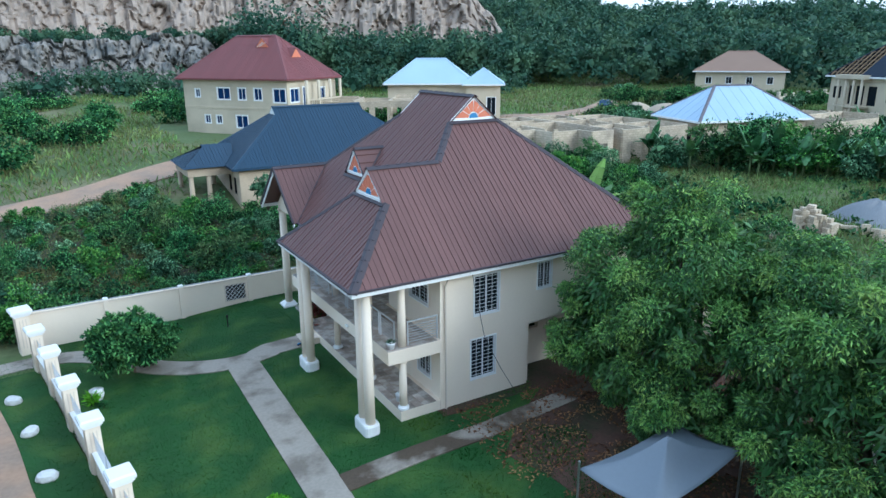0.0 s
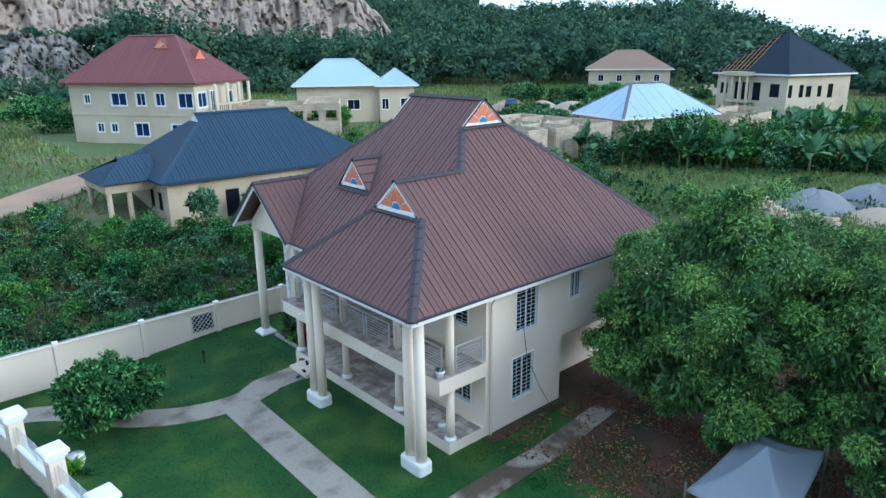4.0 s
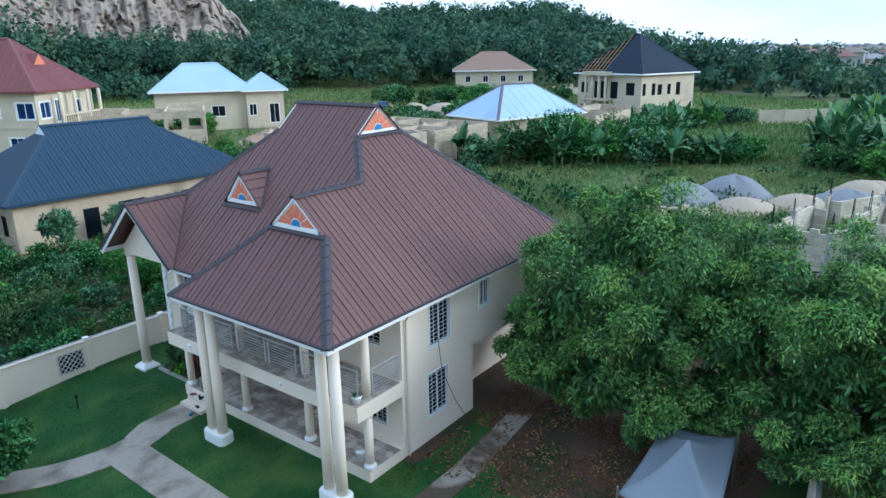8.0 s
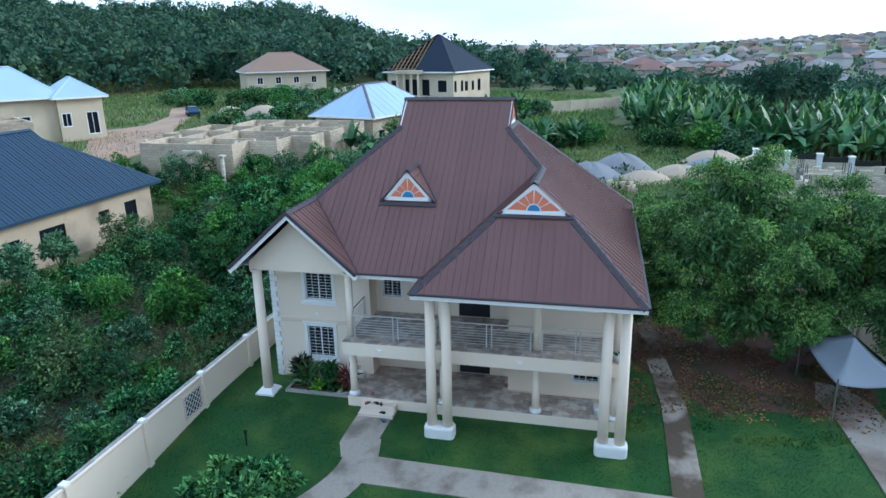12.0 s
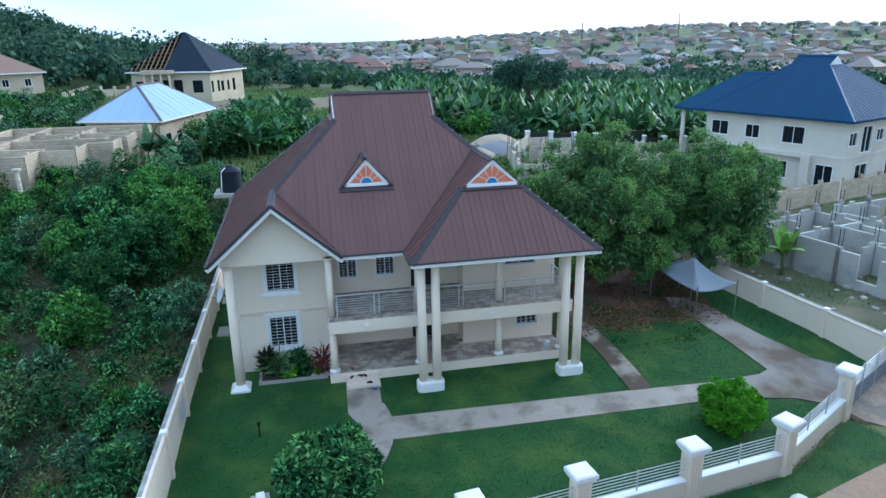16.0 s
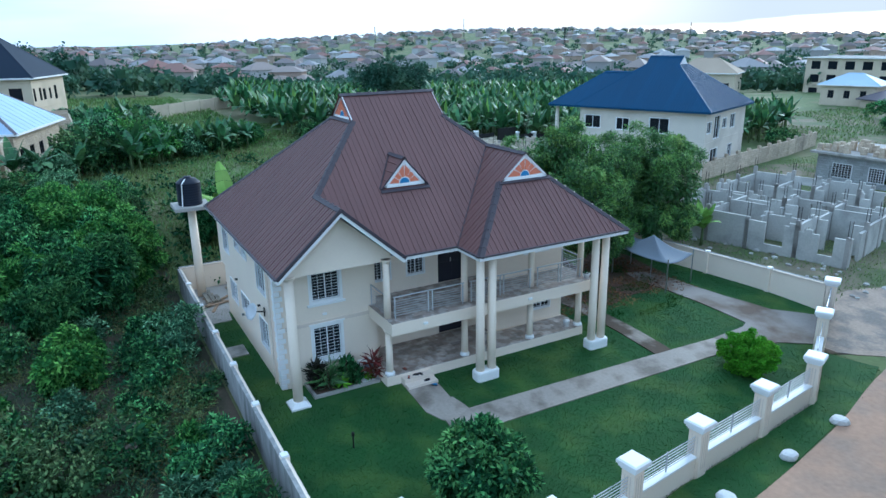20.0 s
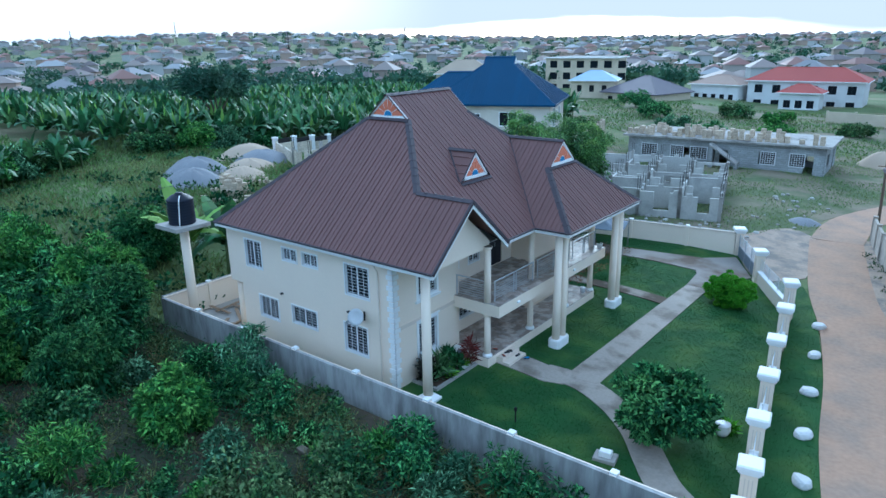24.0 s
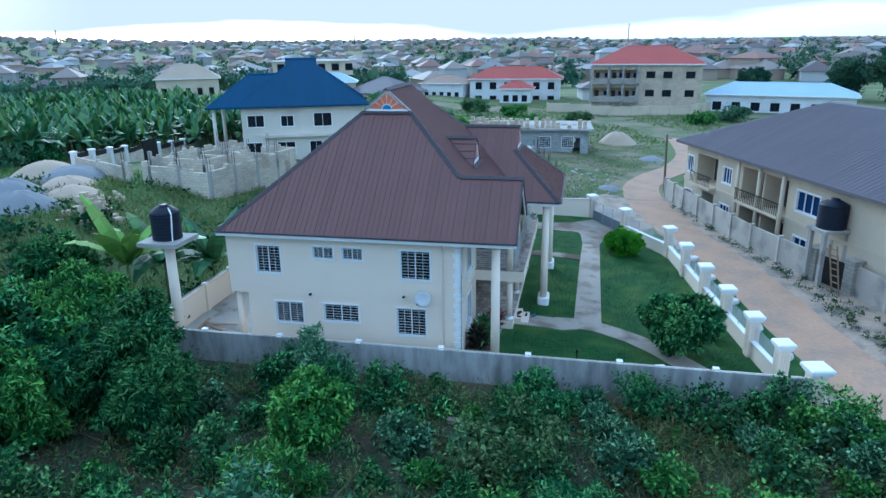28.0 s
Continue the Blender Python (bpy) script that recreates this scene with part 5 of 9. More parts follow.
# navy-roofed bungalow over the north wall
navy = hip_house("house", "unfinished tan bungalow with navy metal roof and open windows", (13.1, 54.5), (31.3, 53.8), 11.8, 1.6, 5.05, 0.72, NAVY, TAN_WALL,
                 front=[(2.0, 3.3, 1.0, 2.2), (4.9, 6.0, 0.0, 2.3), (7.4, 9.4, 0.9, 2.4), (12.3, 13.3, 1.5, 2.4), (14.8, 16.0, 1.0, 2.5)], left=[(2.0, 2.9, 1.0, 2.4), (3.9, 4.8, 1.0, 2.4)], gap=0.55, gablet=0.9, surround=0.0, panes=1)
wing = thing("porch_wing", "navy-roofed car porch on round tan columns", "porch", (9.9, 57.2, 1.6), 0)
e = 3.35
roof_plane(wing, [(0, 0), (2.1, 2.6), (2.1, 3.4), (0, 6)], lambda x, y: e + 0.55 * x, 0, NAVY, 0.55)
roof_plane(wing, [(0, 0), (2.1, 2.6), (2.1, 3.0), (4.6, 3.0), (4.2, 0)], lambda x, y: e + 0.5 * y, 1, NAVY, 0.55)
roof_plane(wing, [(0, 6), (2.1, 3.4), (2.1, 3.0), (4.6, 3.0), (4.2, 6)], lambda x, y: e + 0.5 * (6 - y), 1, NAVY, 0.55)
for x, y in ((0.6, 0.6), (0.6, 5.4), (2.0, 0.6), (3.4, 5.4)):
    Geo().tube([((x, y, -1), 0.22), ((x, y, 2.7), 0.19)], 12).put("column", TAN_WALL, wing, smooth=True)
Geo().box(0.35, 4.2, 0.35, 0.85, 2.65, e - 0.05).put("beam", TAN_WALL, wing)
Geo().box(0.35, 0.85, 0.85, 5.6, 2.65, e - 0.05).put("beam", TAN_WALL, wing)
Geo().box(0.3, 4.2, 0.3, 5.7, -0.6, -0.25).put("floor", CONCRETE, wing)
east_wing = thing("roof_wing", "lower navy roof bay at the end of the bungalow", "roof", (25.0, 57.2, 1.5), 0)
roof_plane(east_wing, [(0, 0), (0, 2.8), (4.6, 2.8), (7.4, 0)], lambda x, y: 3.9 + 0.68 * y, 1, NAVY, 0.55)
roof_plane(east_wing, [(7.4, 0), (4.6, 2.8), (7.4, 5.6)], lambda x, y: 3.9 + 0.68 * (7.4 - x), 0, NAVY, 0.55)
roof_plane(east_wing, [(0, 5.6), (0, 2.8), (4.6, 2.8), (7.4, 5.6)], lambda x, y: 3.9 + 0.68 * (5.6 - y), 1, NAVY, 0.55)
Geo().box(0.3, 6.9, 0.5, 5.1, -1, 3.85).put("wall", TAN_WALL, east_wing)

# red-roofed two-storey house
red = hip_house("house", "two-storey beige house with maroon roof and white windows", (16.0, 91.1), (25.5, 77.0), 11.0, 4.2, 10.9, 0.9, RED_ROOF, BEIGE_WALL,
                front=[(2.5, 3.2, 4.5, 5.4), (6.0, 7.9, 4.3, 5.6), (9.2, 10.3, 4.3, 5.6), (11.6, 12.7, 4.3, 5.6), (14.4, 16.1, 4.1, 5.6), (3.7, 4.5, 1.4, 2.3), (5.5, 6.3, 1.4, 2.3), (8.6, 10.3, 1.0, 2.4), (13.2, 14.6, 1.0, 2.3)], right=[(1.2, 2.8, 4.1, 5.6), (3.6, 4.5, 3.6, 5.7), (6.8, 8.0, 4.2, 5.5), (3.4, 4.6, 0.2, 2.4), (6.8, 8.0, 1.0, 2.3)], glass=BLUE_GLASS, storey=3.3, gap=0.7, surround=0.12)
z = 6.7 + 0.9 * 3.9
Geo().add([(9.6, 3.9, z), (11.6, 3.9, z), (10.6, 3.9, z + 1.15), (10.6, 5.2, z + 1.15)], [(1, 3, 2), (0, 2, 3)]).put("dormer_roof", RED_ROOF, red)
d = Geo().add([(9.68, 3.86, z + 0.04), (11.52, 3.86, z + 0.04), (10.6, 3.86, z + 1.05), (9.68, 3.96, z + 0.04), (11.52, 3.96, z + 0.04), (10.6, 3.96, z + 1.05)], [(0, 1, 2), (3, 5, 4), (0, 3, 4, 1), (1, 4, 5, 2), (2, 5, 3, 0)]).put("dormer_panel", ORANGE, red, "orange lattice dormer panel")
for q in ((9.9, 10.8), (10.25, 11.2)):
    Geo().bar((q[0], 3.84, z + 0.1), (q[1], 3.84, z + 0.62), 0.05).put("lattice_bar", WHITE, d)
z, x = 6.7 + 0.9 * 2.6, 17.0 - 2.6
Geo().add([(x, 4.4, z), (x, 6.4, z), (x, 5.4, z + 1.15), (x - 1.3, 5.4, z + 1.15)], [(1, 3, 2), (0, 2, 3)]).put("dormer_roof", RED_ROOF, red)
Geo().add([(x + 0.04, 4.48, z + 0.04), (x + 0.04, 6.32, z + 0.04), (x + 0.04, 5.4, z + 1.05), (x - 0.06, 4.48, z + 0.04), (x - 0.06, 6.32, z + 0.04), (x - 0.06, 5.4, z + 1.05)], [(0, 1, 2), (3, 5, 4), (0, 3, 4, 1), (1, 4, 5, 2), (2, 5, 3, 0)]).put("dormer_panel", ORANGE, red, "orange lattice dormer panel")
b = Geo().box(16.4, 17.6, 2.6, 10.2, 3.2, 3.42).put("balcony", BEIGE_WALL, red)
for y in (3.0, 5.4, 7.8, 10.0):
    Geo().tube([((17.4, y, -0.6), 0.2), ((17.4, y, 6.5), 0.18)], 10).put("column", BEIGE_WALL, red, smooth=True)
for k in range(18):
    Geo().bar((17.5, 2.8 + 0.41 * k, 3.42), (17.5, 2.8 + 0.41 * k, 4.2), 0.12).put("baluster", BEIGE_WALL, b)
Geo().bar((17.5, 2.7, 4.25), (17.5, 10.1, 4.25), 0.16).put("handrail", BEIGE_WALL, b)
# zinc-roofed house
hip_house("house", "beige bungalow with pale zinc hip roof", (42.0, 86.4), (52.4, 79.3), 8.4, 5.4, 9.6, 0.78, ZINC, BEIGE_WALL, front=[(7.2, 8.8, 1.0, 2.3)], right=[(1.0, 2.0, 1.0, 2.3), (3.2, 5.2, 0.6, 2.6), (6.3, 7.2, 0.6, 2.6)], seams=False)
hip_house("house", "projecting wing of the bungalow under a pale zinc hip roof", (50.6, 79.8), (55.4, 76.5), 7.0, 5.4, 9.5, 0.72, ZINC, BEIGE_WALL, front=[(0.9, 1.8, 1.0, 2.4), (3.4, 4.6, 0.0, 2.4)], right=[(1.6, 2.8, 1.0, 2.3)], seams=False)
# shiny zinc roof close to the ground
hip_house("house", "unfinished block bungalow with bright bluish zinc roof", (56.5, 45.5), (69.4, 41.6), 9.0, 3.3, 7.0, 0.72, ZINC, BLOCK_TAN, front=even(4, 1.0, 10.8, 1.1, 1.0, 2.2), left=even(2, 1.0, 7.4, 1.0, 1.0, 2.2), gap=2.4, surround=0, cap_mat=GREY_ROOF)
# brown-roofed bungalow below the hill
br = hip_house("house", "long plastered bungalow with taupe roof below the hill", (105.0, 86.7), (114.6, 73.8), 11.5, 6.6, 10.0, 0.6, TAUPE_ROOF, BEIGE_WALL, front=even(4, 1.2, 14.8, 1.0, 1.2, 2.4), right=even(3, 1.0, 10, 1.0, 1.2, 2.4), seams=False)
# two-storey shell with a half covered roof
up = hip_house("house", "two-storey pale unfinished house with half-laid dark roof", (97.6, 57.6), (93.1, 44.5), 13.2, 3.2, 10.2, 0.86, BLACK_ROOF, BEIGE_WALL,
               front=[(1.3, 2.7, 4.0, 5.6), (4.1, 4.9, 3.3, 5.8), (5.4, 6.7, 3.3, 5.8), (7.4, 8.8, 3.3, 5.8), (10.4, 12.0, 3.9, 5.7), (1.3, 2.7, 0.6, 2.2), (7.4, 8.6, 0.2, 2.4), (10.2, 12.0, 0.2, 2.2)], right=[(0.9, 1.6, 3.9, 5.6), (2.9, 3.7, 3.9, 5.6), (4.2, 5.2, 3.9, 5.4), (6.4, 7.2, 3.9, 5.4), (8.4, 9.4, 3.7, 5.6), (1.0, 2.6, 0.4, 2.2), (5.0, 6.2, 0.6, 2.2), (7.6, 8.8, 0.6, 2.2)], storey=3.1, surround=0, seams=False, panes=1, bare=True)
for k in range(4):
    Geo().tube([((3.4 + 1.35 * k, -0.6, -0.6), 0.2), ((3.4 + 1.35 * k, -0.6, 6.9), 0.18)], 10).put("column", BEIGE_WALL, up, smooth=True)
Geo().box(3.0, 7.9, -0.9, 0.6, 6.7, 7.25).put("porch_beam", BEIGE_WALL, up)
Geo().box(3.0, 7.9, -0.9, 0.6, 3.0, 3.2).put("porch_slab", BEIGE_WALL, up)
# blue-roofed two-storey house
bh = hip_house("house", "two-storey white house with deep blue metal roof", (44.5, -5.99), (30.9, -11.3), 13.2, 1.2, 7.45, 0.74, BLUE, AGED_CREAM,
               front=[(1.2, 3.0, 4.0, 5.3), (4.8, 6.2, 4.0, 5.2), (8.4, 10.4, 3.9, 5.4), (0.9, 2.6, 1.0, 2.3), (4.2, 6.2, 0.9, 2.3), (7.8, 9.2, 0.8, 2.3), (11.7, 13.2, 0.5, 2.4)], right=[(1.0, 2.2, 4.1, 5.2), (3.0, 4.6, 3.4, 5.6), (5.4, 6.6, 4.2, 5.2), (7.8, 9.2, 4.0, 5.4), (2.6, 4.6, 0.3, 2.4), (7.8, 9.0, 0.9, 2.3)], storey=3.1, gap=0.55, gablet=1.1, bars=6, surround=0.05)
for y in (0.8, 8.2):
    Geo().tube([((-2.3, y, -0.8), 0.22), ((-2.3, y, 6.1), 0.2)], 12).put("column", AGED_CREAM, bh, smooth=True)
roof_plane(bh, [(-3, 0), (1.5, 4.5), (-3, 9)], lambda x, y: 6.25 + 0.74 * (x + 3), 0, BLUE, 0.55)
roof_plane(bh, [(-3, 0), (1.5, 4.5), (4.5, 4.5), (0, 0)], lambda x, y: 6.25 + 0.74 * y, 1, BLUE, 0.55)
roof_plane(bh, [(-3, 9), (1.5, 4.5), (4.5, 4.5), (0, 9)], lambda x, y: 6.25 + 0.74 * (9 - y), 1, BLUE, 0.55)
cap(bh, (1.5, 4.5, 9.58), (4.5, 4.5, 9.58), 0.4, 0.05, BLUE)
cap(bh, (-3, 0, 6.25), (1.5, 4.5, 9.58), 0.35, 0.04, BLUE, "hip_cap")
Geo().bar((-3, 0, 6.19), (0, 0, 6.19), 0.06, 0.2).bar((-3, 0.03, 6.19), (-3, 9, 6.19), 0.06, 0.2).put("fascia_board", BLUE, bh)
Geo().box(-2.9, 0.05, 0.1, 8.9, 6.08, 6.14).put("soffit", AGED_CREAM, bh)
Geo().box(-2.6, 0.55, 0.2, 8.8, -0.6, 0.1).put("porch_floor", CONCRETE, bh)
Geo().box(2.8, 11.4, 0.12, 0.56, 2.86, 3.16).put("ledge", AGED_CREAM, bh)
Geo().box(10.6, 11.4, 0.12, 0.56, 0.4, 2.86).put("ledge_pier", AGED_CREAM, bh)
# apartment block across the road
ap = hip_house("apartment_building", "two-storey cream apartment block with grey-brown roof and balconies", (-0.6, 1.2), (-12.0, 34.4), 16.0, -0.2, 5.75, 0.46, GREY_ROOF, BEIGE_WALL, over=0.7,
               front=[(35.1 - b, 35.1 - a, p, q) for a, b, p, q in ((33.0, 34.0, 3.5, 4.8), (27.1, 28.3, 3.6, 4.8), (17.0, 19.2, 3.6, 4.9), (33.0, 34.0, 0.4, 1.9), (31.6, 32.4, 0.5, 1.7), (27.0, 28.4, 0.5, 1.9), (17.2, 19.0, 0.4, 1.9))],
               recesses=[(35.1 - b, 35.1 - a, p, q) for a, b, p, q in ((29.2, 32.4, 2.95, 5.2), (23.0, 25.6, 2.95, 5.3), (20.2, 22.8, 2.95, 5.3), (29.4, 31.2, 0.0, 2.3), (23.0, 25.6, 0.0, 2.4), (20.2, 22.8, 0.0, 2.4))], storey=2.8, glass=BLUE_GLASS, surround=0.1, gap=0.38, panes=3)
for u0, u1 in ((2.6, 6.0), (9.5, 12.2), (12.2, 14.9)):
    b = Geo().box(u0, u1, 0.1, 0.72, 2.72, 2.9).put("balcony", BEIGE_WALL, ap)
    for k in range(int((u1 - u0) / 0.22)):
        Geo().bar((u0 + 0.1 + k * 0.22, 0.15, 2.9), (u0 + 0.1 + k * 0.22, 0.15, 3.75), 0.03).put("baluster", DARK_BAR, b)
    Geo().bar((u0, 0.15, 3.75), (u1, 0.15, 3.75), 0.06).put("handrail", DARK_BAR, b)
for u in (12.2, 14.9, 9.5):
    Geo().tube([((u, 0.3, -0.5), 0.14), ((u, 0.3, 5.8), 0.13)], 10).put("column", BEIGE_WALL, ap, smooth=True)

# farther houses to the south
FLOORS = ((0.2, 2.7), (3.7, 6.2), (7.2, 9.7))
BAYS = ((1.0, 3.8), (4.3, 6.7), (7.0, 9.4))
tower = hip_house("apartment_building", "three-storey bare tan apartment shell with bright red roof", (6.6, -80.5), (-15.4, -77.8), 14.0, -1.8, 9.0, 0.48, RED_BRIGHT, BLOCK_TAN,
                  front=[(u, u + 1.7, z0 + 0.9, z0 + 2.2) for z0, z1 in FLOORS for u in (11.2, 14.4, 18.6)], recesses=[(a, b, z0, z1) for z0, z1 in FLOORS for a, b in BAYS], left=even(3, 1, 13, 1.6, 7.4, 9.2) + even(3, 1, 13, 1.6, 3.8, 5.6), seams=False, surround=0, panes=1, bars=4)
for z0, z1 in FLOORS:
    sl = Geo().box(0.5, 10.0, -0.3, 0.64, z0 - 0.25, z0 - 0.02).put("balcony_slab", CONCRETE, tower)
    for a, b in BAYS:
        Geo().box(a, b, -0.25, -0.1, z0, z0 + 0.9).put("parapet", BLOCK, sl)
for u in (0.6, 4.05, 6.85, 9.7):
    Geo().box(u - 0.18, u + 0.18, -0.3, 0.06, -1.0, 10.5).put("column", CONCRETE, tower)
hip_house("house", "long white bungalow with silvery roof", (-15.5, -80.0), (-41.0, -72.0), 10.0, -0.5, 3.3, 0.42, ZINC, WHITE_WALL, front=even(7, 1.0, 25, 1.6, 0.8, 2.4), seams=False, surround=0)
hip_house("house", "white two-storey villa with coral red roof", (34.0, -97.0), (12.0, -97.5), 10.0, -0.6, 5.2, 0.5, RED_BRIGHT, WHITE_WALL, front=even(6, 1.0, 21, 1.5, 3.4, 5.0) + even(6, 1.0, 21, 1.5, 0.4, 2.0), seams=False, surround=0)
hip_house("house", "white villa wing with coral red roof", (26.0, -88.5), (18.0, -88.5), 6.0, -0.6, 3.6, 0.5, RED_BRIGHT, WHITE_WALL, front=even(3, 1.0, 7, 1.2, 1.4, 2.8), seams=False, surround=0)
hip_house("house", "white balustraded bungalow with tan roof", (46.0, -98.0), (34.5, -96.0), 9.0, -0.6, 4.2, 0.4, TAUPE_ROOF, WHITE_WALL, front=even(5, 1.0, 10.5, 1.0, 1.4, 2.8), seams=False, surround=0)
hip_house("house", "low house with broad grey roof", (60.0, -84.0), (46.0, -80.0), 13.0, 0.0, 3.0, 0.5, GREY_ROOF, BEIGE_WALL, front=even(4, 1.0, 13, 1.2, 0.8, 2.2), seams=False, surround=0)
hip_house("house", "small cream house with white roof", (67.0, -83.0), (57.0, -86.0), 8.0, 0.4, 5.2, 0.5, ZINC, BEIGE_WALL, front=even(3, 1.0, 9, 1.0, 2.4, 3.8), seams=False, surround=0)
hip_house("apartment_building", "three-storey bare concrete apartment frame", (90.0, -112.0), (70.0, -115.5), 12.0, 0.0, 9.0, 0.05, CONCRETE, BEIGE_WALL, front=even(6, 1, 23, 2.0, 6.4, 8.2) + even(6, 1, 23, 2.0, 3.4, 5.2) + even(6, 1, 23, 2.0, 0.4, 2.2), seams=False, surround=0, panes=1)
hip_house("house", "unfinished villa with straw-coloured bare roof", (112.0, -92.0), (98.0, -100.0), 11.0, 0.5, 5.4, 0.62, SAND, BEIGE_WALL, front=even(5, 1, 15, 1.2, 0.8, 2.6), seams=False, surround=0)
hip_house("house", "low grey-blue roofed shed", (8.0, -98.0), (-4.0, -100.0), 9.0, -1.0, 3.0, 0.4, GREY_ROOF, WHITE_WALL, seams=False)


# ---- block shells without roofs ----
def shell(name, label, at, turn, cells, height, mat, seed, openings=True, gap=3.2, rough=0.5, starters=False, chance=1.0, notched=False):
    """Roofless block walls along a list of (x0, y0, x1, y1) in its own plan, with openings and an uneven top of single blocks."""
    t = thing(name, label, "building shell", at, turn)
    rnd = random.Random(seed)
    for x0, y0, x1, y1 in cells:
        L = math.hypot(x1 - x0, y1 - y0)
        hor = abs(x1 - x0) > abs(y1 - y0)
        ops = []
        if openings and L > 2.4 and rnd.random() < chance:
            n = int(L / gap) or 1
            for k in range(n):
                c = L * (k + 0.5) / n + rnd.uniform(-0.3, 0.3)
                wdt, door = rnd.choice((0.9, 1.2, 1.5)), rnd.random() < 0.4
                ops.append((c - wdt / 2, c + wdt / 2, -0.6 if door else 0.9, 9.0 if notched and rnd.random() < 0.5 else min(2.1, height - 0.01)))
        hgt = height + rnd.choice((0, 0, 0.2, -0.2, 0.4)) * rough
        lo, hi = sorted((x0, x1)) if hor else sorted((y0, y1))
        back = (x1 < x0) if hor else (y1 < y0)
        ops = [(hi - o[1], hi - o[0], o[2], o[3]) if back else (lo + o[0], lo + o[1], o[2], o[3]) for o in ops]
        us = sorted({lo, hi, *[o[0] for o in ops], *[o[1] for o in ops]})
        zs = sorted({-2.4, hgt, *[o[2] for o in ops], *[o[3] for o in ops if o[3] < hgt - 0.1]})
        g = Geo().sheet(us, zs, lambda u, z: any(o[0] < u < o[1] and o[2] < z < o[3] for o in ops), (y0 if hor else x0) - (0.09 if hor else 0.088), 0.18 if hor else 0.176, "y" if hor else "x")
        ops = [(o[0] - lo, o[1] - lo, o[2], o[3]) for o in ops]
        g.put("wall", mat, t)
        # single blocks left on the wall head
        u = 0.3
        while u < L - 0.6:
            if rnd.random() < 0.22 * rough and not any(o[0] - 0.3 < u < o[1] + 0.3 for o in ops):
                if hor:
                    x = min(x0, x1) + u
                    Geo().box(x - 0.22, x + 0.22, y0 - 0.085, y0 + 0.085, hgt, hgt + 0.22).put("block", mat, t)
                else:
                    y = min(y0, y1) + u
                    Geo().box(x0 - 0.083, x0 + 0.083, y - 0.22, y + 0.22, hgt, hgt + 0.22).put("block", mat, t)
            u += 0.5
        if starters:
            p = (x1, y1)
            Geo().box(p[0] - 0.13, p[0] + 0.13, p[1] - 0.13, p[1] + 0.13, -0.8, hgt + rnd.uniform(0, 0.5)).put("concrete_stub", CONCRETE, t)
            for k in (-0.07, 0.07):
                Geo().bar((p[0] + k, p[1] + k, hgt), (p[0] + k * 1.2, p[1] + k * 0.6, hgt + 1.2), 0.035).put("starter_bar", DARK_BAR, t)
    return t


def room_grid(xs, ys, skip, seed):
    rnd = random.Random(seed)
    out = []
    for i in range(len(xs)):
        for j in range(len(ys) - 1):
            if rnd.random() > skip or i in (0, len(xs) - 1):
                out.append((xs[i], ys[j], xs[i], ys[j + 1]))
    for j in range(len(ys)):
        for i in range(len(xs) - 1):
            if rnd.random() > skip or j in (0, len(ys) - 1):
                out.append((xs[i], ys[j], xs[i + 1], ys[j]))
    return out


ROOMS = [(0.2, 13.6, 0.2, 4.9), (0.2, 4.9, 3, 4.9), (3, 4.9, 3, 2.3), (3, 2.3, 6, 2.3), (6, 2.3, 6, 0.4), (6, 0.4, 8.6, 0.4), (8.6, 0.4, 8.6, 1.6), (8.6, 1.6, 9.6, 1.6), (9.6, 1.6, 9.6, 0.2), (9.6, 0.2, 13, 0.2),
         (13, 0.2, 13, 1.6), (13, 1.6, 14, 1.6), (14, 1.6, 14, 0), (14, 0, 18, 0), (18, 0, 18, 12.5), (0.2, 13.6, 6, 13.6), (6, 13.6, 6, 15.5), (6, 15.5, 14, 15.5), (14, 15.5, 14, 12.5), (14, 12.5, 18, 12.5),
         (4.2, 4.9, 4.2, 13.6), (8.6, 1.6, 8.6, 15.5), (13, 1.6, 13, 12.5), (0.2, 9, 18, 9), (8.6, 5, 18, 5), (4.2, 12.4, 14, 12.4)]
roofless = shell("block_shell", "roofless beige block bungalow with many rooms", (38.0, 47.0, 3.45), -1.5, ROOMS, 3.25, BLOCK_TAN, 3, rough=0.25, chance=0.75)
for y in (5.0, 7.9):
    Geo().tube([((-1.1, y, -1.0), 0.17), ((-1.1, y, 2.45), 0.15)], 12).put("porch_column", BLOCK_CREAM, roofless, smooth=True)
    Geo().box(-1.35, -0.85, y - 0.25, y + 0.25, 2.45, 2.6).put("column_head", BLOCK_CREAM, roofless)
Geo().box(-1.25, -0.95, 6.9, 8.6, 2.6, 2.9).put("porch_beam", BLOCK_CREAM, roofless)
shell("block_shell", "grey block foundation walls with rusty starter bars beside the boundary", (9.6, 0.9, 0.2), 14, room_grid([0, 3.0, 6.2, 9.0, 12.2], [-15.0, -11.6, -8.6, -6.0, -3.2, 0], 0.12, 5), 2.35, BLOCK_PALE, 5, rough=1.0, starters=True, chance=0.62, notched=True)
shell("block_shell", "pale block walls of a half-built house with stubs of columns", (36.0, 14.7, 2.6), -10, room_grid([0, 3.0, 6.0, 8.8], [-12.0, -9.0, -6.0, -3.0, 0], 0.2, 9), 2.0, BLOCK_CREAM, 9, rough=0.7, starters=True, chance=0.5, notched=True)
shell("block_shell", "roofless weathered beige house shell with window holes", (30.5, 80.0, 5.3), -34, room_grid([0, 4, 8.2, 12.2], [0, 3.6, 7.4], 0.3, 11), 2.9, BLOCK_TAN, 11, rough=0.8, gap=1.9)
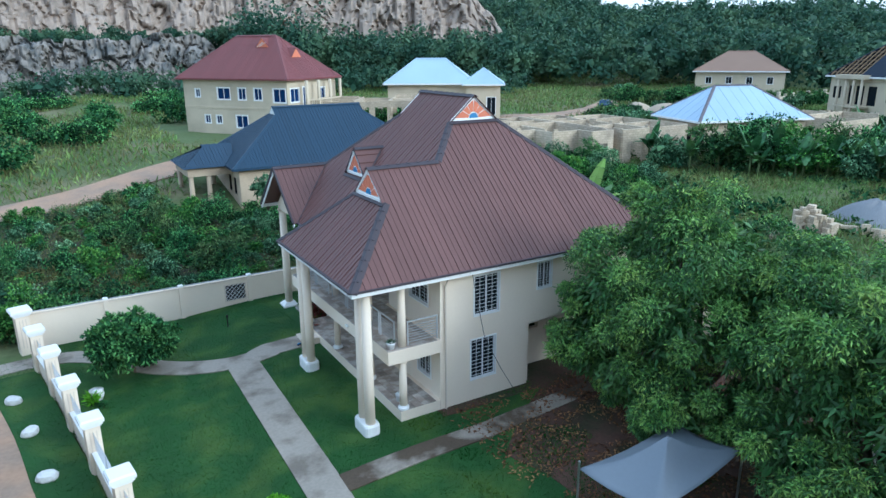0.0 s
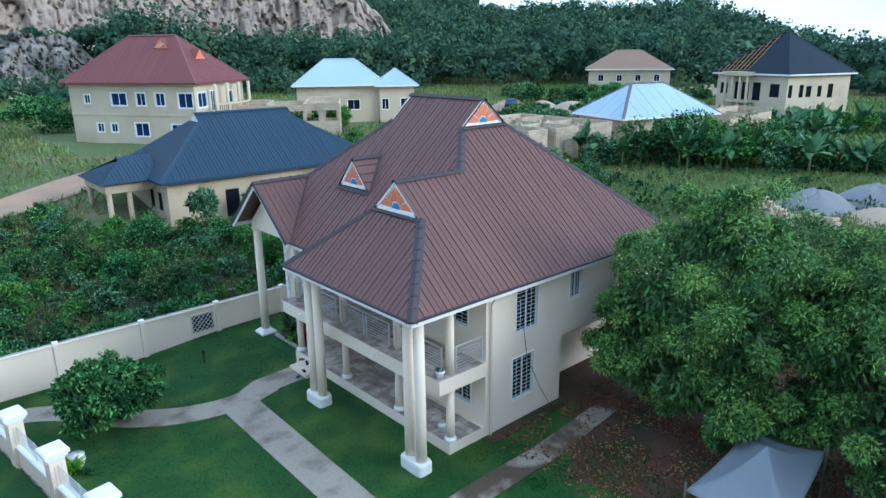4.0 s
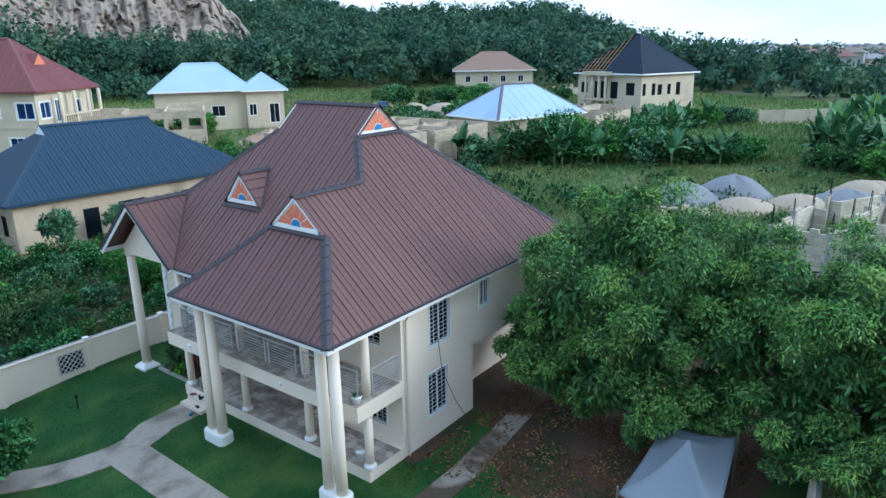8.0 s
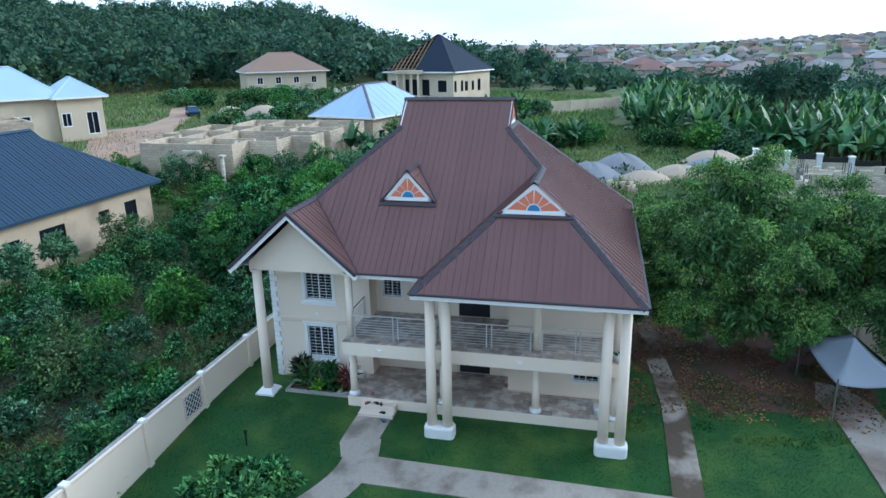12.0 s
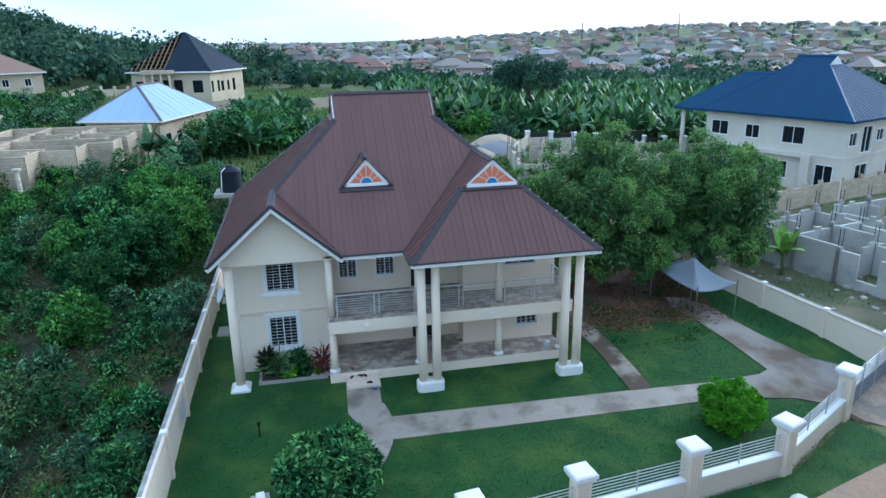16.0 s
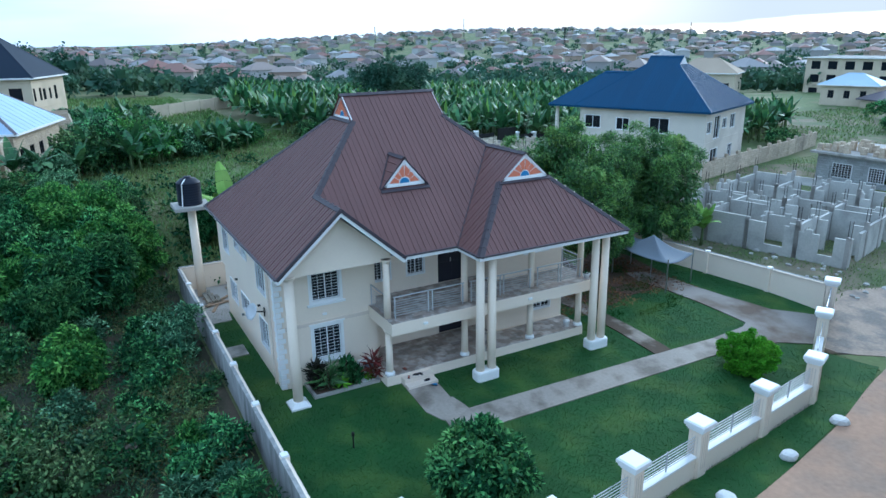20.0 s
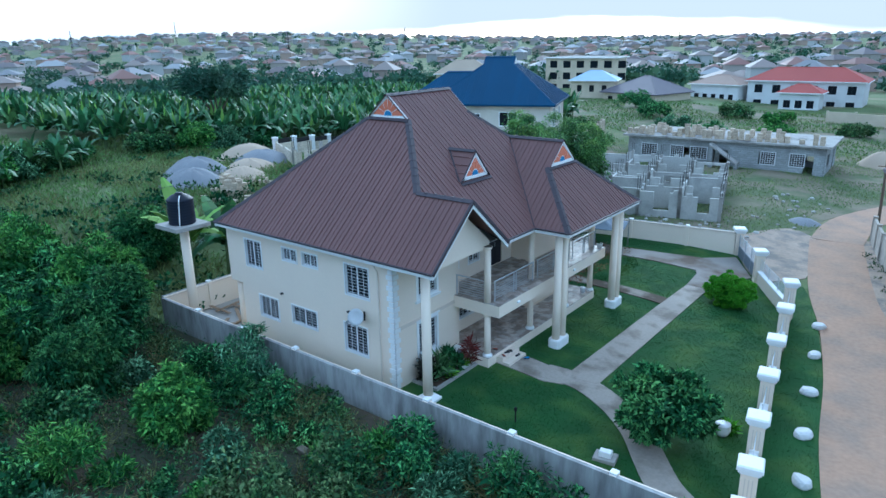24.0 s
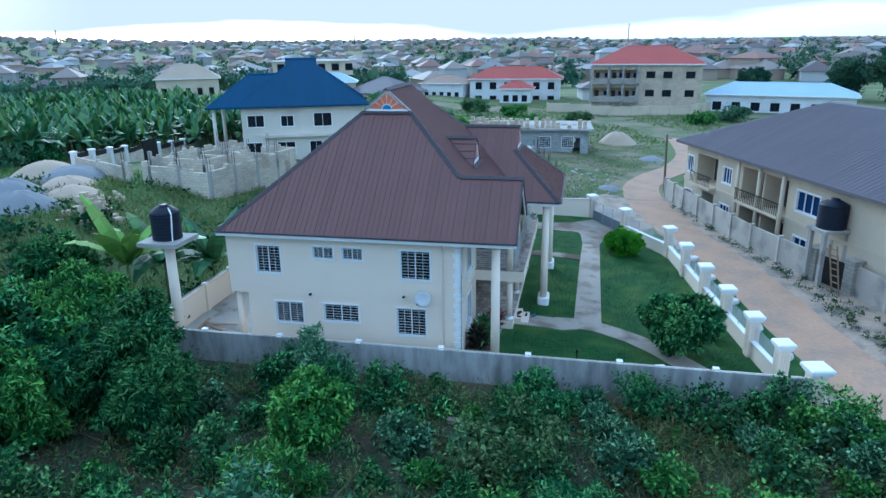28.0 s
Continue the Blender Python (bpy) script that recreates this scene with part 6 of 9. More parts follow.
shell("block_shell", "one-storey grey block house with concrete deck and block stacks", (27.2, -23.0, 0.2), 182, room_grid([0, 4.2, 8.4, 12.8, 17.4, 20.6], [0, 4.0, 8.0], 0.2, 13), 3.0, BLOCK_GREY, 13, rough=0.0)
deck = thing("concrete_deck", "flat concrete roof deck loaded with stacked blocks", "roof deck", (27.2, -23.0, 3.2), 182)
Geo().box(-0.6, 21.2, -0.6, 8.6, 0.0, 0.2).put("slab", CONCRETE, deck)
rnd = random.Random(4)
for k in range(64):
    x = (k % 32) * 0.65 + rnd.uniform(-0.1, 0.1) if k < 50 else rnd.uniform(0, 20)
    y = rnd.uniform(0.0, 0.5) + (2.2 if k >= 32 else 0.0)
    if rnd.random() < 0.12:
        continue
    for j in range(rnd.choice((2, 3, 3, 4, 4, 5))):
        for i in range(2):
            a, b = x + rnd.uniform(-0.04, 0.04), y + 0.25 * i + rnd.uniform(-0.02, 0.02)
            Geo().box(a - 0.23, a + 0.23, b - 0.11, b + 0.11, 0.2 + 0.23 * j, 0.42 + 0.23 * j).put("block", BLOCK_TAN, deck)
for x0, x1 in ((1.6, 3.4), (5.0, 6.4), (7.2, 9.0), (14.6, 16.0), (17.4, 18.8)):
    gr = thing("window_grille", "white ornamental window grille over a black plate", "grille", (27.2, -23.0, 0.2), 182, "deck house grilles")
    # black plate on the wall face, painted dark as an unlit window hole
    Geo().box(x0, x1, -0.115, -0.095, 0.9, 2.2).put("opening", VOID, gr)
    Geo().sheet([x0 - 0.06, x0 + 0.02, x1 - 0.02, x1 + 0.06], [0.84, 0.92, 2.18, 2.26], lambda u, z: x0 + 0.02 < u < x1 - 0.02 and 0.92 < z < 2.18, -0.14, 0.04, "y").put("frame", WHITE_WALL, gr)
    for k in range(1, 6):
        Geo().bar((x0 + (x1 - x0) * k / 6, -0.13, 0.9), (x0 + (x1 - x0) * k / 6, -0.13, 2.2), 0.035).put("bar", WHITE_WALL, gr)
        Geo().bar((x0, -0.135, 0.9 + 0.22 * k), (x1, -0.135, 0.9 + 0.22 * k), 0.03).put("bar", WHITE_WALL, gr)
stair = thing("porch_stair", "sloping bare concrete stair slab before the block house", "stair", (27.2, -23.0, 0.2), 182)
Geo().add([(9.6, -1.8, 2.9), (9.6, -0.6, 2.9), (12.6, -0.6, 1.0), (12.6, -1.8, 1.0), (9.6, -1.8, 2.7), (9.6, -0.6, 2.7), (12.6, -0.6, 0.8), (12.6, -1.8, 0.8)], [(0, 3, 2, 1), (4, 5, 6, 7), (0, 1, 5, 4), (1, 2, 6, 5), (2, 3, 7, 6), (3, 0, 4, 7)]).put("flight", CONCRETE, stair)
Geo().box(12.3, 12.6, -1.7, -0.7, -0.6, 0.95).put("pier", BLOCK_GREY, stair)
Geo().box(9.6, 10.0, -1.7, -0.6, -0.6, 2.7).put("pier", BLOCK_GREY, stair)
shell("block_shell", "broken stub walls of an unfinished house in the scrub", (80.0, 52.6, 3.3), -9, [(0, 0, 5, 0), (5, 0, 5, 3.4), (5, 3.4, 12.5, 3.4), (0, 0, 0, 4), (8.5, 0, 12.5, 0), (8.5, 0, 8.5, 3.4)], 2.3, BLOCK_TAN, 23, rough=1.0, chance=0.7, notched=True)
shell("block_shell", "unroofed row of block rooms beside the zinc bungalow", (70.2, 41.0, 3.3), 1, [(0, 0, 10.8, 0), (10.8, 0, 10.8, 4), (0, 4, 10.8, 4), (3.6, 0, 3.6, 4), (7.4, 0, 7.4, 4)], 3.3, BLOCK_TAN, 21, gap=1.8, rough=0.7)


# ---- neighbouring boundary walls ----
def plain_wall(name, label, pts, top, mat, post_gap=3.0, cap_mat=None, post_mat=None, over=0.15, thick=0.18, post_w=0.3):
    t = thing(name, label, "wall")
    for a, b in zip(pts, pts[1:]):
        a, b = Vector((*a, 0)), Vector((*b, 0))
        L = (b - a).length
        n = max(1, round(L / post_gap))
        for k in range(n):
            p, q = a.lerp(b, k / n), a.lerp(b, (k + 1) / n)
            zp, zq = ground(p.x, p.y), ground(q.x, q.y)
            z = (zp + zq) / 2
            Geo().bar(p + Vector((0, 0, z + top / 2 - 0.3)), q + Vector((0, 0, z + top / 2 - 0.3)), thick, top + 0.6).put("panel", mat, t)
            Geo().bar(p + Vector((0, 0, zp - 0.5)), p + Vector((0, 0, zp + top + over)), post_w).put("post", post_mat or mat, t)
            if cap_mat:
                Geo().box(p.x - 0.26, p.x + 0.26, p.y - 0.26, p.y + 0.26, zp + top + over, zp + top + over + 0.14).put("post_cap", cap_mat, t)
    return t


plain_wall("block_wall", "grey-beige block wall with pillars along the dirt road", [(-0.4, -1.6), (-1.4, 3.0), (-4.4, 14.2), (-6.6, 19.8)], 1.75, TAN_GREY, 3.0)
plain_wall("block_wall", "grey-beige block wall beside a small black gate", [(-8.2, 22.4), (-10.5, 30.0), (-13.0, 42.0)], 1.75, TAN_GREY, 3.0)
plain_wall("block_wall", "long beige block wall below the blue-roofed house", [(29.4, -2.0), (31.4, -9.5), (33.4, -19.0), (35.4, -30.0), (37.6, -38.5)], 1.7, BLOCK_TAN, 2.2, over=0.3)
plain_wall("fence_wall", "low wall with white-capped pillars by the banana field", [(53.3, 8.4), (53.5, 5.7), (53.6, 3.0), (53.9, 0.3), (53.8, -2.4)], 1.15, BLOCK_CREAM, 2.7, WHITE, WHITE_WALL, 0.55, post_w=0.42)
plain_wall("fence_wall", "low wall with white-capped pillars beside the black gate", [(53.9, -5.4), (54.0, -8.0), (54.1, -10.6), (54.2, -13.4)], 1.15, BLOCK_CREAM, 2.7, WHITE, WHITE_WALL, 0.55, post_w=0.42)
plain_wall("block_wall", "low pale block wall running to the half-built house", [(53.2, 8.4), (44.7, 13.0)], 1.3, BLOCK_CREAM, 4.0)
for y0, y1 in ((8.4, 5.7), (5.7, 3.0), (3.0, 0.3), (0.3, -2.4), (-5.4, -8.0), (-8.0, -10.6), (-10.6, -13.4)):
    z = ground(53.7, (y0 + y1) / 2)
    tagged(Geo().bar((53.7, y0 - 0.3, z + 1.35), (53.8, y1 + 0.3, z + 1.35), 0.05, 0.5).put("fence_infill", DARK_BAR), "black metal infill above the low wall", "fence", "fence infills")
plain_wall("block_wall", "tan compound wall round the apartment shell", [(14.0, -70.0), (2.0, -69.0), (-12.0, -72.0), (-22.0, -88.0)], 1.8, BEIGE_WALL, 4.0)
plain_wall("block_wall", "tan boundary wall at the edge of the banana field", [(100.0, 30.0), (112.0, 16.0), (118.0, 8.0)], 2.0, BEIGE_WALL, 4.0)
plain_wall("block_wall", "pale unfinished wall below the hill", [(104.0, 68.5), (112.0, 70.0), (122.0, 70.0), (128.0, 62.0), (134.0, 56.0)], 1.5, BLOCK_CREAM, 2.6, over=0.6, post_w=0.45)
g2 = thing("metal_gate", "solid black metal gate between white pillars", "gate", (53.85, -3.9, ground(53.85, -3.9)), 90)
Geo().box(-1.25, 1.25, -0.04, 0.04, 0.1, 2.3).put("leaf", DARK_BAR, g2)
g3 = thing("metal_gate", "small black metal gate in the block wall", "gate", (-7.4, 21.1, 0.0), 118)
Geo().box(-1.0, 1.0, -0.04, 0.04, 0.05, 1.7).put("leaf", DARK_BAR, g3)
for dx in (-1.35, 1.35):
    Geo().box(dx - 0.32, dx + 0.32, -0.32, 0.32, -0.3, 1.95).box(dx - 0.4, dx + 0.4, -0.4, 0.4, 1.95, 2.1).put("gate_pillar", BLOCK, g3)

# ---- plants ----
def quads(name, corners, mat, parent=None, label=""):
    """One mesh from an array of quads, shape (n, 4, 3)."""
    n = len(corners)
    me = bpy.data.meshes.new(name)
    me.vertices.add(4 * n)
    me.vertices.foreach_set("co", np.ascontiguousarray(corners, dtype=np.float32).ravel())
    me.loops.add(4 * n)
    me.loops.foreach_set("vertex_index", np.arange(4 * n, dtype=np.int32))
    me.polygons.add(n)
    me.polygons.foreach_set("loop_start", np.arange(0, 4 * n, 4, dtype=np.int32))
    me.update(calc_edges=True)
    me.materials.append(mat)
    ob = new(name, me)
    if parent is not None:
        ob.parent = parent
    if label:
        tagged(ob, label)
    return ob


def unit(v):
    return v / np.maximum(np.linalg.norm(v, axis=-1, keepdims=True), 1e-6)


def leaves(rs, centres, length, width, outward, droop=0.35, up=0.5, face=0.0):
    """Leaf quads at centres; outward: the way each one points; face: how far the blades lie along the skin of the crown."""
    n = len(centres)
    d = unit(outward * (1 - 0.8 * face) + rs.normal(0, 0.45 + 0.4 * face, (n, 3)) + np.array([0, 0, -droop]))
    nrm = unit(np.cross(d, rs.normal(0, 1, (n, 3))) * (1 - 0.5 * face) + outward * face * (1.1 if face < 0.7 else 2.4) + np.array([0, 0, up]))
    s = unit(np.cross(d, nrm))
    ln = length * rs.uniform(0.7, 1.25, (n, 1))
    wd = width * rs.uniform(0.7, 1.2, (n, 1))
    base, tip = centres, centres + d * ln
    mid = centres + d * ln * 0.45 + unit(np.cross(s, d)) * ln * 0.10
    return np.stack([base, mid + s * wd / 2, tip, mid - s * wd / 2], axis=1)


def crown_points(rs, lobes, count, puff=80, tight=1.0, inner=2.2):
    """Leaves of a crown: each lobe (x, y, z, rx, ry, rz) carries tufts over its skin, and the leaves sit on the tufts.
    Gives places, outward ways, sizes, and which outer leaves take the paler lit-tuft colour."""
    pts, out, size_of, young = [], [], [], []
    for x, y, z, rx, ry, rz in lobes:
        m = int(min(40, max(4, count / puff)))
        v = unit(rs.normal(0, 1, (m, 3)) + np.array([0, 0, 0.25]))
        size = np.array([rx, ry, rz])
        c = np.array([x, y, z]) + v * rs.uniform(0.62 + 0.16 * (1 - tight) * 2, 1.04, (m, 1)) * size
        pr = (rx + ry + rz) / 3 * math.sqrt(2.3 / m) * tight * rs.uniform(0.65, 1.3, (m, 1))
        k = max(3, int(count / m))
        q = unit(rs.normal(0, 1, (m * k, 3)) + np.repeat(v, k, axis=0) * 0.8 + np.array([0, 0, 0.55]))
        far = rs.uniform(0.40, 1.10, (m * k, 1))
        lit_tip = np.repeat(rs.uniform(0.15, 1.0, m), k)
        pts.append(np.repeat(c, k, axis=0) + q * np.repeat(pr, k, axis=0) * far * np.array([1, 1, 0.8]))
        out.append(q)
        size_of.append(np.ones((m * k, 1)))
        # outer leaves picked at random to carry the lit-tuft colour
        young.append((far[:, 0] > 0.72) & (rs.uniform(0, 1, m * k) < lit_tip))
        # larger dark leaves inside the crown, added to block light coming through
        f = max(3, int(count * (0.05 if tight == 1 else 0.10)))
        w = unit(rs.normal(0, 1, (f, 3)))
        pts.append(np.array([x, y, z]) + w * rs.uniform(0.15, 0.66, (f, 1)) * size)
        out.append(w)
        size_of.append(np.full((f, 1), inner))
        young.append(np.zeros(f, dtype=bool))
    return np.concatenate(pts), np.concatenate(out), np.concatenate(size_of), np.concatenate(young)


def trunk(owner, x, y, z0, tips, r0, limbs=True):
    """A tapered stem; limbs: forks from it to the middle of each lobe, else it runs up into the crown."""
    fork = Vector((x, y, z0 + (min(t[2] for t in tips) - z0) * (0.4 if limbs else 0.9)))
    stem = Geo().tube([((x, y, z0 - 0.4), r0 * 1.25), ((x + 0.05, y, z0 + 0.2), r0), (tuple(fork), r0 * 0.8)], 9 if limbs else 6).put("trunk", BARK, owner, smooth=True)
    if limbs:
        for t in tips:
            t = Vector(t)
            m = fork.lerp(t, 0.5) + Vector((0, 0, 0.1))
            Geo().tube([(tuple(fork - Vector((0, 0, 0.1))), r0 * 0.6), (tuple(m), r0 * 0.38), (tuple(t), r0 * 0.12)], 7).put("limb", BARK, stem, smooth=True)
    return stem


def tree(name, label, category, at, lobes, mat, r0, seed, count=2000, puff=80, leaf=(0.22, 0.07), droop=0.4, group="", up=0.5, face=0.45, tight=1.0, limbs=True):
    """A tree or bush at (x, y) on the ground; lobes relative to its foot."""
    x, y = at
    z = ground(x, y)
    t = thing(name, label, category, (x, y, z), 0, group)
    rs = np.random.RandomState(seed)
    trunk(t, 0, 0, 0, [(a, b, c) for a, b, c, *_ in lobes], r0, limbs)
    p, o, f, lit_tip = crown_points(rs, lobes, count, puff, tight)
    keep = p[:, 2] > 0.05
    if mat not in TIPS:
        lit_tip = np.zeros(len(p), dtype=bool)
    # dark base and pale outer mesh: shaded gaps and lit tufts put into colour
    old, lit_leaf = keep & ~lit_tip, keep & lit_tip
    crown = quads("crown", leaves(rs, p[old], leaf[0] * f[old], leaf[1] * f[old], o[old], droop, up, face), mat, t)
    if lit_leaf.any():
        quads("young_leaves", leaves(rs, p[lit_leaf], *leaf, o[lit_leaf], droop, up, face), TIPS[mat], crown, "lighter outer leaves, pale shoots with lit-tuft brightness in their colour")
    return t


def blob(rs, r, h, n, low=0.3):
    """Lobes of a bushy crown of radius r and height h."""
    out = [(0, 0, h * 0.55, r * 0.75, r * 0.75, h * 0.45)]
    for k in range(n):
        a = 2 * math.pi * k / n + rs.uniform(-0.4, 0.4)
        q = r * rs.uniform(0.45, 0.65)
        out.append((q * math.cos(a), q * math.sin(a), h * rs.uniform(low, 0.7), r * rs.uniform(0.35, 0.55), r * rs.uniform(0.35, 0.55), h * rs.uniform(0.22, 0.36)))
    return out


rsm = np.random.RandomState(7)
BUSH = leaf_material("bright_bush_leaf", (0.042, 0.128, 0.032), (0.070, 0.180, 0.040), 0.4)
# Paler partner of the bush leaf, painted as its lit tufts.
TIPS[BUSH] = leaf_material("lit_bush_leaf", (0.140, 0.320, 0.065), (0.195, 0.375, 0.075), 0.35)
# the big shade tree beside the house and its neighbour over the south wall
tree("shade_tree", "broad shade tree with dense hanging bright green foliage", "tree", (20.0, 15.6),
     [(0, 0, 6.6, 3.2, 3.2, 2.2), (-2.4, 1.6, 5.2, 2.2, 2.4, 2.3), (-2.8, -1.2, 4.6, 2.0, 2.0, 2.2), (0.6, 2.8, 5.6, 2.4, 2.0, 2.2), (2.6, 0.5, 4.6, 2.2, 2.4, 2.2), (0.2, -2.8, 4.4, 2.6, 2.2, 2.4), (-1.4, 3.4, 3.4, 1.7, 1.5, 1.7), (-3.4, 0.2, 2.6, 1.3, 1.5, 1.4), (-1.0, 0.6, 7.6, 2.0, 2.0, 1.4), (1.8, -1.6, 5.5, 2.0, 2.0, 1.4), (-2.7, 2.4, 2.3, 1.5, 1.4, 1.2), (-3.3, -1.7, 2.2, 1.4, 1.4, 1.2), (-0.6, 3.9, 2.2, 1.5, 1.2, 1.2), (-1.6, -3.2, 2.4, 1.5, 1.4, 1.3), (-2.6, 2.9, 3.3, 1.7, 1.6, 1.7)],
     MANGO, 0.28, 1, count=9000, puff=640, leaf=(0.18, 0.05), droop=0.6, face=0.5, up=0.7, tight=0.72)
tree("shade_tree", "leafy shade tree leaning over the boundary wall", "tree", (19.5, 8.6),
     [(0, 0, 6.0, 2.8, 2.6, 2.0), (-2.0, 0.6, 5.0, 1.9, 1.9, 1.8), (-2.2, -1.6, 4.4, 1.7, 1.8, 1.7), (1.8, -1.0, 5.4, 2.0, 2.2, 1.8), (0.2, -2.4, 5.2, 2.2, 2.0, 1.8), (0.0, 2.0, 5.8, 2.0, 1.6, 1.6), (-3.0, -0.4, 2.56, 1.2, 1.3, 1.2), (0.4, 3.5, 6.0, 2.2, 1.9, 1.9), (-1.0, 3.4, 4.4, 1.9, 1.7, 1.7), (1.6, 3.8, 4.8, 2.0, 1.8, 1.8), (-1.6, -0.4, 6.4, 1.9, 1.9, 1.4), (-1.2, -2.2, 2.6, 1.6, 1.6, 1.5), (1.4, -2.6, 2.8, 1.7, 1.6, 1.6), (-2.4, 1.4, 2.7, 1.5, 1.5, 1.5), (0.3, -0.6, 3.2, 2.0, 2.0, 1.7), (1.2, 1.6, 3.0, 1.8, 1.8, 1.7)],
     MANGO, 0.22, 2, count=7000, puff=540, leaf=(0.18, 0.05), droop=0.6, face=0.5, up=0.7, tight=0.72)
tree("garden_bush", "round dark green leafy bush on a short stem in the lawn", "bush", (2.4, 31.9), blob(rsm, 1.75, 3.1, 8, 0.35), SHRUB, 0.07, 3, count=2100, puff=110, leaf=(0.23, 0.10), droop=0.3, tight=0.85)
tree("hedge_ball", "clipped lime-green ball hedge by the driveway", "hedge", (4.3, 16.7), [(0, 0, 0.82, 1.2, 1.2, 0.88), (0.1, 0.06, 0.8, 1.14, 1.16, 0.84), (-0.1, -0.08, 0.8, 1.16, 1.12, 0.84)], LIME, 0.05, 4, count=11000, puff=90, leaf=(0.085, 0.05), droop=-0.3, tight=0.72)
tree("round_bush", "round bright green bush in the overgrown lot", "bush", (16.35, 43.0), blob(rsm, 1.35, 2.7, 7, 0.35), BUSH, 0.06, 5, count=1700, puff=70, leaf=(0.24, 0.10), droop=0.3)
for k, (x, y, r, h) in enumerate(((28.6, 40.6, 2.4, 4.6), (32.5, 41.6, 2.6, 4.6), (26.6, 43.6, 2.2, 4.0), (30.6, 45.0, 2.4, 4.2), (36.5, 42.6, 2.2, 3.2), (35.0, 46.6, 1.7, 2.4), (33.6, 34.2, 1.8, 3.4))):
    tree("wild_tree", "scrubby young tree with drooping compound leaves in the wild lot", "tree", (x, y), blob(np.random.RandomState(40 + k), r, h, 7), (SHRUB, BUSH, SHRUB)[k % 3], 0.09, 20 + k, count=1500, puff=90, leaf=(0.28, 0.09), tight=0.76, droop=0.45, group="wild trees")
for k, (x, y, h) in enumerate(((14.6, 50.8, 3.8), (19.4, 52.6, 2.6))):
    tree("young_tree", "slender young tree with a thin leafy crown by the bungalow wall", "tree", (x, y), [(0, 0, h * 0.85, 0.8, 0.8, 0.5), (0.5, 0.3, h * 0.7, 0.6, 0.6, 0.4), (-0.5, 0.1, h * 0.72, 0.6, 0.6, 0.4), (0.1, -0.5, h * 0.62, 0.5, 0.5, 0.35)], SHRUB_GREY, 0.06, 90 + k, count=420, puff=36, leaf=(0.24, 0.09), tight=0.85, droop=0.35, group="young trees")
# the tall light-green trees beside the tank
for k, (x, y, r, h) in enumerate(((24.6, 41.6, 2.3, 4.8), (27.4, 40.2, 2.2, 5.2), (22.2, 43.6, 1.7, 3.2), (26.8, 45.2, 2.0, 3.6))):
    tree("wild_tree", "light green feathery young tree beside the boundary wall", "tree", (x, y), blob(np.random.RandomState(60 + k), r, h, 8), (SHRUB, BUSH)[k % 2], 0.1, 70 + k, count=2400, puff=150, leaf=(0.26, 0.075), tight=0.74, droop=0.5, group="wild trees")
# shrubs scattered over the overgrown lot north of the wall
rnd = random.Random(11)
lot = []
tries = 0
while len(lot) < 270 and tries < 9000:
    tries += 1
    x, y = rnd.uniform(-9, 44), rnd.uniform(38.2, 66)
    if (12 < x < 33 and 53 < y < 68) or (8.5 < x < 15 and 56 < y < 65) or math.hypot(x - 16.35, y - 43.0) < 2.6 or (21 < x < 29 and y < 46.5) or (x < -3 and y < 46):
        continue
    if any(math.hypot(x - a, y - b) < 1.25 for a, b in lot) or (38 < x and y > 53) or on_track(x, y, 3.4):
        continue
    lot.append((x, y))
for k, (x, y) in enumerate(lot):
    big = rnd.random() ** 1.6
    if x < 13 and y > 53:
        big *= 0.25
    r, h = 0.5 + 0.85 * big, 0.8 + 2.0 * big * rnd.uniform(0.7, 1.2)
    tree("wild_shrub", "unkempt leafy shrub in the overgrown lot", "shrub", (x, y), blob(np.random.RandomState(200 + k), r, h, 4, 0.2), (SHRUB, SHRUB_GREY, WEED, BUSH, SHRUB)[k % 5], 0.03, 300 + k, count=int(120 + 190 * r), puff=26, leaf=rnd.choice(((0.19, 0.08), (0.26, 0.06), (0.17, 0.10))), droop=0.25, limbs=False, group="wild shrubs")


def carpet(name, label, region, count, mat, leaf, seed, height=0.5, lean=0.2, patch=0.35, category="undergrowth", upright=False, exclude=None, bare=-0.22):
    """Low growth as one mesh: leaves or blades over a region (x0, x1, y0, y1)."""
    rs = np.random.RandomState(seed)
    x0, x1, y0, y1 = region
    x, y = rs.uniform(x0, x1, count), rs.uniform(y0, y1, count)
    keep = [not inside(COMPOUND, a, b) and not (exclude and exclude(a, b)) and noise.noise(Vector((a * patch, b * patch, seed))) > bare for a, b in zip(x, y)]
    x, y = x[keep], y[keep]
    z = np.array([ground(a, b) for a, b in zip(x, y)])
    tall = np.array([0.35 + 0.9 * max(0, 0.5 + noise.noise(Vector((a * 0.5, b * 0.5, seed + 3)))) for a, b in zip(x, y)])
    c = np.stack([x, y, z + (0 if upright else rs.uniform(0, 1, len(x)) * height * tall)], axis=1)
    o = rs.normal(0, 1, (len(x), 3)) * np.array([1, 1, 0.2])
    if upright:
        o = o * lean + np.array([0, 0, 1.0])
    q = leaves(rs, c, *leaf, unit(o), -0.1 if upright else 0.1, 0.1 if upright else 0.7)
    return tagged(quads(name, q, mat), label, category, kind="stuff")


def road_here(x, y):
    return any(math.hypot(x - a, y - b) < 3.0 for a, b in ROAD) or (x < 3 and any(abs(y - (p[1] + (q[1] - p[1]) * f)) < 3 and abs(x - (p[0] + (q[0] - p[0]) * f)) < 2.4 for p, q in zip(ROAD, ROAD[1:]) for f in (0.25, 0.5, 0.75)))


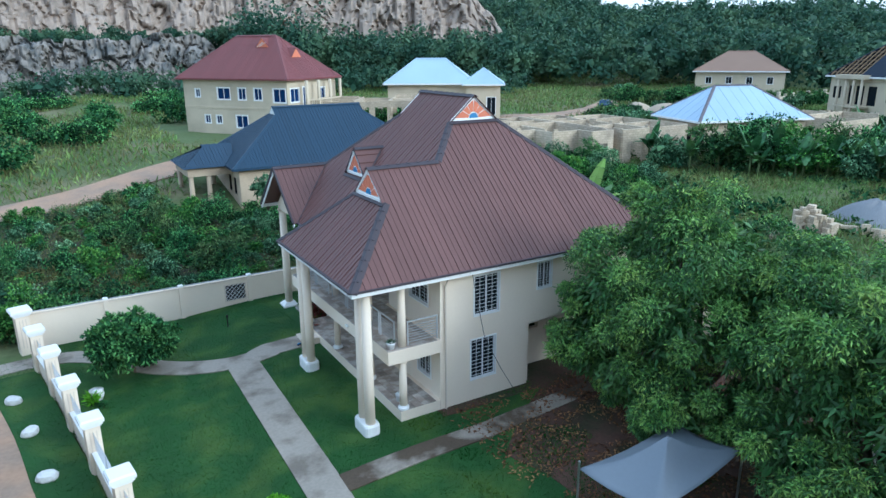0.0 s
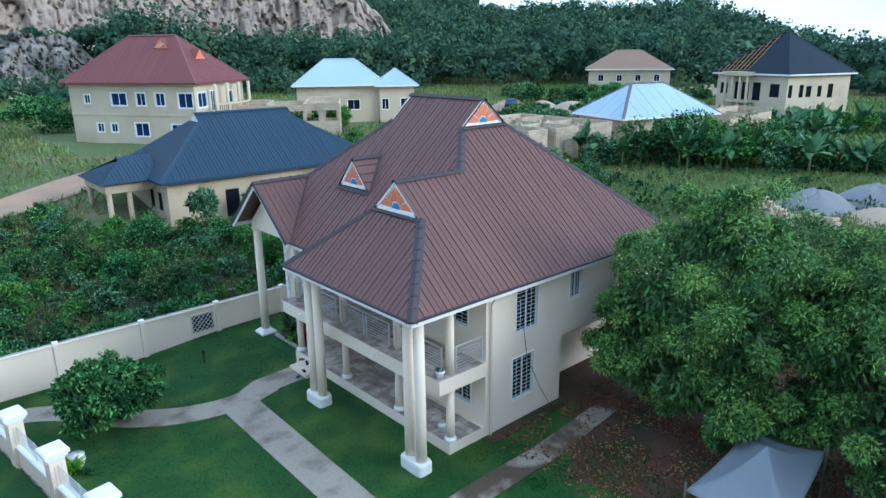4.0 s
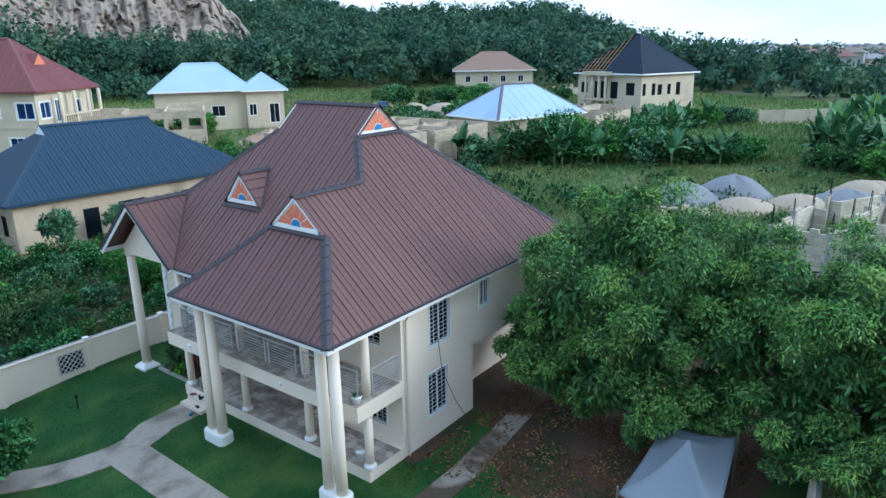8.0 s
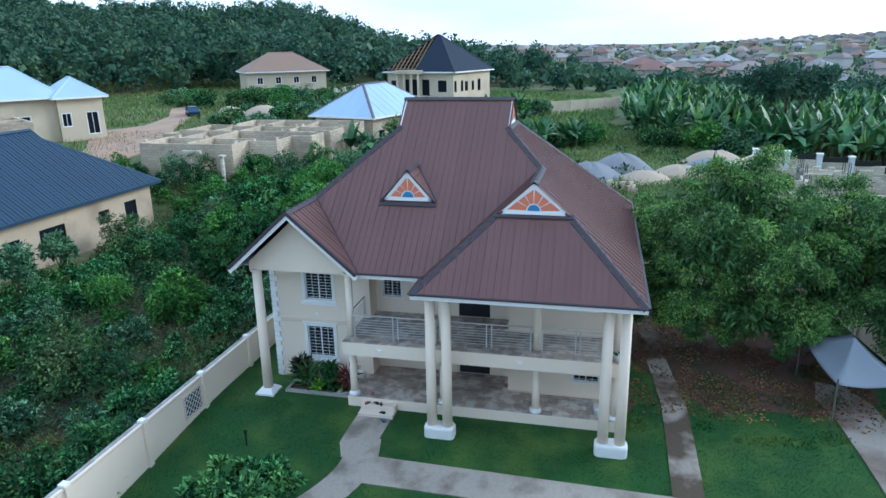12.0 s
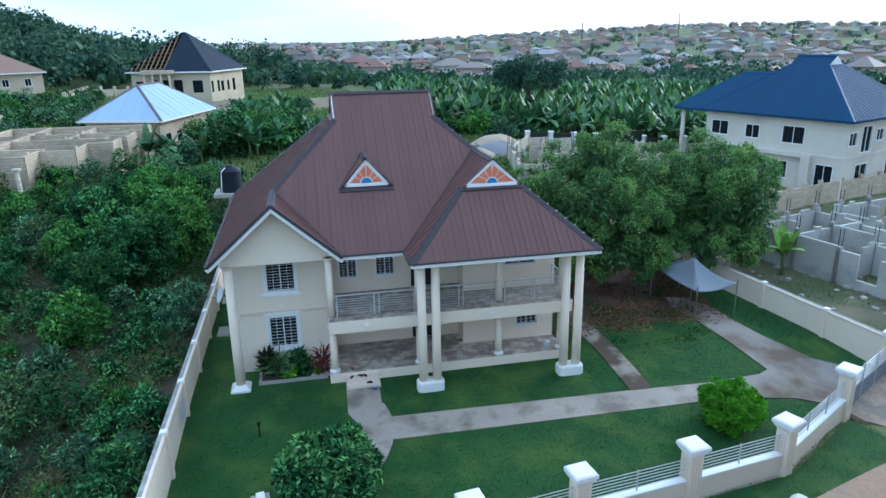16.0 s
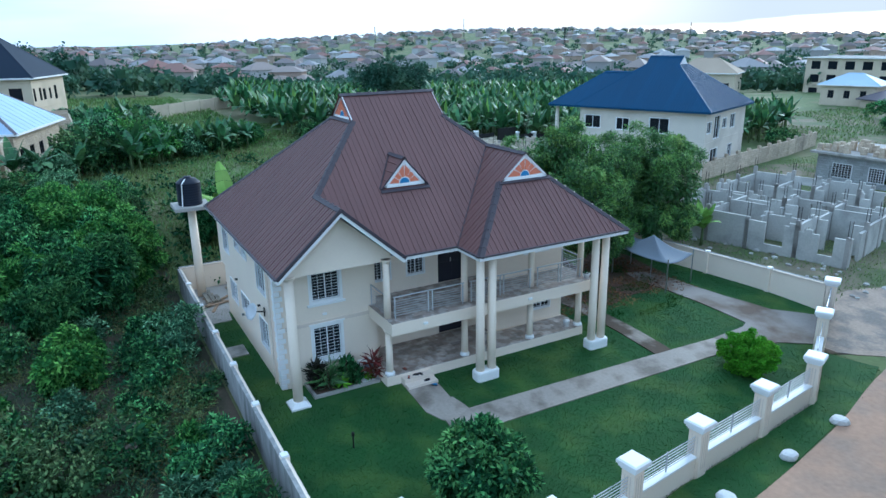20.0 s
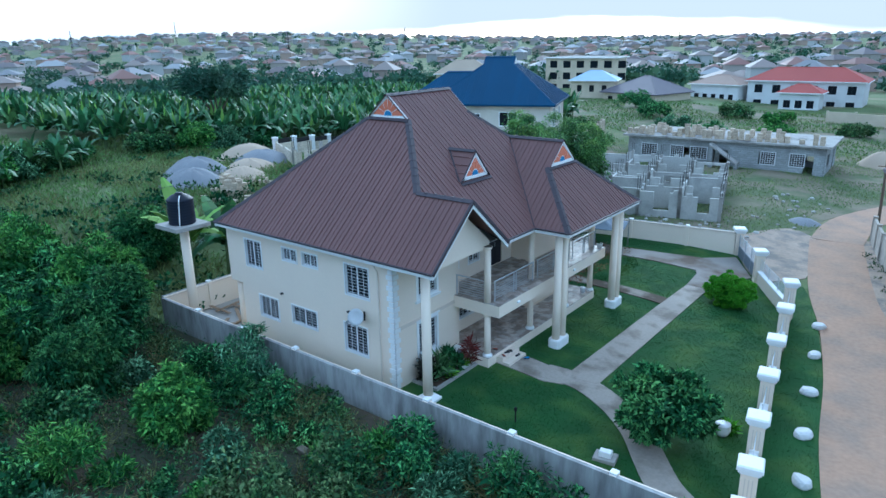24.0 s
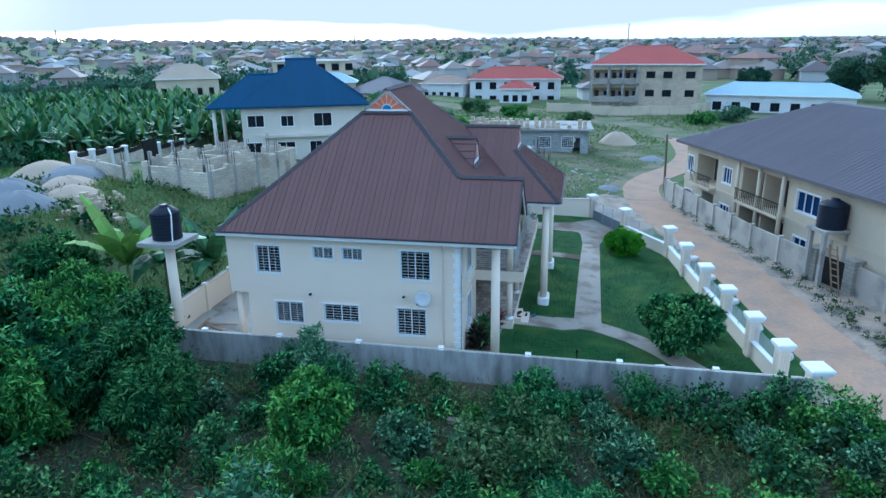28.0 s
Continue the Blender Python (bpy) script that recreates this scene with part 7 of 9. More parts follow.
def tufts(name, label, region, count, mat, leaf, seed, size=(0.25, 0.6), height=(0.2, 0.9), each=34, exclude=None, near=0.0):
    """Many small rank plants as one mesh: each a spray of leaves from its foot."""
    rs = np.random.RandomState(seed)
    x0, x1, y0, y1 = region
    pts, out = [], []
    while len(pts) < count:
        x, y = rs.uniform(x0, x1), y0 + (y1 - y0) * rs.uniform(0, 1) ** (1 + near)
        if inside(COMPOUND, x, y) or (exclude and exclude(x, y)) or noise.noise(Vector((x * 0.4, y * 0.4, seed))) < rs.uniform(-0.7, 0.05):
            continue
        r, h = rs.uniform(*size), rs.uniform(*height)
        a, q = rs.uniform(0, 6.283, each), rs.uniform(0, 1, each) ** 0.6
        z = ground(x, y) + 0.1
        up = h * (1 - 0.55 * q ** 2) * rs.uniform(0.35, 1.0, each)
        pts.append(np.stack([x + r * q * np.cos(a), y + r * q * np.sin(a), z + up], axis=1))
        out.append(np.stack([np.cos(a) * q, np.sin(a) * q, np.full(each, 0.55)], axis=1))
    p, o = np.concatenate(pts), unit(np.concatenate(out))
    return tagged(quads(name, leaves(rs, p, *leaf, o, 0.15, 0.4, 0.4), mat), label, "undergrowth", kind="stuff")


def built_over(x, y):
    return (y < 38.5 and noise.noise(Vector((x * 0.8, 0, 0))) < 0.25) or (12 < x < 33 and 53 < y < 68) or (8.5 < x < 15 and 56 < y < 65) or (x < -3.5 and y < 46) or (36 < x and y > 53) or on_track(x, y)


tufts("undergrowth", "tangled low weeds covering the wild lot", (-6, 46, 37.6, 66), 4000, WEED, (0.16, 0.055), 5, (0.25, 0.7), (0.12, 0.6), 36, exclude=built_over, near=0.5)
tufts("undergrowth", "broad-leaved creepers among the weeds", (-6, 46, 37.6, 66), 1000, TIPS[WEED], (0.17, 0.07), 6, (0.25, 0.6), (0.3, 0.8), 30, exclude=built_over, near=0.5)
tufts("undergrowth", "pale feathery weeds in the wild lot", (-6, 40, 37.6, 60), 620, SHRUB_GREY, (0.18, 0.045), 7, (0.3, 0.7), (0.5, 1.4), exclude=built_over, near=0.6)
carpet("undergrowth", "close cover of small weeds on the wild lot", (-5, 45, 37.6, 55), 52000, WEED, (0.15, 0.065), 24, 0.4, 0.2, 0.3, exclude=built_over, bare=-0.3)
carpet("undergrowth", "pale small-leaved creeper over the wild lot", (-5, 45, 37.6, 55), 22000, TIPS[WEED], (0.13, 0.06), 25, 0.45, 0.2, 0.5, exclude=built_over, bare=0.0)
tufts("dry_stalks", "pale dry stalks standing among the weeds", (-6, 42, 38.4, 62), 1300, DRY, (0.55, 0.022), 21, (0.2, 0.5), (0.3, 0.9), 22, exclude=built_over, near=0.3)
tufts("dry_stalks", "straw-brown rank grass by the corner of the wall", (-6, 6, 37.8, 52), 420, DRY, (0.6, 0.03), 22, (0.2, 0.5), (0.4, 1.0), 30, exclude=built_over, near=0.4)
tufts("field_weeds", "rank weeds of the open field behind the house", (27.5, 62, 14, 56), 160, WEED, (0.4, 0.2), 17, (0.4, 1.1), (0.3, 0.9), 26)
tufts("field_weeds", "leafy creepers of the open field", (27.5, 44, 24, 50), 110, SHRUB, (0.4, 0.24), 18, (0.4, 1.2), (0.3, 1.1), 26)
tufts("verge_weeds", "low weeds along the foot of the block wall", (-9, 1, 2, 34), 120, WEED, (0.16, 0.06), 19, (0.12, 0.32), (0.06, 0.25), 22, exclude=lambda x, y: not (np.interp(y, [2, 14, 20, 34], [-1.0, -4.2, -6.4, -11.0]) + 0.1 < x < np.interp(y, [2, 14, 20, 34], [-0.2, -3.2, -5.0, -7.0])))
carpet("dry_grass", "straw-coloured tufts of dry grass", (-8, 60, 37.6, 80), 26000, DRY, (0.55, 0.025), 8, 0.1, 0.5, 0.25, "grass", True, on_track)
carpet("field_grass", "rough grass of the open field behind the house", (27.5, 72, 8, 56), 40000, DRY, (0.5, 0.04), 9, 0.1, 0.6, 0.15, "grass", True)
FIELDGRASS = leaf_material("field_grass_blade", (0.135, 0.225, 0.066), (0.225, 0.275, 0.10), 0.4, patch=0.12)
carpet("field_grass", "soft green grass of the open field", (27.5, 84, 8, 60), 56000, FIELDGRASS, (0.46, 0.08), 10, 0.1, 0.6, 0.15, "grass", True, bare=-0.5)
carpet("verge_grass", "thin grass and weeds on the waste ground by the road", (-14, 34, -34, 9), 60000, FIELDGRASS, (0.20, 0.045), 12, 0.1, 0.6, 0.22, "grass", True, lambda x, y: road_here(x, y) or inside(FORE, x, y))


def slope_blocked(x, y):
    return inside(EARTH, x, y) or (14 < x < 36 and 76 < y < 102) or (41 < x < 60 and 76 < y < 92) or (36 < x < 58 and 42 < y < 68) or (12 < x < 32 and 53 < y < 67) or on_track(x, y)


carpet("dry_grass", "pale dry grass on the open land to the south", (-30, 60, -84, -34), 34000, FIELDGRASS, (0.45, 0.11), 23, 0.1, 0.6, 0.1, "grass", True, road_here)
carpet("slope_grass", "rank grass on the slope below the hill", (-60, 135, 60, 150), 52000, FIELDGRASS, (0.75, 0.16), 14, 0.3, 0.5, 0.08, "grass", True, slope_blocked, bare=-0.45)
carpet("slope_grass", "tall pale grass on the slope below the hill", (-60, 135, 56, 150), 40000, DRY, (0.9, 0.1), 15, 0.3, 0.6, 0.06, "grass", True, slope_blocked)
carpet("slope_grass", "weeds on the open land to the east", (66, 150, 20, 66), 24000, FIELDGRASS, (0.75, 0.16), 16, 0.3, 0.5, 0.08, "grass", True, bare=-0.45)
# blades over the lawn
rs = np.random.RandomState(3)
n = 190000
x, y = rs.uniform(-1.5, 24, n), rs.uniform(9, 37.2, n)
bare = [(10.3, 23.4, 20.9, 35.5)]
keep = np.array([inside(COMPOUND, a, b) for a, b in zip(x, y)])
for x0, x1, y0, y1 in bare:
    keep &= ~((x > x0) & (x < x1) & (y > y0) & (y < y1))
PAVED = [lane(CURVED, 1.25), [(10.95, 29.4), (10.95, 30.9), (7.2, 30.95), (7.2, 29.3)], [(7.45, 29.9), (7.2, 19.3), (7.15, 18.0), (7.05, 15.6), (5.85, 15.2), (5.88, 16.9), (6.05, 29.6)],
         [(7.2, 19.3), (7.2, 18.4), (12.8, 18.4), (18.0, 18.9), (24.0, 19.3), (24.0, 20.0), (17.5, 19.7), (12.8, 19.25)],
         [(7.05, 15.6), (5.85, 15.3), (5.3, 13.0), (4.4, 11.6), (6.2, 8.4), (7.9, 10.2), (10.2, 10.95), (12.1, 11.2), (14.2, 11.3), (15.6, 11.9), (15.9, 12.9), (14.4, 13.3), (12.6, 13.0), (9.2, 12.85), (7.45, 12.75), (7.2, 13.3)],
         [(13.4, 17.2), (15.0, 18.8), (17.0, 20.2), (24.0, 20.4), (28.0, 19.0), (28.0, 12.5), (24.0, 11.4), (18.5, 12.0), (15.5, 13.8), (13.6, 15.5)]]
keep &= np.array([not any(inside(p, a, b) for p in PAVED) for a, b in zip(x, y)])
x, y = x[keep], y[keep]
c = np.stack([x, y, np.array([ground(a, b) for a, b in zip(x, y)])], axis=1)
o = rs.normal(0, 0.6, (len(x), 3)) + np.array([0, 0, 1.0])
tagged(quads("lawn_grass", leaves(rs, c, 0.055, 0.02, unit(o), -0.1, 0.9), GRASSBLADE), "short green grass blades of the lawn", "grass", kind="stuff")
# thin grass between the fence and the road
n = 40000
x, y = rs.uniform(-4, 3.4, n), rs.uniform(11.5, 36, n)
edge = np.where(y > 16.6, 0.33 - (y - 24.5) * 0.14, 1.44 + (16.6 - y) * 0.52)
road_edge = np.interp(y, [12, 17, 23, 28, 33, 38.5], [1.0, -0.4, -1.6, -2.3, -3.3, -4.6])
k = (x < edge - 0.1) & (x > road_edge + 0.1)
x, y = x[k], y[k]
c = np.stack([x, y, np.zeros(len(x))], axis=1)
tagged(quads("verge_lawn", leaves(rs, c, 0.07, 0.025, unit(rs.normal(0, 0.6, (len(x), 3)) + np.array([0, 0, 1.0])), -0.1, 0.2), GRASSBLADE), "short grass between the fence and the dirt road", "grass", kind="stuff")


# ---- banana plants ----
def banana_quads(rs, x, y, z, h, n=8, segs=4):
    """Arching leaves of one banana plant as quads."""
    out = []
    a0 = rs.uniform(0, 6.28)
    for k in range(n):
        a = a0 + 6.283 * k / n + rs.uniform(-0.3, 0.3)
        d = np.array([math.cos(a), math.sin(a), 0])
        s = np.array([-math.sin(a), math.cos(a), 0])
        L, lift, w = h * rs.uniform(0.6, 0.85), rs.uniform(0.8, 1.75), h * rs.uniform(0.09, 0.13)
        root = np.array([x, y, z + h * 0.5])
        prev = None
        for i in range(segs + 1):
            t = i / segs
            p = root + d * L * t * (0.55 + 0.35 * (1 - lift / 1.5)) + np.array([0, 0, h * (0.55 * lift * t - 0.75 * t * t * (1.15 - 0.5 * lift))])
            ww = w * math.sin(math.pi * (0.12 + 0.85 * t)) ** 0.7
            cur = (p - s * ww, p, p + s * ww)
            if prev is not None:
                drop = np.array([0, 0, -0.25 * ww])
                out.append([prev[0] + drop, prev[1], cur[1], cur[0] + drop])
                out.append([prev[1], prev[2] + drop, cur[2] + drop, cur[1]])
            prev = cur
    return out


def banana_stems(g, x, y, z, h):
    g.tube([((x, y, z - 0.2), 0.13), ((x, y, z + h * 0.55), 0.07)], 5)


def banana_plant(x, y, h, seed, bright=False):
    z = ground(x, y)
    t = thing("banana_plant", "bright yellow-green banana plant with upright leaves" if bright else "green banana plant with broad arching leaves", "banana plant", (x, y, z), 0, "banana plants")
    rs = np.random.RandomState(seed)
    g = Geo()
    banana_stems(g, 0, 0, 0, h)
    g.put("stem", BARK_GREEN, t, smooth=True)
    quads("leaf_crown", np.array(banana_quads(rs, 0, 0, 0, h, 9, 5)), YOUNG if bright else BANANA, t)


BARK_GREEN = material("banana_stem", (0.09, 0.13, 0.045), 0.7, spread=0.2, grain=0.2)
FIELD = [(69, 18.5), (64, 13), (60, 3), (58, -4), (57, -8), (62, -20), (64, -36), (68, -50), (100, -62), (124, -50), (136, -20), (132, 6), (112, 18), (86, 19.5)]
rs = np.random.RandomState(31)
bq, shoots, g, n = [], [], Geo(), 0
FIELD_SOUTH = [(40, -19), (50, -15), (57, -8), (62, -20), (64, -36), (66, -50), (46, -48), (42, -34)]
while n < 2100:
    x, y = rs.uniform(40, 138), rs.uniform(-64, 32)
    if not inside(FIELD, x, y) and not inside(FIELD_SOUTH, x, y):
        continue
    n += 1
    z, h = ground(x, y), rs.uniform(2.8, 4.3)
    bq += banana_quads(rs, x, y, z, h, 7, 3)
    if rs.uniform() < 0.6:
        a, w, top = rs.uniform(0, 6.28), 0.10 * h * 0.6, h * rs.uniform(1.02, 1.3)
        e, s2 = np.array([math.cos(a), math.sin(a), 0]) * 0.12 * h, np.array([-math.sin(a), math.cos(a), 0]) * w
        foot, head = np.array([x, y, z + h * 0.55]), np.array([x, y, z + top]) + e
        mid = (foot + head) / 2 + e * 0.2
        shoots.append([foot, mid + s2, head, mid - s2])
    if x < 72:
        banana_stems(g, x, y, z, h)
plantation = quads("banana_plantation", np.array(bq), BANANA)
tagged(plantation, "dense plantation of tall banana plants with ragged green leaves", "banana plants", kind="stuff")
g.put("stems", BARK_GREEN, plantation)
YOUNG = leaf_material("young_banana_leaf", (0.17, 0.30, 0.06), (0.24, 0.36, 0.09), 0.3)
quads("young_leaves", np.array(shoots), YOUNG, plantation, "upright yellow-green young leaves")
rnd = random.Random(8)
spots = [(30.3, 33.2), (29.2, 31.6), (27.2, 30.2), (17.6, 4.4), (-12.0, 25.6), (-11.4, 27.2)]
for k in range(26):
    f = k / 25
    spots.append((51.5 + 13 * f + rnd.uniform(-2.5, 2.5), 44 - 21 * f + rnd.uniform(-2, 2)))
for k in range(16):
    spots.append((80 + rnd.uniform(-8, 14), 40 + rnd.uniform(-8, 6)))
for k in range(8):
    spots.append((50 + rnd.uniform(-4, 10), -34 + rnd.uniform(-8, 6)))
for k, (x, y) in enumerate(spots):
    banana_plant(x, y, 5.2 - 0.4 * k if k < 3 else rnd.uniform(2.6, 3.8), 500 + k, k in (0, 3))
# creeper-covered bushes in front of the zinc bungalow and by the field
bushes = [(50.5, 43.5, 2.2, 2.7), (53.5, 41.0, 2.8, 4.2), (55.8, 38.5, 2.9, 4.6), (57.8, 35.0, 3.0, 4.0), (60.4, 31.5, 2.8, 3.0), (62.2, 28.0, 2.8, 2.6), (64.0, 25.2, 2.6, 2.2), (66.5, 24.0, 2.4, 2.0), (59.0, 39.5, 2.8, 4.4), (62.8, 36.0, 2.8, 4.0), (66.4, 33.6, 2.6, 3.4), (63.0, 11.5, 2.4, 2.6), (61.8, 8.0, 2.6, 2.6), (65.0, 15.5, 2.4, 2.4), (60.8, 4.0, 2.0, 2.2), (34.6, 52.2, 1.0, 0.9), (33.0, 50.6, 1.1, 1.1), (36.4, 50.6, 0.9, 0.8),
          (97.0, 82.0, 2.6, 2.6), (100.5, 78.5, 3.0, 2.8), (104.0, 75.0, 2.8, 2.6), (107.0, 71.0, 2.8, 2.4), (110.0, 66.5, 2.6, 2.6), (90.0, 72.0, 2.4, 2.2), (86.0, 62.0, 2.4, 2.4), (72.0, 58.0, 2.2, 2.2), (76.0, 50.0, 2.4, 2.6), (88.5, 48.0, 2.4, 2.6), (90.0, 40.5, 2.6, 2.8),
          (82.0, 42.0, 3.0, 2.6), (87.0, 38.0, 3.0, 3.0), (92.0, 36.0, 3.0, 2.8), (97.0, 33.0, 3.0, 2.6), (38.0, 82.0, 2.0, 2.2), (40.5, 79.5, 2.2, 2.4), (44.0, 80.0, 2.4, 2.6), (31.0, 85.0, 1.5, 2.2), (39.0, -34.0, 2.0, 2.2), (24.0, -40.0, 3.0, 2.4), (16.0, -44.0, 3.0, 2.2), (30.0, -46.0, 2.6, 2.2), (8.0, -56.0, 2.4, 1.8), (38.0, -58.0, 3.0, 2.6), (-12.0, -58.0, 2.6, 2.0), (-18.0, -62.0, 3.0, 2.4), (28.0, -70.0, 3.0, 2.6), (46.0, -70.0, 3.2, 3.0), (20.0, -64.0, 2.6, 2.0)]
for k, (x, y, r, h) in enumerate(bushes):
    tree("thicket", "thicket of shrubs overgrown with creepers", "bush", (x, y), blob(np.random.RandomState(700 + k), r, h, 6, 0.25), (SHRUB_GREY, WEED, SHRUB, BUSH)[k % 4], 0.06, 800 + k, count=520, puff=40, leaf=(0.30, 0.15), droop=0.2, group="thickets", limbs=False)
# scrub on the slope between the roofless shells and the hill
scrub = random.Random(31)
placed = []
while len(placed) < 30:
    x, y = scrub.uniform(62, 104), scrub.uniform(58, 96)
    if inside(EARTH, x, y) or y > 0.9 * x + 12 or any(math.hypot(x - a, y - b) < 3.4 for a, b in placed) or (x > 99 and y > 68) or (x > 94 and y < 60):
        continue
    placed.append((x, y))
for k, (x, y) in enumerate(placed):
    tree("thicket", "olive-green bush on the grassy slope", "bush", (x, y), blob(np.random.RandomState(1100 + k), scrub.uniform(1.2, 3.0), scrub.uniform(1.0, 2.8), 5, 0.25), (SHRUB_GREY, WEED, SHRUB)[k % 3], 0.06, 1150 + k, count=300, puff=28, leaf=(0.34, 0.18), droop=0.2, group="slope bushes", limbs=False)
# bushes along the foot of the hill, left of the track
for k in range(46):
    a, r = radians(rnd.uniform(-28, 12)), rnd.uniform(70, 128)
    x, y = r * math.sin(a), 10 + r * math.cos(a)
    if 8 < x < 40 and 70 < y < 100 or on_track(x, y, 5.5):
        continue
    tree("thicket", "dark bushy thicket on the open slope", "bush", (x, y), blob(np.random.RandomState(900 + k), rnd.uniform(2.0, 3.6), rnd.uniform(1.8, 3.2), 5, 0.25), SHRUB, 0.08, 950 + k, count=260, puff=26, leaf=(0.4, 0.22), droop=0.2, group="slope thickets", limbs=False)
# spreading tree standing over the bananas
tree("umbrella_tree", "wide dark tree rising above the banana field", "tree", (73.5, 1.5), [(0, 0, 7.6, 3.6, 3.6, 1.9), (-2.8, 0.6, 6.6, 2.4, 2.4, 1.7), (3.0, -0.5, 6.8, 2.5, 2.5, 1.7), (0.3, 3.2, 6.8, 2.4, 2.4, 1.7), (0, -3.4, 6.6, 2.4, 2.4, 1.7)], WOODS, 0.3, 61, count=1300, puff=70, leaf=(0.45, 0.2), droop=0.2)

# ---- wooded hill, quarry face ----
def woods(name, label, spots, mat, seed, leaf=(1.3, 0.9), per=90, puff=16, base=None):
    rs = np.random.RandomState(seed)
    pts, out, big = [], [], []
    for x, y, r, h in spots:
        z = ground(x, y) if base is None else base
        k = rs.randint(3, 6)
        lobes = [(x, y, z + h * 0.66, r * 0.72, r * 0.72, h * 0.34)] + [(x + r * 0.62 * math.cos(a), y + r * 0.62 * math.sin(a), z + h * rs.uniform(0.38, 0.66), r * rs.uniform(0.36, 0.52), r * rs.uniform(0.36, 0.52), h * rs.uniform(0.2, 0.3)) for a in rs.uniform(0, 6.28, k)]
        p, o, f, _ = crown_points(rs, lobes, max(12, per // len(lobes)), puff, 1.0, 2.6)
        pts.append(p)
        out.append(o)
        big.append(f)
    p, o, f = np.concatenate(pts), np.concatenate(out), np.concatenate(big)
    return tagged(quads(name, leaves(rs, p, leaf[0] * f, leaf[1] * f, o, 0.1, 0.35, 0.85), mat), label, "woodland", kind="stuff")


spots = []
while len(spots) < 600:
    a, r = rnd.uniform(14, 82), rnd.uniform(150, 318)
    if a < 36 and r < 172 - (36 - a) * 0.2 or a < 24 and r > 172:
        continue
    if rnd.random() > (0.35 if r < 165 else 1.0) * (1 - 0.94 * step(62, 72, a)):
        continue
    aa = radians(a)
    x, y = r * math.sin(aa), 10 + r * math.cos(aa)
    if any((x - p[0]) ** 2 + (y - p[1]) ** 2 < 34 for p in spots):
        continue
    spots.append((x, y, rnd.uniform(3.4, 6.4), rnd.uniform(5.0, 11.5)))
woods("hill_woods", "dense dark green trees covering the hillside", spots, WOODS, 71, (0.95, 0.82), per=430, puff=22)
spots = []
while len(spots) < 320:
    a, r = rnd.uniform(-42, 40), rnd.uniform(128, 190)
    if a < 16 and r > 143 and rnd.random() < 0.85:
        continue
    aa = radians(a)
    spots.append((r * math.sin(aa), 10 + r * math.cos(aa), rnd.uniform(1.6, 4.2), rnd.uniform(1.6, 6.0)))
woods("quarry_scrub", "bushes and small trees at the foot of the quarry", spots, WOODS, 72, (0.6, 0.4), 190)


spots = []
for k in range(230):
    aa, r = radians(rnd.uniform(-46, 42)), rnd.uniform(158, 179)
    spots.append((r * math.sin(aa), 10 + r * math.cos(aa), rnd.uniform(2.6, 5.0), rnd.uniform(5.0, 9.0)))
for k in range(22):
    aa, r = radians(rnd.uniform(16.5, 23.5)), rnd.uniform(146, 166)
    spots.append((r * math.sin(aa), 10 + r * math.cos(aa), rnd.uniform(4.0, 6.4), rnd.uniform(12.0, 18.0)))
for k in range(34):
    aa, r = radians(rnd.uniform(24, 40)), rnd.uniform(150, 172)
    spots.append((r * math.sin(aa), 10 + r * math.cos(aa), rnd.uniform(3.6, 5.6), rnd.uniform(8.0, 12.5)))
woods("quarry_trees", "tall trees before the quarry face", spots, WOODS, 73, (0.8, 0.66), 400, 22)


def cliff(name, label, a0, a1, r0, low, high, seed, mat, lean=6.0, wave=1.0):
    """A craggy rock face along an arc: upright joints, broken blocks and narrow ledges."""
    na, nz = 460, 40
    v, f = [], []
    for j in range(nz + 1):
        t = j / nz
        for i in range(na + 1):
            d = a0 + (a1 - a0) * i / na
            a = radians(d)
            wob = 0.35 * noise.noise(Vector((d * 0.5, t * 2.5, seed + 3)))
            near, places = noise.voronoi(Vector((d * 0.75 + wob, t * 2.6 + wob, seed)))
            small, spots_in = noise.voronoi(Vector((d * 2.1 + wob, t * 5.5, seed + 20)))
            block = noise.cell(places[0] * 7.3) + 0.45 * noise.cell(spots_in[0] * 5.1)
            joint = step(0.10, 0.0, near[1] - near[0]) + 0.5 * step(0.10, 0.0, small[1] - small[0])
            r = r0 + lean * t + 1.7 * block + 1.3 * joint + 2.0 * noise.noise(Vector((d * 0.16, t * 0.8, seed + 7))) + 0.5 * noise.noise(Vector((d * 4.0, t * 12.0, seed)))
            top = high + wave * (4.0 * noise.noise(Vector((d * 0.12, 0, seed))) + 1.8 * noise.noise(Vector((d * 0.6, 1, seed)))) + 0.7 * noise.cell(Vector((d * 1.3, 2, seed)))
            fade = step(a1, a1 - 6, d)
            z = low - 3 + (top * fade + low * (1 - fade) - low + 3) * t
            v.append((r * math.sin(a), 10 + r * math.cos(a), z))
    for i in range(na + 1):
        x, y, z = v[nz * (na + 1) + i]
        d = Vector((x, y - 10)).normalized()
        v.append((x + d.x * 60, y + d.y * 60, z - 2))
    w = na + 1
    for j in range(nz + 1):
        for i in range(na):
            f.append((j * w + i, j * w + i + 1, (j + 1) * w + i + 1, (j + 1) * w + i))
    return tagged(mesh_ob(name, v, f, mat), label, "cliff", kind="structure")


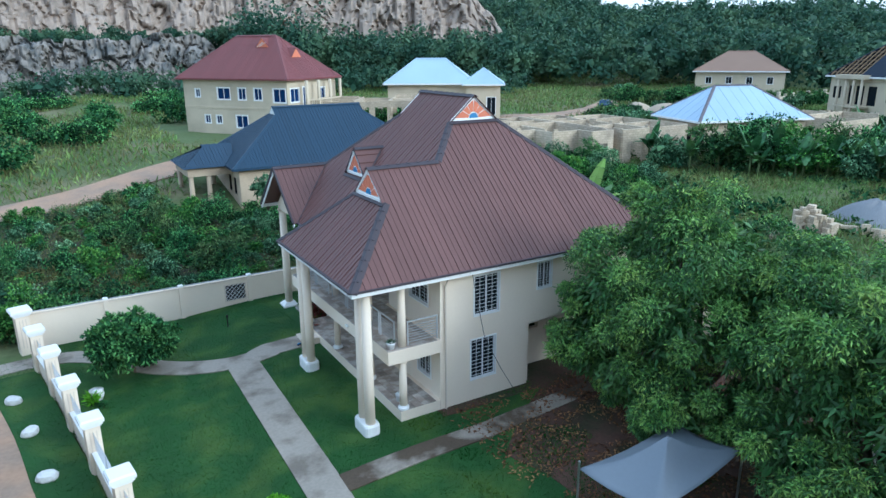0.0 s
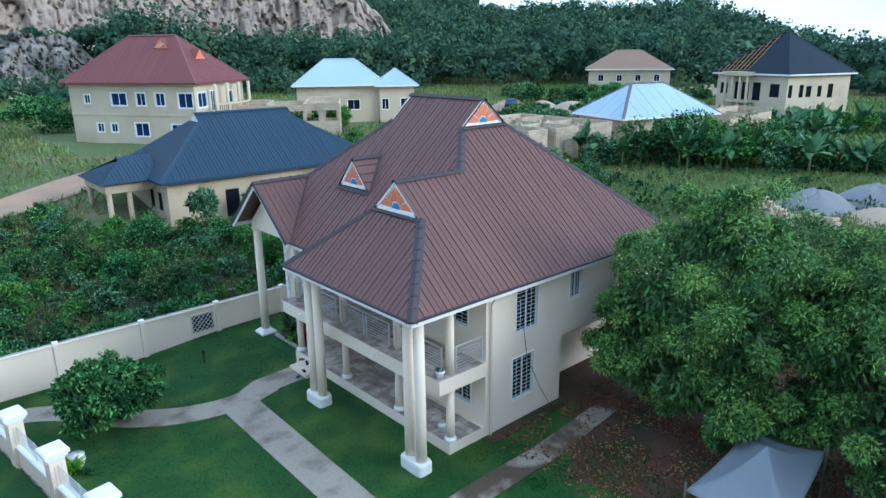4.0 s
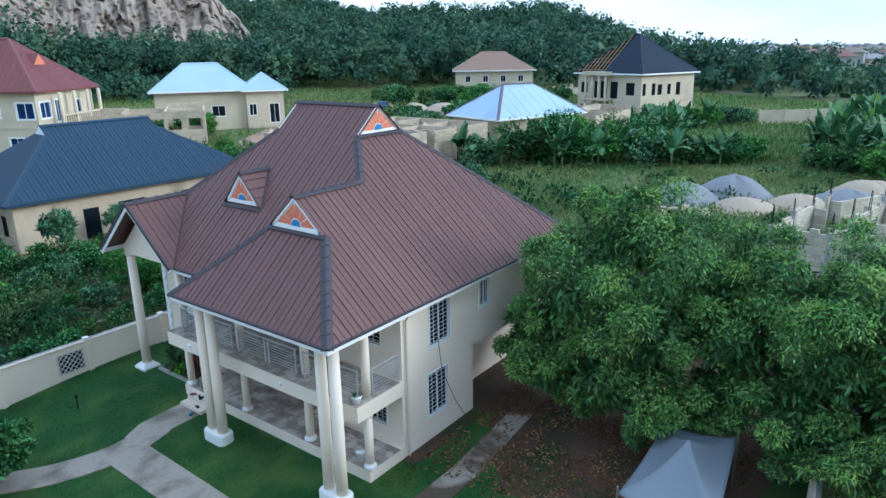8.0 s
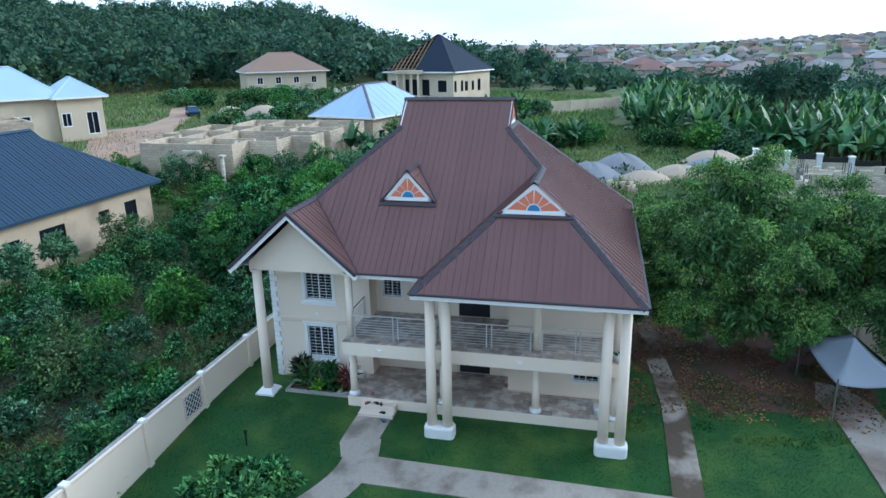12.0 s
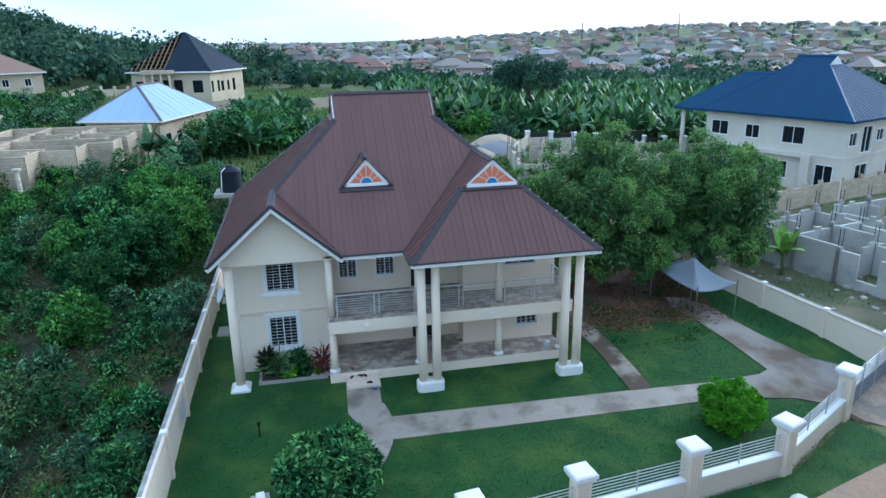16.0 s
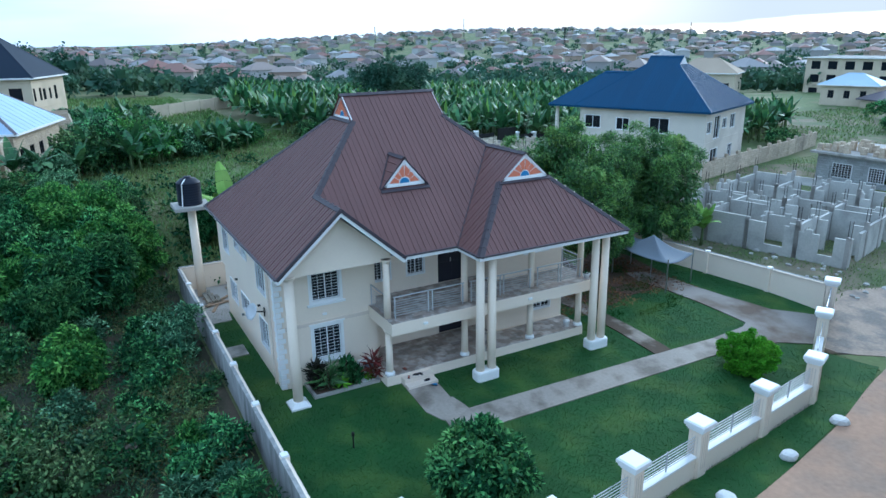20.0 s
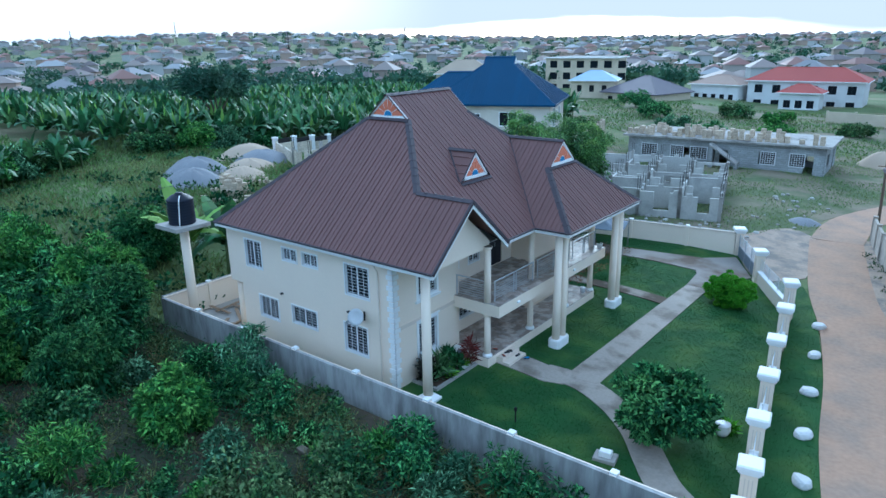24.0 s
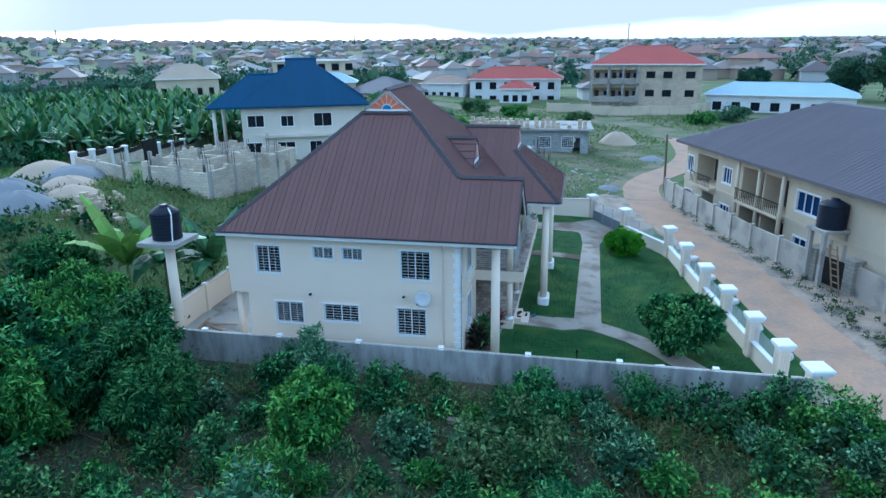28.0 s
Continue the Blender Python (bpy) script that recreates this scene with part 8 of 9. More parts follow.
ROCK_GREY = material("weathered_grey_granite", (0.255, 0.235, 0.215), 0.95, spread=0.2, grain=0.28, big=0.14, fine=1.1, second=(0.12, 0.125, 0.125), second_scale=0.28, second_low=0.48, second_high=0.64, bump=1.0, bump_scale=1.6)
cliff("quarry_face", "tall pale brown quarried granite face with dark cracks", -48, 40, 182, 12, 30.5, 2, ROCK)
cliff("quarry_bench", "lower dark weathered granite bench", -48, 18, 150, 5, 17.0, 9, ROCK_GREY, 3.0, 0.35)
spots = []
for k in range(70):
    aa, r = radians(rnd.choice((-16, -9, -2, 3.5, 7.5, 14, 16)) + rnd.gauss(0, 1.3)), rnd.uniform(156, 170)
    spots.append((r * math.sin(aa), 10 + r * math.cos(aa), rnd.uniform(1.2, 2.8), rnd.uniform(1.6, 4.4)))
woods("ledge_bushes", "bushes growing on the ledge of the quarry", spots, WOODS, 74, (0.6, 0.42), 190, base=15.6)

# ---- distant town ----
def ramp_material(name, colours, rough=0.7):
    m = material(name, (0.5, 0.5, 0.5), rough, bump=0)
    n, l = m.node_tree.nodes, m.node_tree.links
    geo, r = n.new("ShaderNodeNewGeometry"), n.new("ShaderNodeValToRGB")
    r.color_ramp.interpolation = "CONSTANT"
    while len(r.color_ramp.elements) < len(colours):
        r.color_ramp.elements.new(0.5)
    for k, c in enumerate(colours):
        r.color_ramp.elements[k].position = k / len(colours)
        r.color_ramp.elements[k].color = (*c, 1)
    l.new(geo.outputs["Random Per Island"], r.inputs["Fac"])
    l.new(r.outputs["Color"], n["Principled BSDF"].inputs["Base Color"])
    return m


TOWN_ROOF = ramp_material("town_roofs", [(0.21, 0.11, 0.09), (0.14, 0.115, 0.11), (0.25, 0.20, 0.17), (0.24, 0.235, 0.24), (0.12, 0.095, 0.095), (0.23, 0.13, 0.105), (0.33, 0.33, 0.33), (0.17, 0.145, 0.14), (0.26, 0.215, 0.19)])
TOWN_WALL = ramp_material("town_walls", [(0.37, 0.335, 0.29), (0.44, 0.435, 0.43), (0.33, 0.265, 0.215), (0.38, 0.29, 0.23), (0.31, 0.30, 0.295)], 0.85)
rv, rf, wv, wf, town_trees = [], [], [], [], []
placed = 0
while placed < 3700:
    a, r = rnd.uniform(70, 214), 165 + 1500 * rnd.random() ** 1.1
    aa = radians(a)
    x, y = r * math.sin(aa), 10 + r * math.cos(aa)
    if inside([(50, 60), (50, -14), (54, -66), (110, -76), (160, -60), (165, 60)], x, y) or (r < 185 and a > 150) or (r < 240 and a < 150):
        continue
    placed += 1
    if rnd.random() < (0.64 if r < 420 else 0.50):
        town_trees.append((x, y, rnd.uniform(3, 6), rnd.uniform(4, 8)))
        continue
    z = ground(x, y)
    L, D, H = rnd.uniform(8, 15), rnd.uniform(7, 11), rnd.choice((3.2, 3.4, 3.6, 6.4, 6.6)) if r < 700 else rnd.choice((3.4, 6.4))
    R, th = H + min(L, D) * 0.5 * rnd.uniform(0.35, 0.7), rnd.uniform(0, 3.14)
    c, s = math.cos(th), math.sin(th)

    def P(u, v, h):
        return (x + u * c - v * s, y + u * s + v * c, z + h)
    k = len(wv)
    wv += [P(u, v, h) for h in (-1.5, H) for u, v in ((-L / 2, -D / 2), (L / 2, -D / 2), (L / 2, D / 2), (-L / 2, D / 2))]
    wf += [(k, k + 1, k + 5, k + 4), (k + 1, k + 2, k + 6, k + 5), (k + 2, k + 3, k + 7, k + 6), (k + 3, k, k + 4, k + 7)]
    k, o, q = len(rv), 0.7, max(0.3, (L - D) / 2)
    rv += [P(-L / 2 - o, -D / 2 - o, H - 0.2), P(L / 2 + o, -D / 2 - o, H - 0.2), P(L / 2 + o, D / 2 + o, H - 0.2), P(-L / 2 - o, D / 2 + o, H - 0.2), P(-q, 0, R), P(q, 0, R)]
    rf += [(k, k + 1, k + 5, k + 4), (k + 1, k + 2, k + 5), (k + 2, k + 3, k + 4, k + 5), (k + 3, k, k + 4)]
town = mesh_ob("town_houses", wv, wf, TOWN_WALL)
tagged(town, "sprawl of low tan and white houses under hip roofs", "town", kind="stuff")
mesh_ob("town_roofs", rv, rf, TOWN_ROOF, town)
for k in range(460):
    a, r = radians(rnd.uniform(74, 158)), rnd.uniform(150, 290)
    town_trees.append((r * math.sin(a), 10 + r * math.cos(a), rnd.uniform(2.5, 5), rnd.uniform(3, 6.5)))
woods("town_trees", "dark trees between the distant houses", town_trees, WOODS, 81, (1.0, 0.86), 66, 14)
for k, (a, r, h) in enumerate(((112.0, 900, 26), (119.5, 1000, 30), (127.5, 760, 24), (137.5, 900, 26), (160, 900, 30), (183, 800, 28))):
    x, y = r * math.sin(radians(a)), 10 + r * math.cos(radians(a))
    z = ground(x, y)
    m = thing("radio_mast", "thin lattice radio mast on the skyline", "mast", (x, y, z), 0, "radio masts")
    g = Geo()
    for q in range(3):
        b = 2.094 * q
        g.bar((1.2 * math.cos(b), 1.2 * math.sin(b), -1), (0.25 * math.cos(b), 0.25 * math.sin(b), h), 0.3)
    g.put("legs", DARK_BAR, m)
    g = Geo()
    for q in range(8):
        f = q / 8
        w = 1.2 - 0.95 * f
        for b in (0, 2.094, 4.189):
            g.bar((w * math.cos(b), w * math.sin(b), h * f), (w * math.cos(b + 2.094), w * math.sin(b + 2.094), h * (f + 0.12)), 0.2)
    g.put("lattice", DARK_BAR, m)
# tall trees at the edge of the neighbour's roof, far south-west
for k, (x, y, r, h) in enumerate(((-56.0, -100.0, 4.5, 11.0), (-62.0, -92.0, 5.0, 13.0), (-50.0, -106.0, 4.0, 9.5), (-68.0, -86.0, 5.5, 14.0), (-33.0, -118.0, 3.6, 6.0))):
    tree("roadside_tree", "tall dark tree beyond the apartment block", "tree", (x, y), blob(np.random.RandomState(1200 + k), r, h, 7, 0.4), WOODS, 0.3, 1210 + k, count=1100, puff=50, leaf=(0.5, 0.26), droop=0.3, group="roadside trees")

# ---- water tank, canopy, garden things ----
tank = thing("water_tank", "black ribbed plastic water tank on a concrete slab and post", "water tank", (25.6, 36.28, 1.18))
Geo().tube([((0, 0, -1.3), 0.25), ((0, 0, 4.55), 0.22)], 14).put("post", CREAM, tank, smooth=True)
Geo().soft(-0.95, 0.95, -0.95, 0.95, 4.55, 4.75, 0.02).put("slab", CONCRETE, tank)
rings = []
for k in range(9):
    z = 4.75 + 0.14 * k
    rings += [((0, 0, z), 0.62), ((0, 0, z + 0.06), 0.65), ((0, 0, z + 0.10), 0.65)]
rings += [((0, 0, 6.03), 0.58), ((0, 0, 6.18), 0.40), ((0, 0, 6.24), 0.2), ((0, 0, 6.30), 0.2)]
Geo().tube(rings, 24).put("barrel", TANK, tank, smooth=True)
Geo().tube([((-0.55, 0.5, 4.75), 0.03), ((-0.6, 0.42, 6.0), 0.03), ((-0.35, 0.2, 6.2), 0.03)], 6).put("pipe", WHITE, tank)

canopy = thing("canopy", "grey fabric sun canopy sagging between thin steel poles", "canopy", (0, 0, 0))
corner = [Vector((12.3, 13.35, 2.25)), Vector((12.8, 10.8, 2.3)), Vector((17.1, 11.4, 2.35)), Vector((16.5, 13.5, 2.4))]
peak = Vector((14.6, 12.2, 3.2))
g, N = Geo(), 10
for k in range(4):
    a, b = corner[k], corner[(k + 1) % 4]
    base = len(g.v)
    for i in range(N + 1):
        for j in range(N + 1):
            e = a.lerp(b, j / N) - Vector((0, 0, 0.16 * math.sin(math.pi * j / N)))
            t = i / N
            p = e.lerp(peak, t) - Vector((0, 0, 0.22 * math.sin(math.pi * t)))
            g.v.append(tuple(p))
    for i in range(N):
        for j in range(N):
            q = base + i * (N + 1) + j
            g.f.append((q, q + 1, q + N + 2, q + N + 1))
c = g.weld().put("fabric", CANVAS, canopy, smooth=True)
s = c.modifiers.new("thickness", "SOLIDIFY")
s.thickness = 0.012
for p in corner:
    Geo().tube([((p.x, p.y, ground(p.x, p.y) - 0.1), 0.035), ((p.x, p.y, p.z + 0.25), 0.035)], 8).put("pole", STEEL, canopy)
Geo().tube([((peak.x, peak.y, 0.3), 0.03), (tuple(peak), 0.03)], 8).put("pole", STEEL, canopy)

STONE_W = material("whitewashed_stone", (0.62, 0.62, 0.61), 0.8, spread=0.2, grain=0.15, bump=0.5, bump_scale=9)
for k, (x, y) in enumerate(((-0.75, 20.9), (-1.25, 24.8), (-1.7, 28.4), (-2.25, 31.5), (-0.3, 17.2))):
    rs = np.random.RandomState(k)
    bm = bmesh.new()
    bmesh.ops.create_icosphere(bm, subdivisions=2, radius=0.29)
    for v in bm.verts:
        n1 = noise.noise(v.co * 3 + Vector((k * 3, 0, 0)))
        v.co *= 1 + 0.25 * n1
        v.co.z = min(v.co.z, 0.2) * 0.95
        v.co.y *= 1.25
    r = part("stone", bm, STONE_W)
    r.location, r.rotation_euler = (x, y, 0.10), (0, 0, k * 1.3)
    tagged(r, "whitewashed boulder on the grass verge", "stone", "verge stones")

bed = thing("flower_bed", "planted bed with grey concrete kerb below the front windows", "flower bed", kind="structure")
Geo().box(10.95, 11.08, 31.6, 34.5, 0.25, 0.62).box(11.08, 12.3, 34.37, 34.5, 0.25, 0.62).put("kerb", CONCRETE, bed)
Geo().box(11.08, 12.32, 31.5, 34.37, 0.2, 0.56).put("soil", BARE, bed)
RED_LEAF = leaf_material("red_cordyline_leaf", (0.16, 0.03, 0.035), (0.09, 0.05, 0.03))
PURPLE = leaf_material("dark_purple_leaf", (0.03, 0.022, 0.03), (0.04, 0.04, 0.03))


def plant(label, x, y, z, r, h, mat, seed, n=60, leaf=(0.5, 0.09), droop=0.2):
    t = thing("bed_plant", label, "plant", (x, y, z), 0, "bed plants")
    rs = np.random.RandomState(seed)
    a = rs.uniform(0, 6.28, n)
    c = np.stack([np.cos(a) * r * 0.25 * rs.uniform(0, 1, n), np.sin(a) * r * 0.25 * rs.uniform(0, 1, n), rs.uniform(0.05, 0.8, n) * h], axis=1)
    o = np.stack([np.cos(a), np.sin(a), rs.uniform(0.3, 1.4, n)], axis=1)
    quads("foliage", leaves(rs, c, *leaf, unit(o), droop, 0.3), mat, t)
    Geo().tube([((0, 0, -0.05), 0.03), ((0, 0, h * 0.8), 0.015)], 6).put("stem", BARK, t)


unit_box = thing("air_conditioner", "white outdoor air conditioner unit behind the flower bed", "air conditioner", (12.0, 31.75, 0.56), 0)
Geo().soft(-0.16, 0.16, -0.4, 0.4, 0.06, 0.62, 0.03).put("casing", WHITE, unit_box)
Geo().tube([((-0.165, 0.0, 0.34), 0.21), ((-0.185, 0.0, 0.34), 0.21)], 16).put("fan_grille", CANVAS, unit_box)
for y in (-0.28, 0.28):
    Geo().box(-0.14, 0.14, y - 0.04, y + 0.04, 0.0, 0.06).put("foot", DARK_BAR, unit_box)
Geo().box(11.09, 12.3, 31.52, 32.3, 0.555, 0.585).put("gravel", STONE_W, bed, "pale gravel at the end of the bed")
plant("red-leaved cordyline in the bed", 11.25, 31.75, 0.55, 0.6, 1.4, RED_LEAF, 1, 110, (0.5, 0.09))
plant("yellow-green croton in the bed", 11.35, 31.95, 0.55, 0.3, 0.35, LIME, 2, 40, (0.28, 0.07))
plant("dark purple spiky shrub in the bed", 11.8, 34.1, 0.55, 0.9, 1.3, PURPLE, 3, 220, (0.42, 0.10))
plant("bright green fan palm in the bed", 11.5, 33.7, 0.55, 0.9, 1.0, BANANA, 4, 90, (0.75, 0.13))
plant("low yellow-green plant at the kerb", 11.25, 33.2, 0.55, 0.4, 0.35, LIME, 5, 60, (0.35, 0.1))
plant("bushy green plant in the bed", 11.7, 32.8, 0.55, 0.8, 1.2, SHRUB, 6, 260, (0.34, 0.13))
plant("low green plant in the bed", 11.4, 32.5, 0.55, 0.6, 0.8, SHRUB, 7, 160, (0.32, 0.12))
plant("flowering plants beside a white pot", 0.55, 29.7, 0.0, 0.5, 0.45, LIME, 8, 120, (0.35, 0.08))
plant("low white-flowered plant in the lawn", 0.9, 29.2, 0.0, 0.5, 0.25, SHRUB, 9, 160, (0.14, 0.05))
pot = thing("garden_pot", "white glazed garden pot on the lawn", "pot", (0.75, 30.0, 0.0))
Geo().tube([((0, 0, 0), 0.2), ((0, 0, 0.25), 0.3), ((0, 0, 0.42), 0.26), ((0, 0, 0.46), 0.29)], 14).put("body", FLOWERPOT, pot, smooth=True)
bp = thing("flower_pot", "small white pot with succulent on the balcony corner", "pot", (10.15, 21.15, SLAB))
Geo().tube([((0, 0, 0), 0.12), ((0, 0, 0.2), 0.16), ((0, 0, 0.24), 0.18)], 12).put("body", FLOWERPOT, bp, smooth=True)
rs = np.random.RandomState(5)
a = rs.uniform(0, 6.28, 30)
quads("plant", leaves(rs, np.stack([0.06 * np.cos(a), 0.06 * np.sin(a), np.full(30, 0.2)], axis=1), 0.2, 0.05, np.stack([np.cos(a), np.sin(a), np.full(30, 1.2)], axis=1)), SHRUB, bp)
box = thing("pump_box", "small white meter box on a concrete pad", "meter box", (3.6, 34.1, 0.1), 10)
Geo().soft(-0.4, 0.4, -0.3, 0.3, -0.2, 0.08).put("pad", CONCRETE, box)
Geo().soft(-0.22, 0.22, -0.14, 0.14, 0.08, 0.3, 0.03).put("body", WHITE, box)
Geo().box(-0.12, 0.12, -0.15, -0.142, 0.12, 0.24).put("cover", CANVAS, box)
spike = thing("garden_light", "thin black garden spike light in the lawn", "garden light", (7.25, 34.3, ground(7.25, 34)))
Geo().tube([((0, 0, -0.1), 0.03), ((0, 0, 0.5), 0.03)], 8).put("stake", DARK_BAR, spike)
Geo().tube([((0, 0, 0.5), 0.06), ((0, 0, 0.62), 0.06), ((0, 0, 0.66), 0.03)], 8).put("head", DARK_BAR, spike)
cover = thing("manhole_cover", "square concrete inspection cover in the grass", "cover", (17.1, 36.3, 0.5))
Geo().soft(-0.6, 0.6, -0.5, 0.5, -0.1, 0.05).put("slab", CONCRETE, cover)

# heaps of chippings and sand, stacked blocks
def heap(label, x, y, r, h, mat, seed):
    v, f, n = [(0, 0, h)], [], 28
    for i in range(1, 10):
        for k in range(n):
            a = 6.283 * k / n
            q = r * i / 9 * (1 + 0.14 * noise.noise(Vector((math.cos(a) * 1.2, math.sin(a) * 1.2, seed))))
            t = i / 9
            z = h * (0.5 + 0.5 * math.cos(math.pi * t ** 1.25)) ** 0.8 * (1 + 0.15 * noise.noise(Vector((math.cos(a) * 2, math.sin(a) * 2, seed + t)))) - 0.25 * t
            v.append((q * math.cos(a), q * math.sin(a), z))
    f += [(0, 1 + k, 1 + (k + 1) % n) for k in range(n)]
    for i in range(8):
        f += [(1 + i * n + k, 1 + (i + 1) * n + k, 1 + (i + 1) * n + (k + 1) % n, 1 + i * n + (k + 1) % n) for k in range(n)]
    ob = mesh_ob("mound", v, f, mat, smooth=True, loc=(x, y, ground(x, y)))
    tagged(ob, label, "mound", "building mounds")


heap("heap of grey granite chippings", 46.3, 22.8, 3.4, 1.3, GRAVEL, 1)
heap("heap of grey granite chippings", 49.8, 20.2, 3.6, 1.5, GRAVEL, 2)
heap("heap of pale building sand", 45.6, 18.4, 3.0, 0.8, SAND, 3)
heap("heap of pale building sand", 53.6, 11.6, 3.8, 1.4, SAND, 4)
heap("heap of grey granite chippings", 50.2, 12.6, 3.8, 1.2, GRAVEL, 5)
heap("heap of pale building sand", 48.5, 15.4, 3.0, 0.85, SAND, 6)
heap("mound of earth and rubble", 2.5, -35.0, 3.2, 1.6, SAND, 7)
heap("heap of brown excavated earth", 80.4, 70.6, 4.4, 1.7, SAND, 10)
heap("heap of brown excavated earth", 80.2, 76.0, 3.2, 1.3, SAND, 11)
heap("small heap of grey chippings", -1.0, -22.0, 2.2, 0.5, GRAVEL, 8)
heap("small heap of grey chippings", 4.6, -4.2, 1.8, 0.4, GRAVEL, 9)
rnd = random.Random(77)
for k in range(26):
    q, a = 2.1 * rnd.random() ** 0.6, rnd.uniform(0, 6.28)
    x, y = 39.9 + q * math.cos(a), 23.7 + q * math.sin(a)
    st = thing("block_stack", "tumbled heap of pale sandcrete blocks", "block stack", (x, y, ground(x, y) - 0.05), rnd.uniform(0, 90), "block stacks")
    for j in range(max(1, round(rnd.uniform(6.0, 9.5) * (1 - q / 2.5)))):
        for i in range(2):
            if rnd.random() < 0.9:
                Geo().box(-0.24 + rnd.uniform(-0.05, 0.05), 0.22, -0.2 + 0.24 * i, 0.02 + 0.22 * i, 0.22 * j, 0.22 * j + 0.21).put("block", BLOCK_TAN, st)


rnd = random.Random(78)
row = thing("block_row", "broken low row of pale sandcrete blocks across the field", "block row", (0, 0, 0))
line = [Vector((41.6, 22.4, 0)), Vector((42.2, 20.8, 0)), Vector((40.0, 19.0, 0))]
for a, b in zip(line, line[1:]):
    n = round((b - a).length / 0.5)
    for k in range(n):
        q = a.lerp(b, k / n)
        z = ground(q.x, q.y)
        for j in range(rnd.choice((1, 2, 3, 3, 4))):
            w = rnd.uniform(-0.12, 0.12)
            blk = Geo().soft(-0.23, 0.23, -0.1, 0.1, 0.0, 0.22, 0.02).put("block", BLOCK_TAN, row)
            blk.location, blk.rotation_euler = (q.x + w, q.y + rnd.uniform(-0.1, 0.1), z + 0.222 * j - 0.03), (0, rnd.uniform(-0.04, 0.04), 2.3 + rnd.uniform(-0.35, 0.35))


# car parked by the building site
def car(x, y, turn, mat):
    c = thing("car", "dark blue saloon car parked on bare earth", "car", (x, y, ground(x, y)), turn)
    prof = [(-2.1, 0.35), (-2.15, 0.75), (-1.9, 0.92), (-1.35, 0.98), (-0.75, 1.42), (0.65, 1.45), (1.35, 1.0), (2.0, 0.85), (2.15, 0.6), (2.1, 0.35)]
    n = len(prof)
    Geo().add([(px, -0.82 if pz < 1.1 else -0.62, pz) for px, pz in prof] + [(px, 0.82 if pz < 1.1 else 0.62, pz) for px, pz in prof], [tuple(range(n)), tuple(range(2 * n - 1, n - 1, -1))] + [(i, n + i, n + (i + 1) % n, (i + 1) % n) for i in range(n)]).put("body", mat, c, bevel=0.05)
    for px in (-1.35, 1.35):
        for py in (-0.78, 0.78):
            wq = Geo()
            wq.add([(px + 0.32 * math.cos(6.283 * k / 14), py + s, 0.32 + 0.32 * math.sin(6.283 * k / 14)) for s in (-0.1, 0.1) for k in range(14)], [tuple(range(14)), tuple(range(27, 13, -1))] + [(k, (k + 1) % 14, 14 + (k + 1) % 14, 14 + k) for k in range(14)])
            wq.put("wheel", TANK, c)
    for s in (-1, 1):
        Geo().add([(-1.15, s * 0.75, 1.03), (1.15, s * 0.75, 1.03), (0.62, s * 0.66, 1.38), (-0.7, s * 0.66, 1.38)], [(0, 1, 2, 3)]).put("side_window", GLASS, c)
    Geo().add([(1.3, -0.62, 1.06), (1.3, 0.62, 1.06), (0.74, 0.56, 1.42), (0.74, -0.56, 1.42)], [(0, 1, 2, 3)]).put("windscreen", GLASS, c)


CARBLUE = material("dark_blue_car_paint", (0.02, 0.05, 0.10), 0.25, 0.3, bump=0)
car(78.0, 80.8, 38, CARBLUE)

# second water tank by the apartments
tk = thing("water_tank", "black ribbed water tank on a concrete stand by the block wall", "water tank", (-7.2, 20.3, 0.0), 19)
Geo().soft(-0.95, 0.95, -0.85, 0.85, 3.2, 3.42, 0.02).put("slab", CONCRETE, tk)
for sx in (-0.75, 0.75):
    for sy in (-0.6, 0.6):
        Geo().box(sx - 0.12, sx + 0.12, sy - 0.12, sy + 0.12, -0.3, 3.2).put("leg", CONCRETE, tk)
rings = []
for k in range(9):
    z = 3.42 + 0.16 * k
    rings += [((0, 0, z), 0.78), ((0, 0, z + 0.06), 0.82), ((0, 0, z + 0.12), 0.82)]
rings += [((0, 0, 4.88), 0.74), ((0, 0, 5.06), 0.42), ((0, 0, 5.11), 0.26), ((0, 0, 5.17), 0.26)]
Geo().tube(rings, 24).put("barrel", TANK, tk, smooth=True)
pole = thing("utility_pole", "leaning wooden utility pole at the bend of the road", "pole", (-0.5, -3.4, 0.0))
Geo().tube([((0, 0, -0.4), 0.12), ((0.15, 0.1, 5.6), 0.08)], 8).put("shaft", BARK, pole)
Geo().bar((-0.35, 0.05, 5.2), (0.65, 0.15, 5.2), 0.07).put("crossarm", WOODLOG, pole)

# service cable down the side wall
g = Geo()
pts = [Vector((13.2, 20.38, 6.05)), Vector((13.5, 20.5, 4.9)), Vector((14.0, 20.7, 3.2)), Vector((14.9, 20.8, 1.6)), Vector((15.5, 20.6, 0.5))]
g.tube([(tuple(p), 0.012) for p in pts], 5)
cable = g.put("cable", DARK_BAR)
tagged(cable, "thin black service cable slung down the side wall", "cable")

# tiles of the porch and the balcony
tiled(10.42, 13.19, 21.0, 31.48, PORCH, house, holes=((12.1, 13.3, 20.9, 25.35),))
tiled(9.94, 13.17, 20.94, 31.4, SLAB, house, holes=((12.1, 13.3, 20.9, 25.35),))


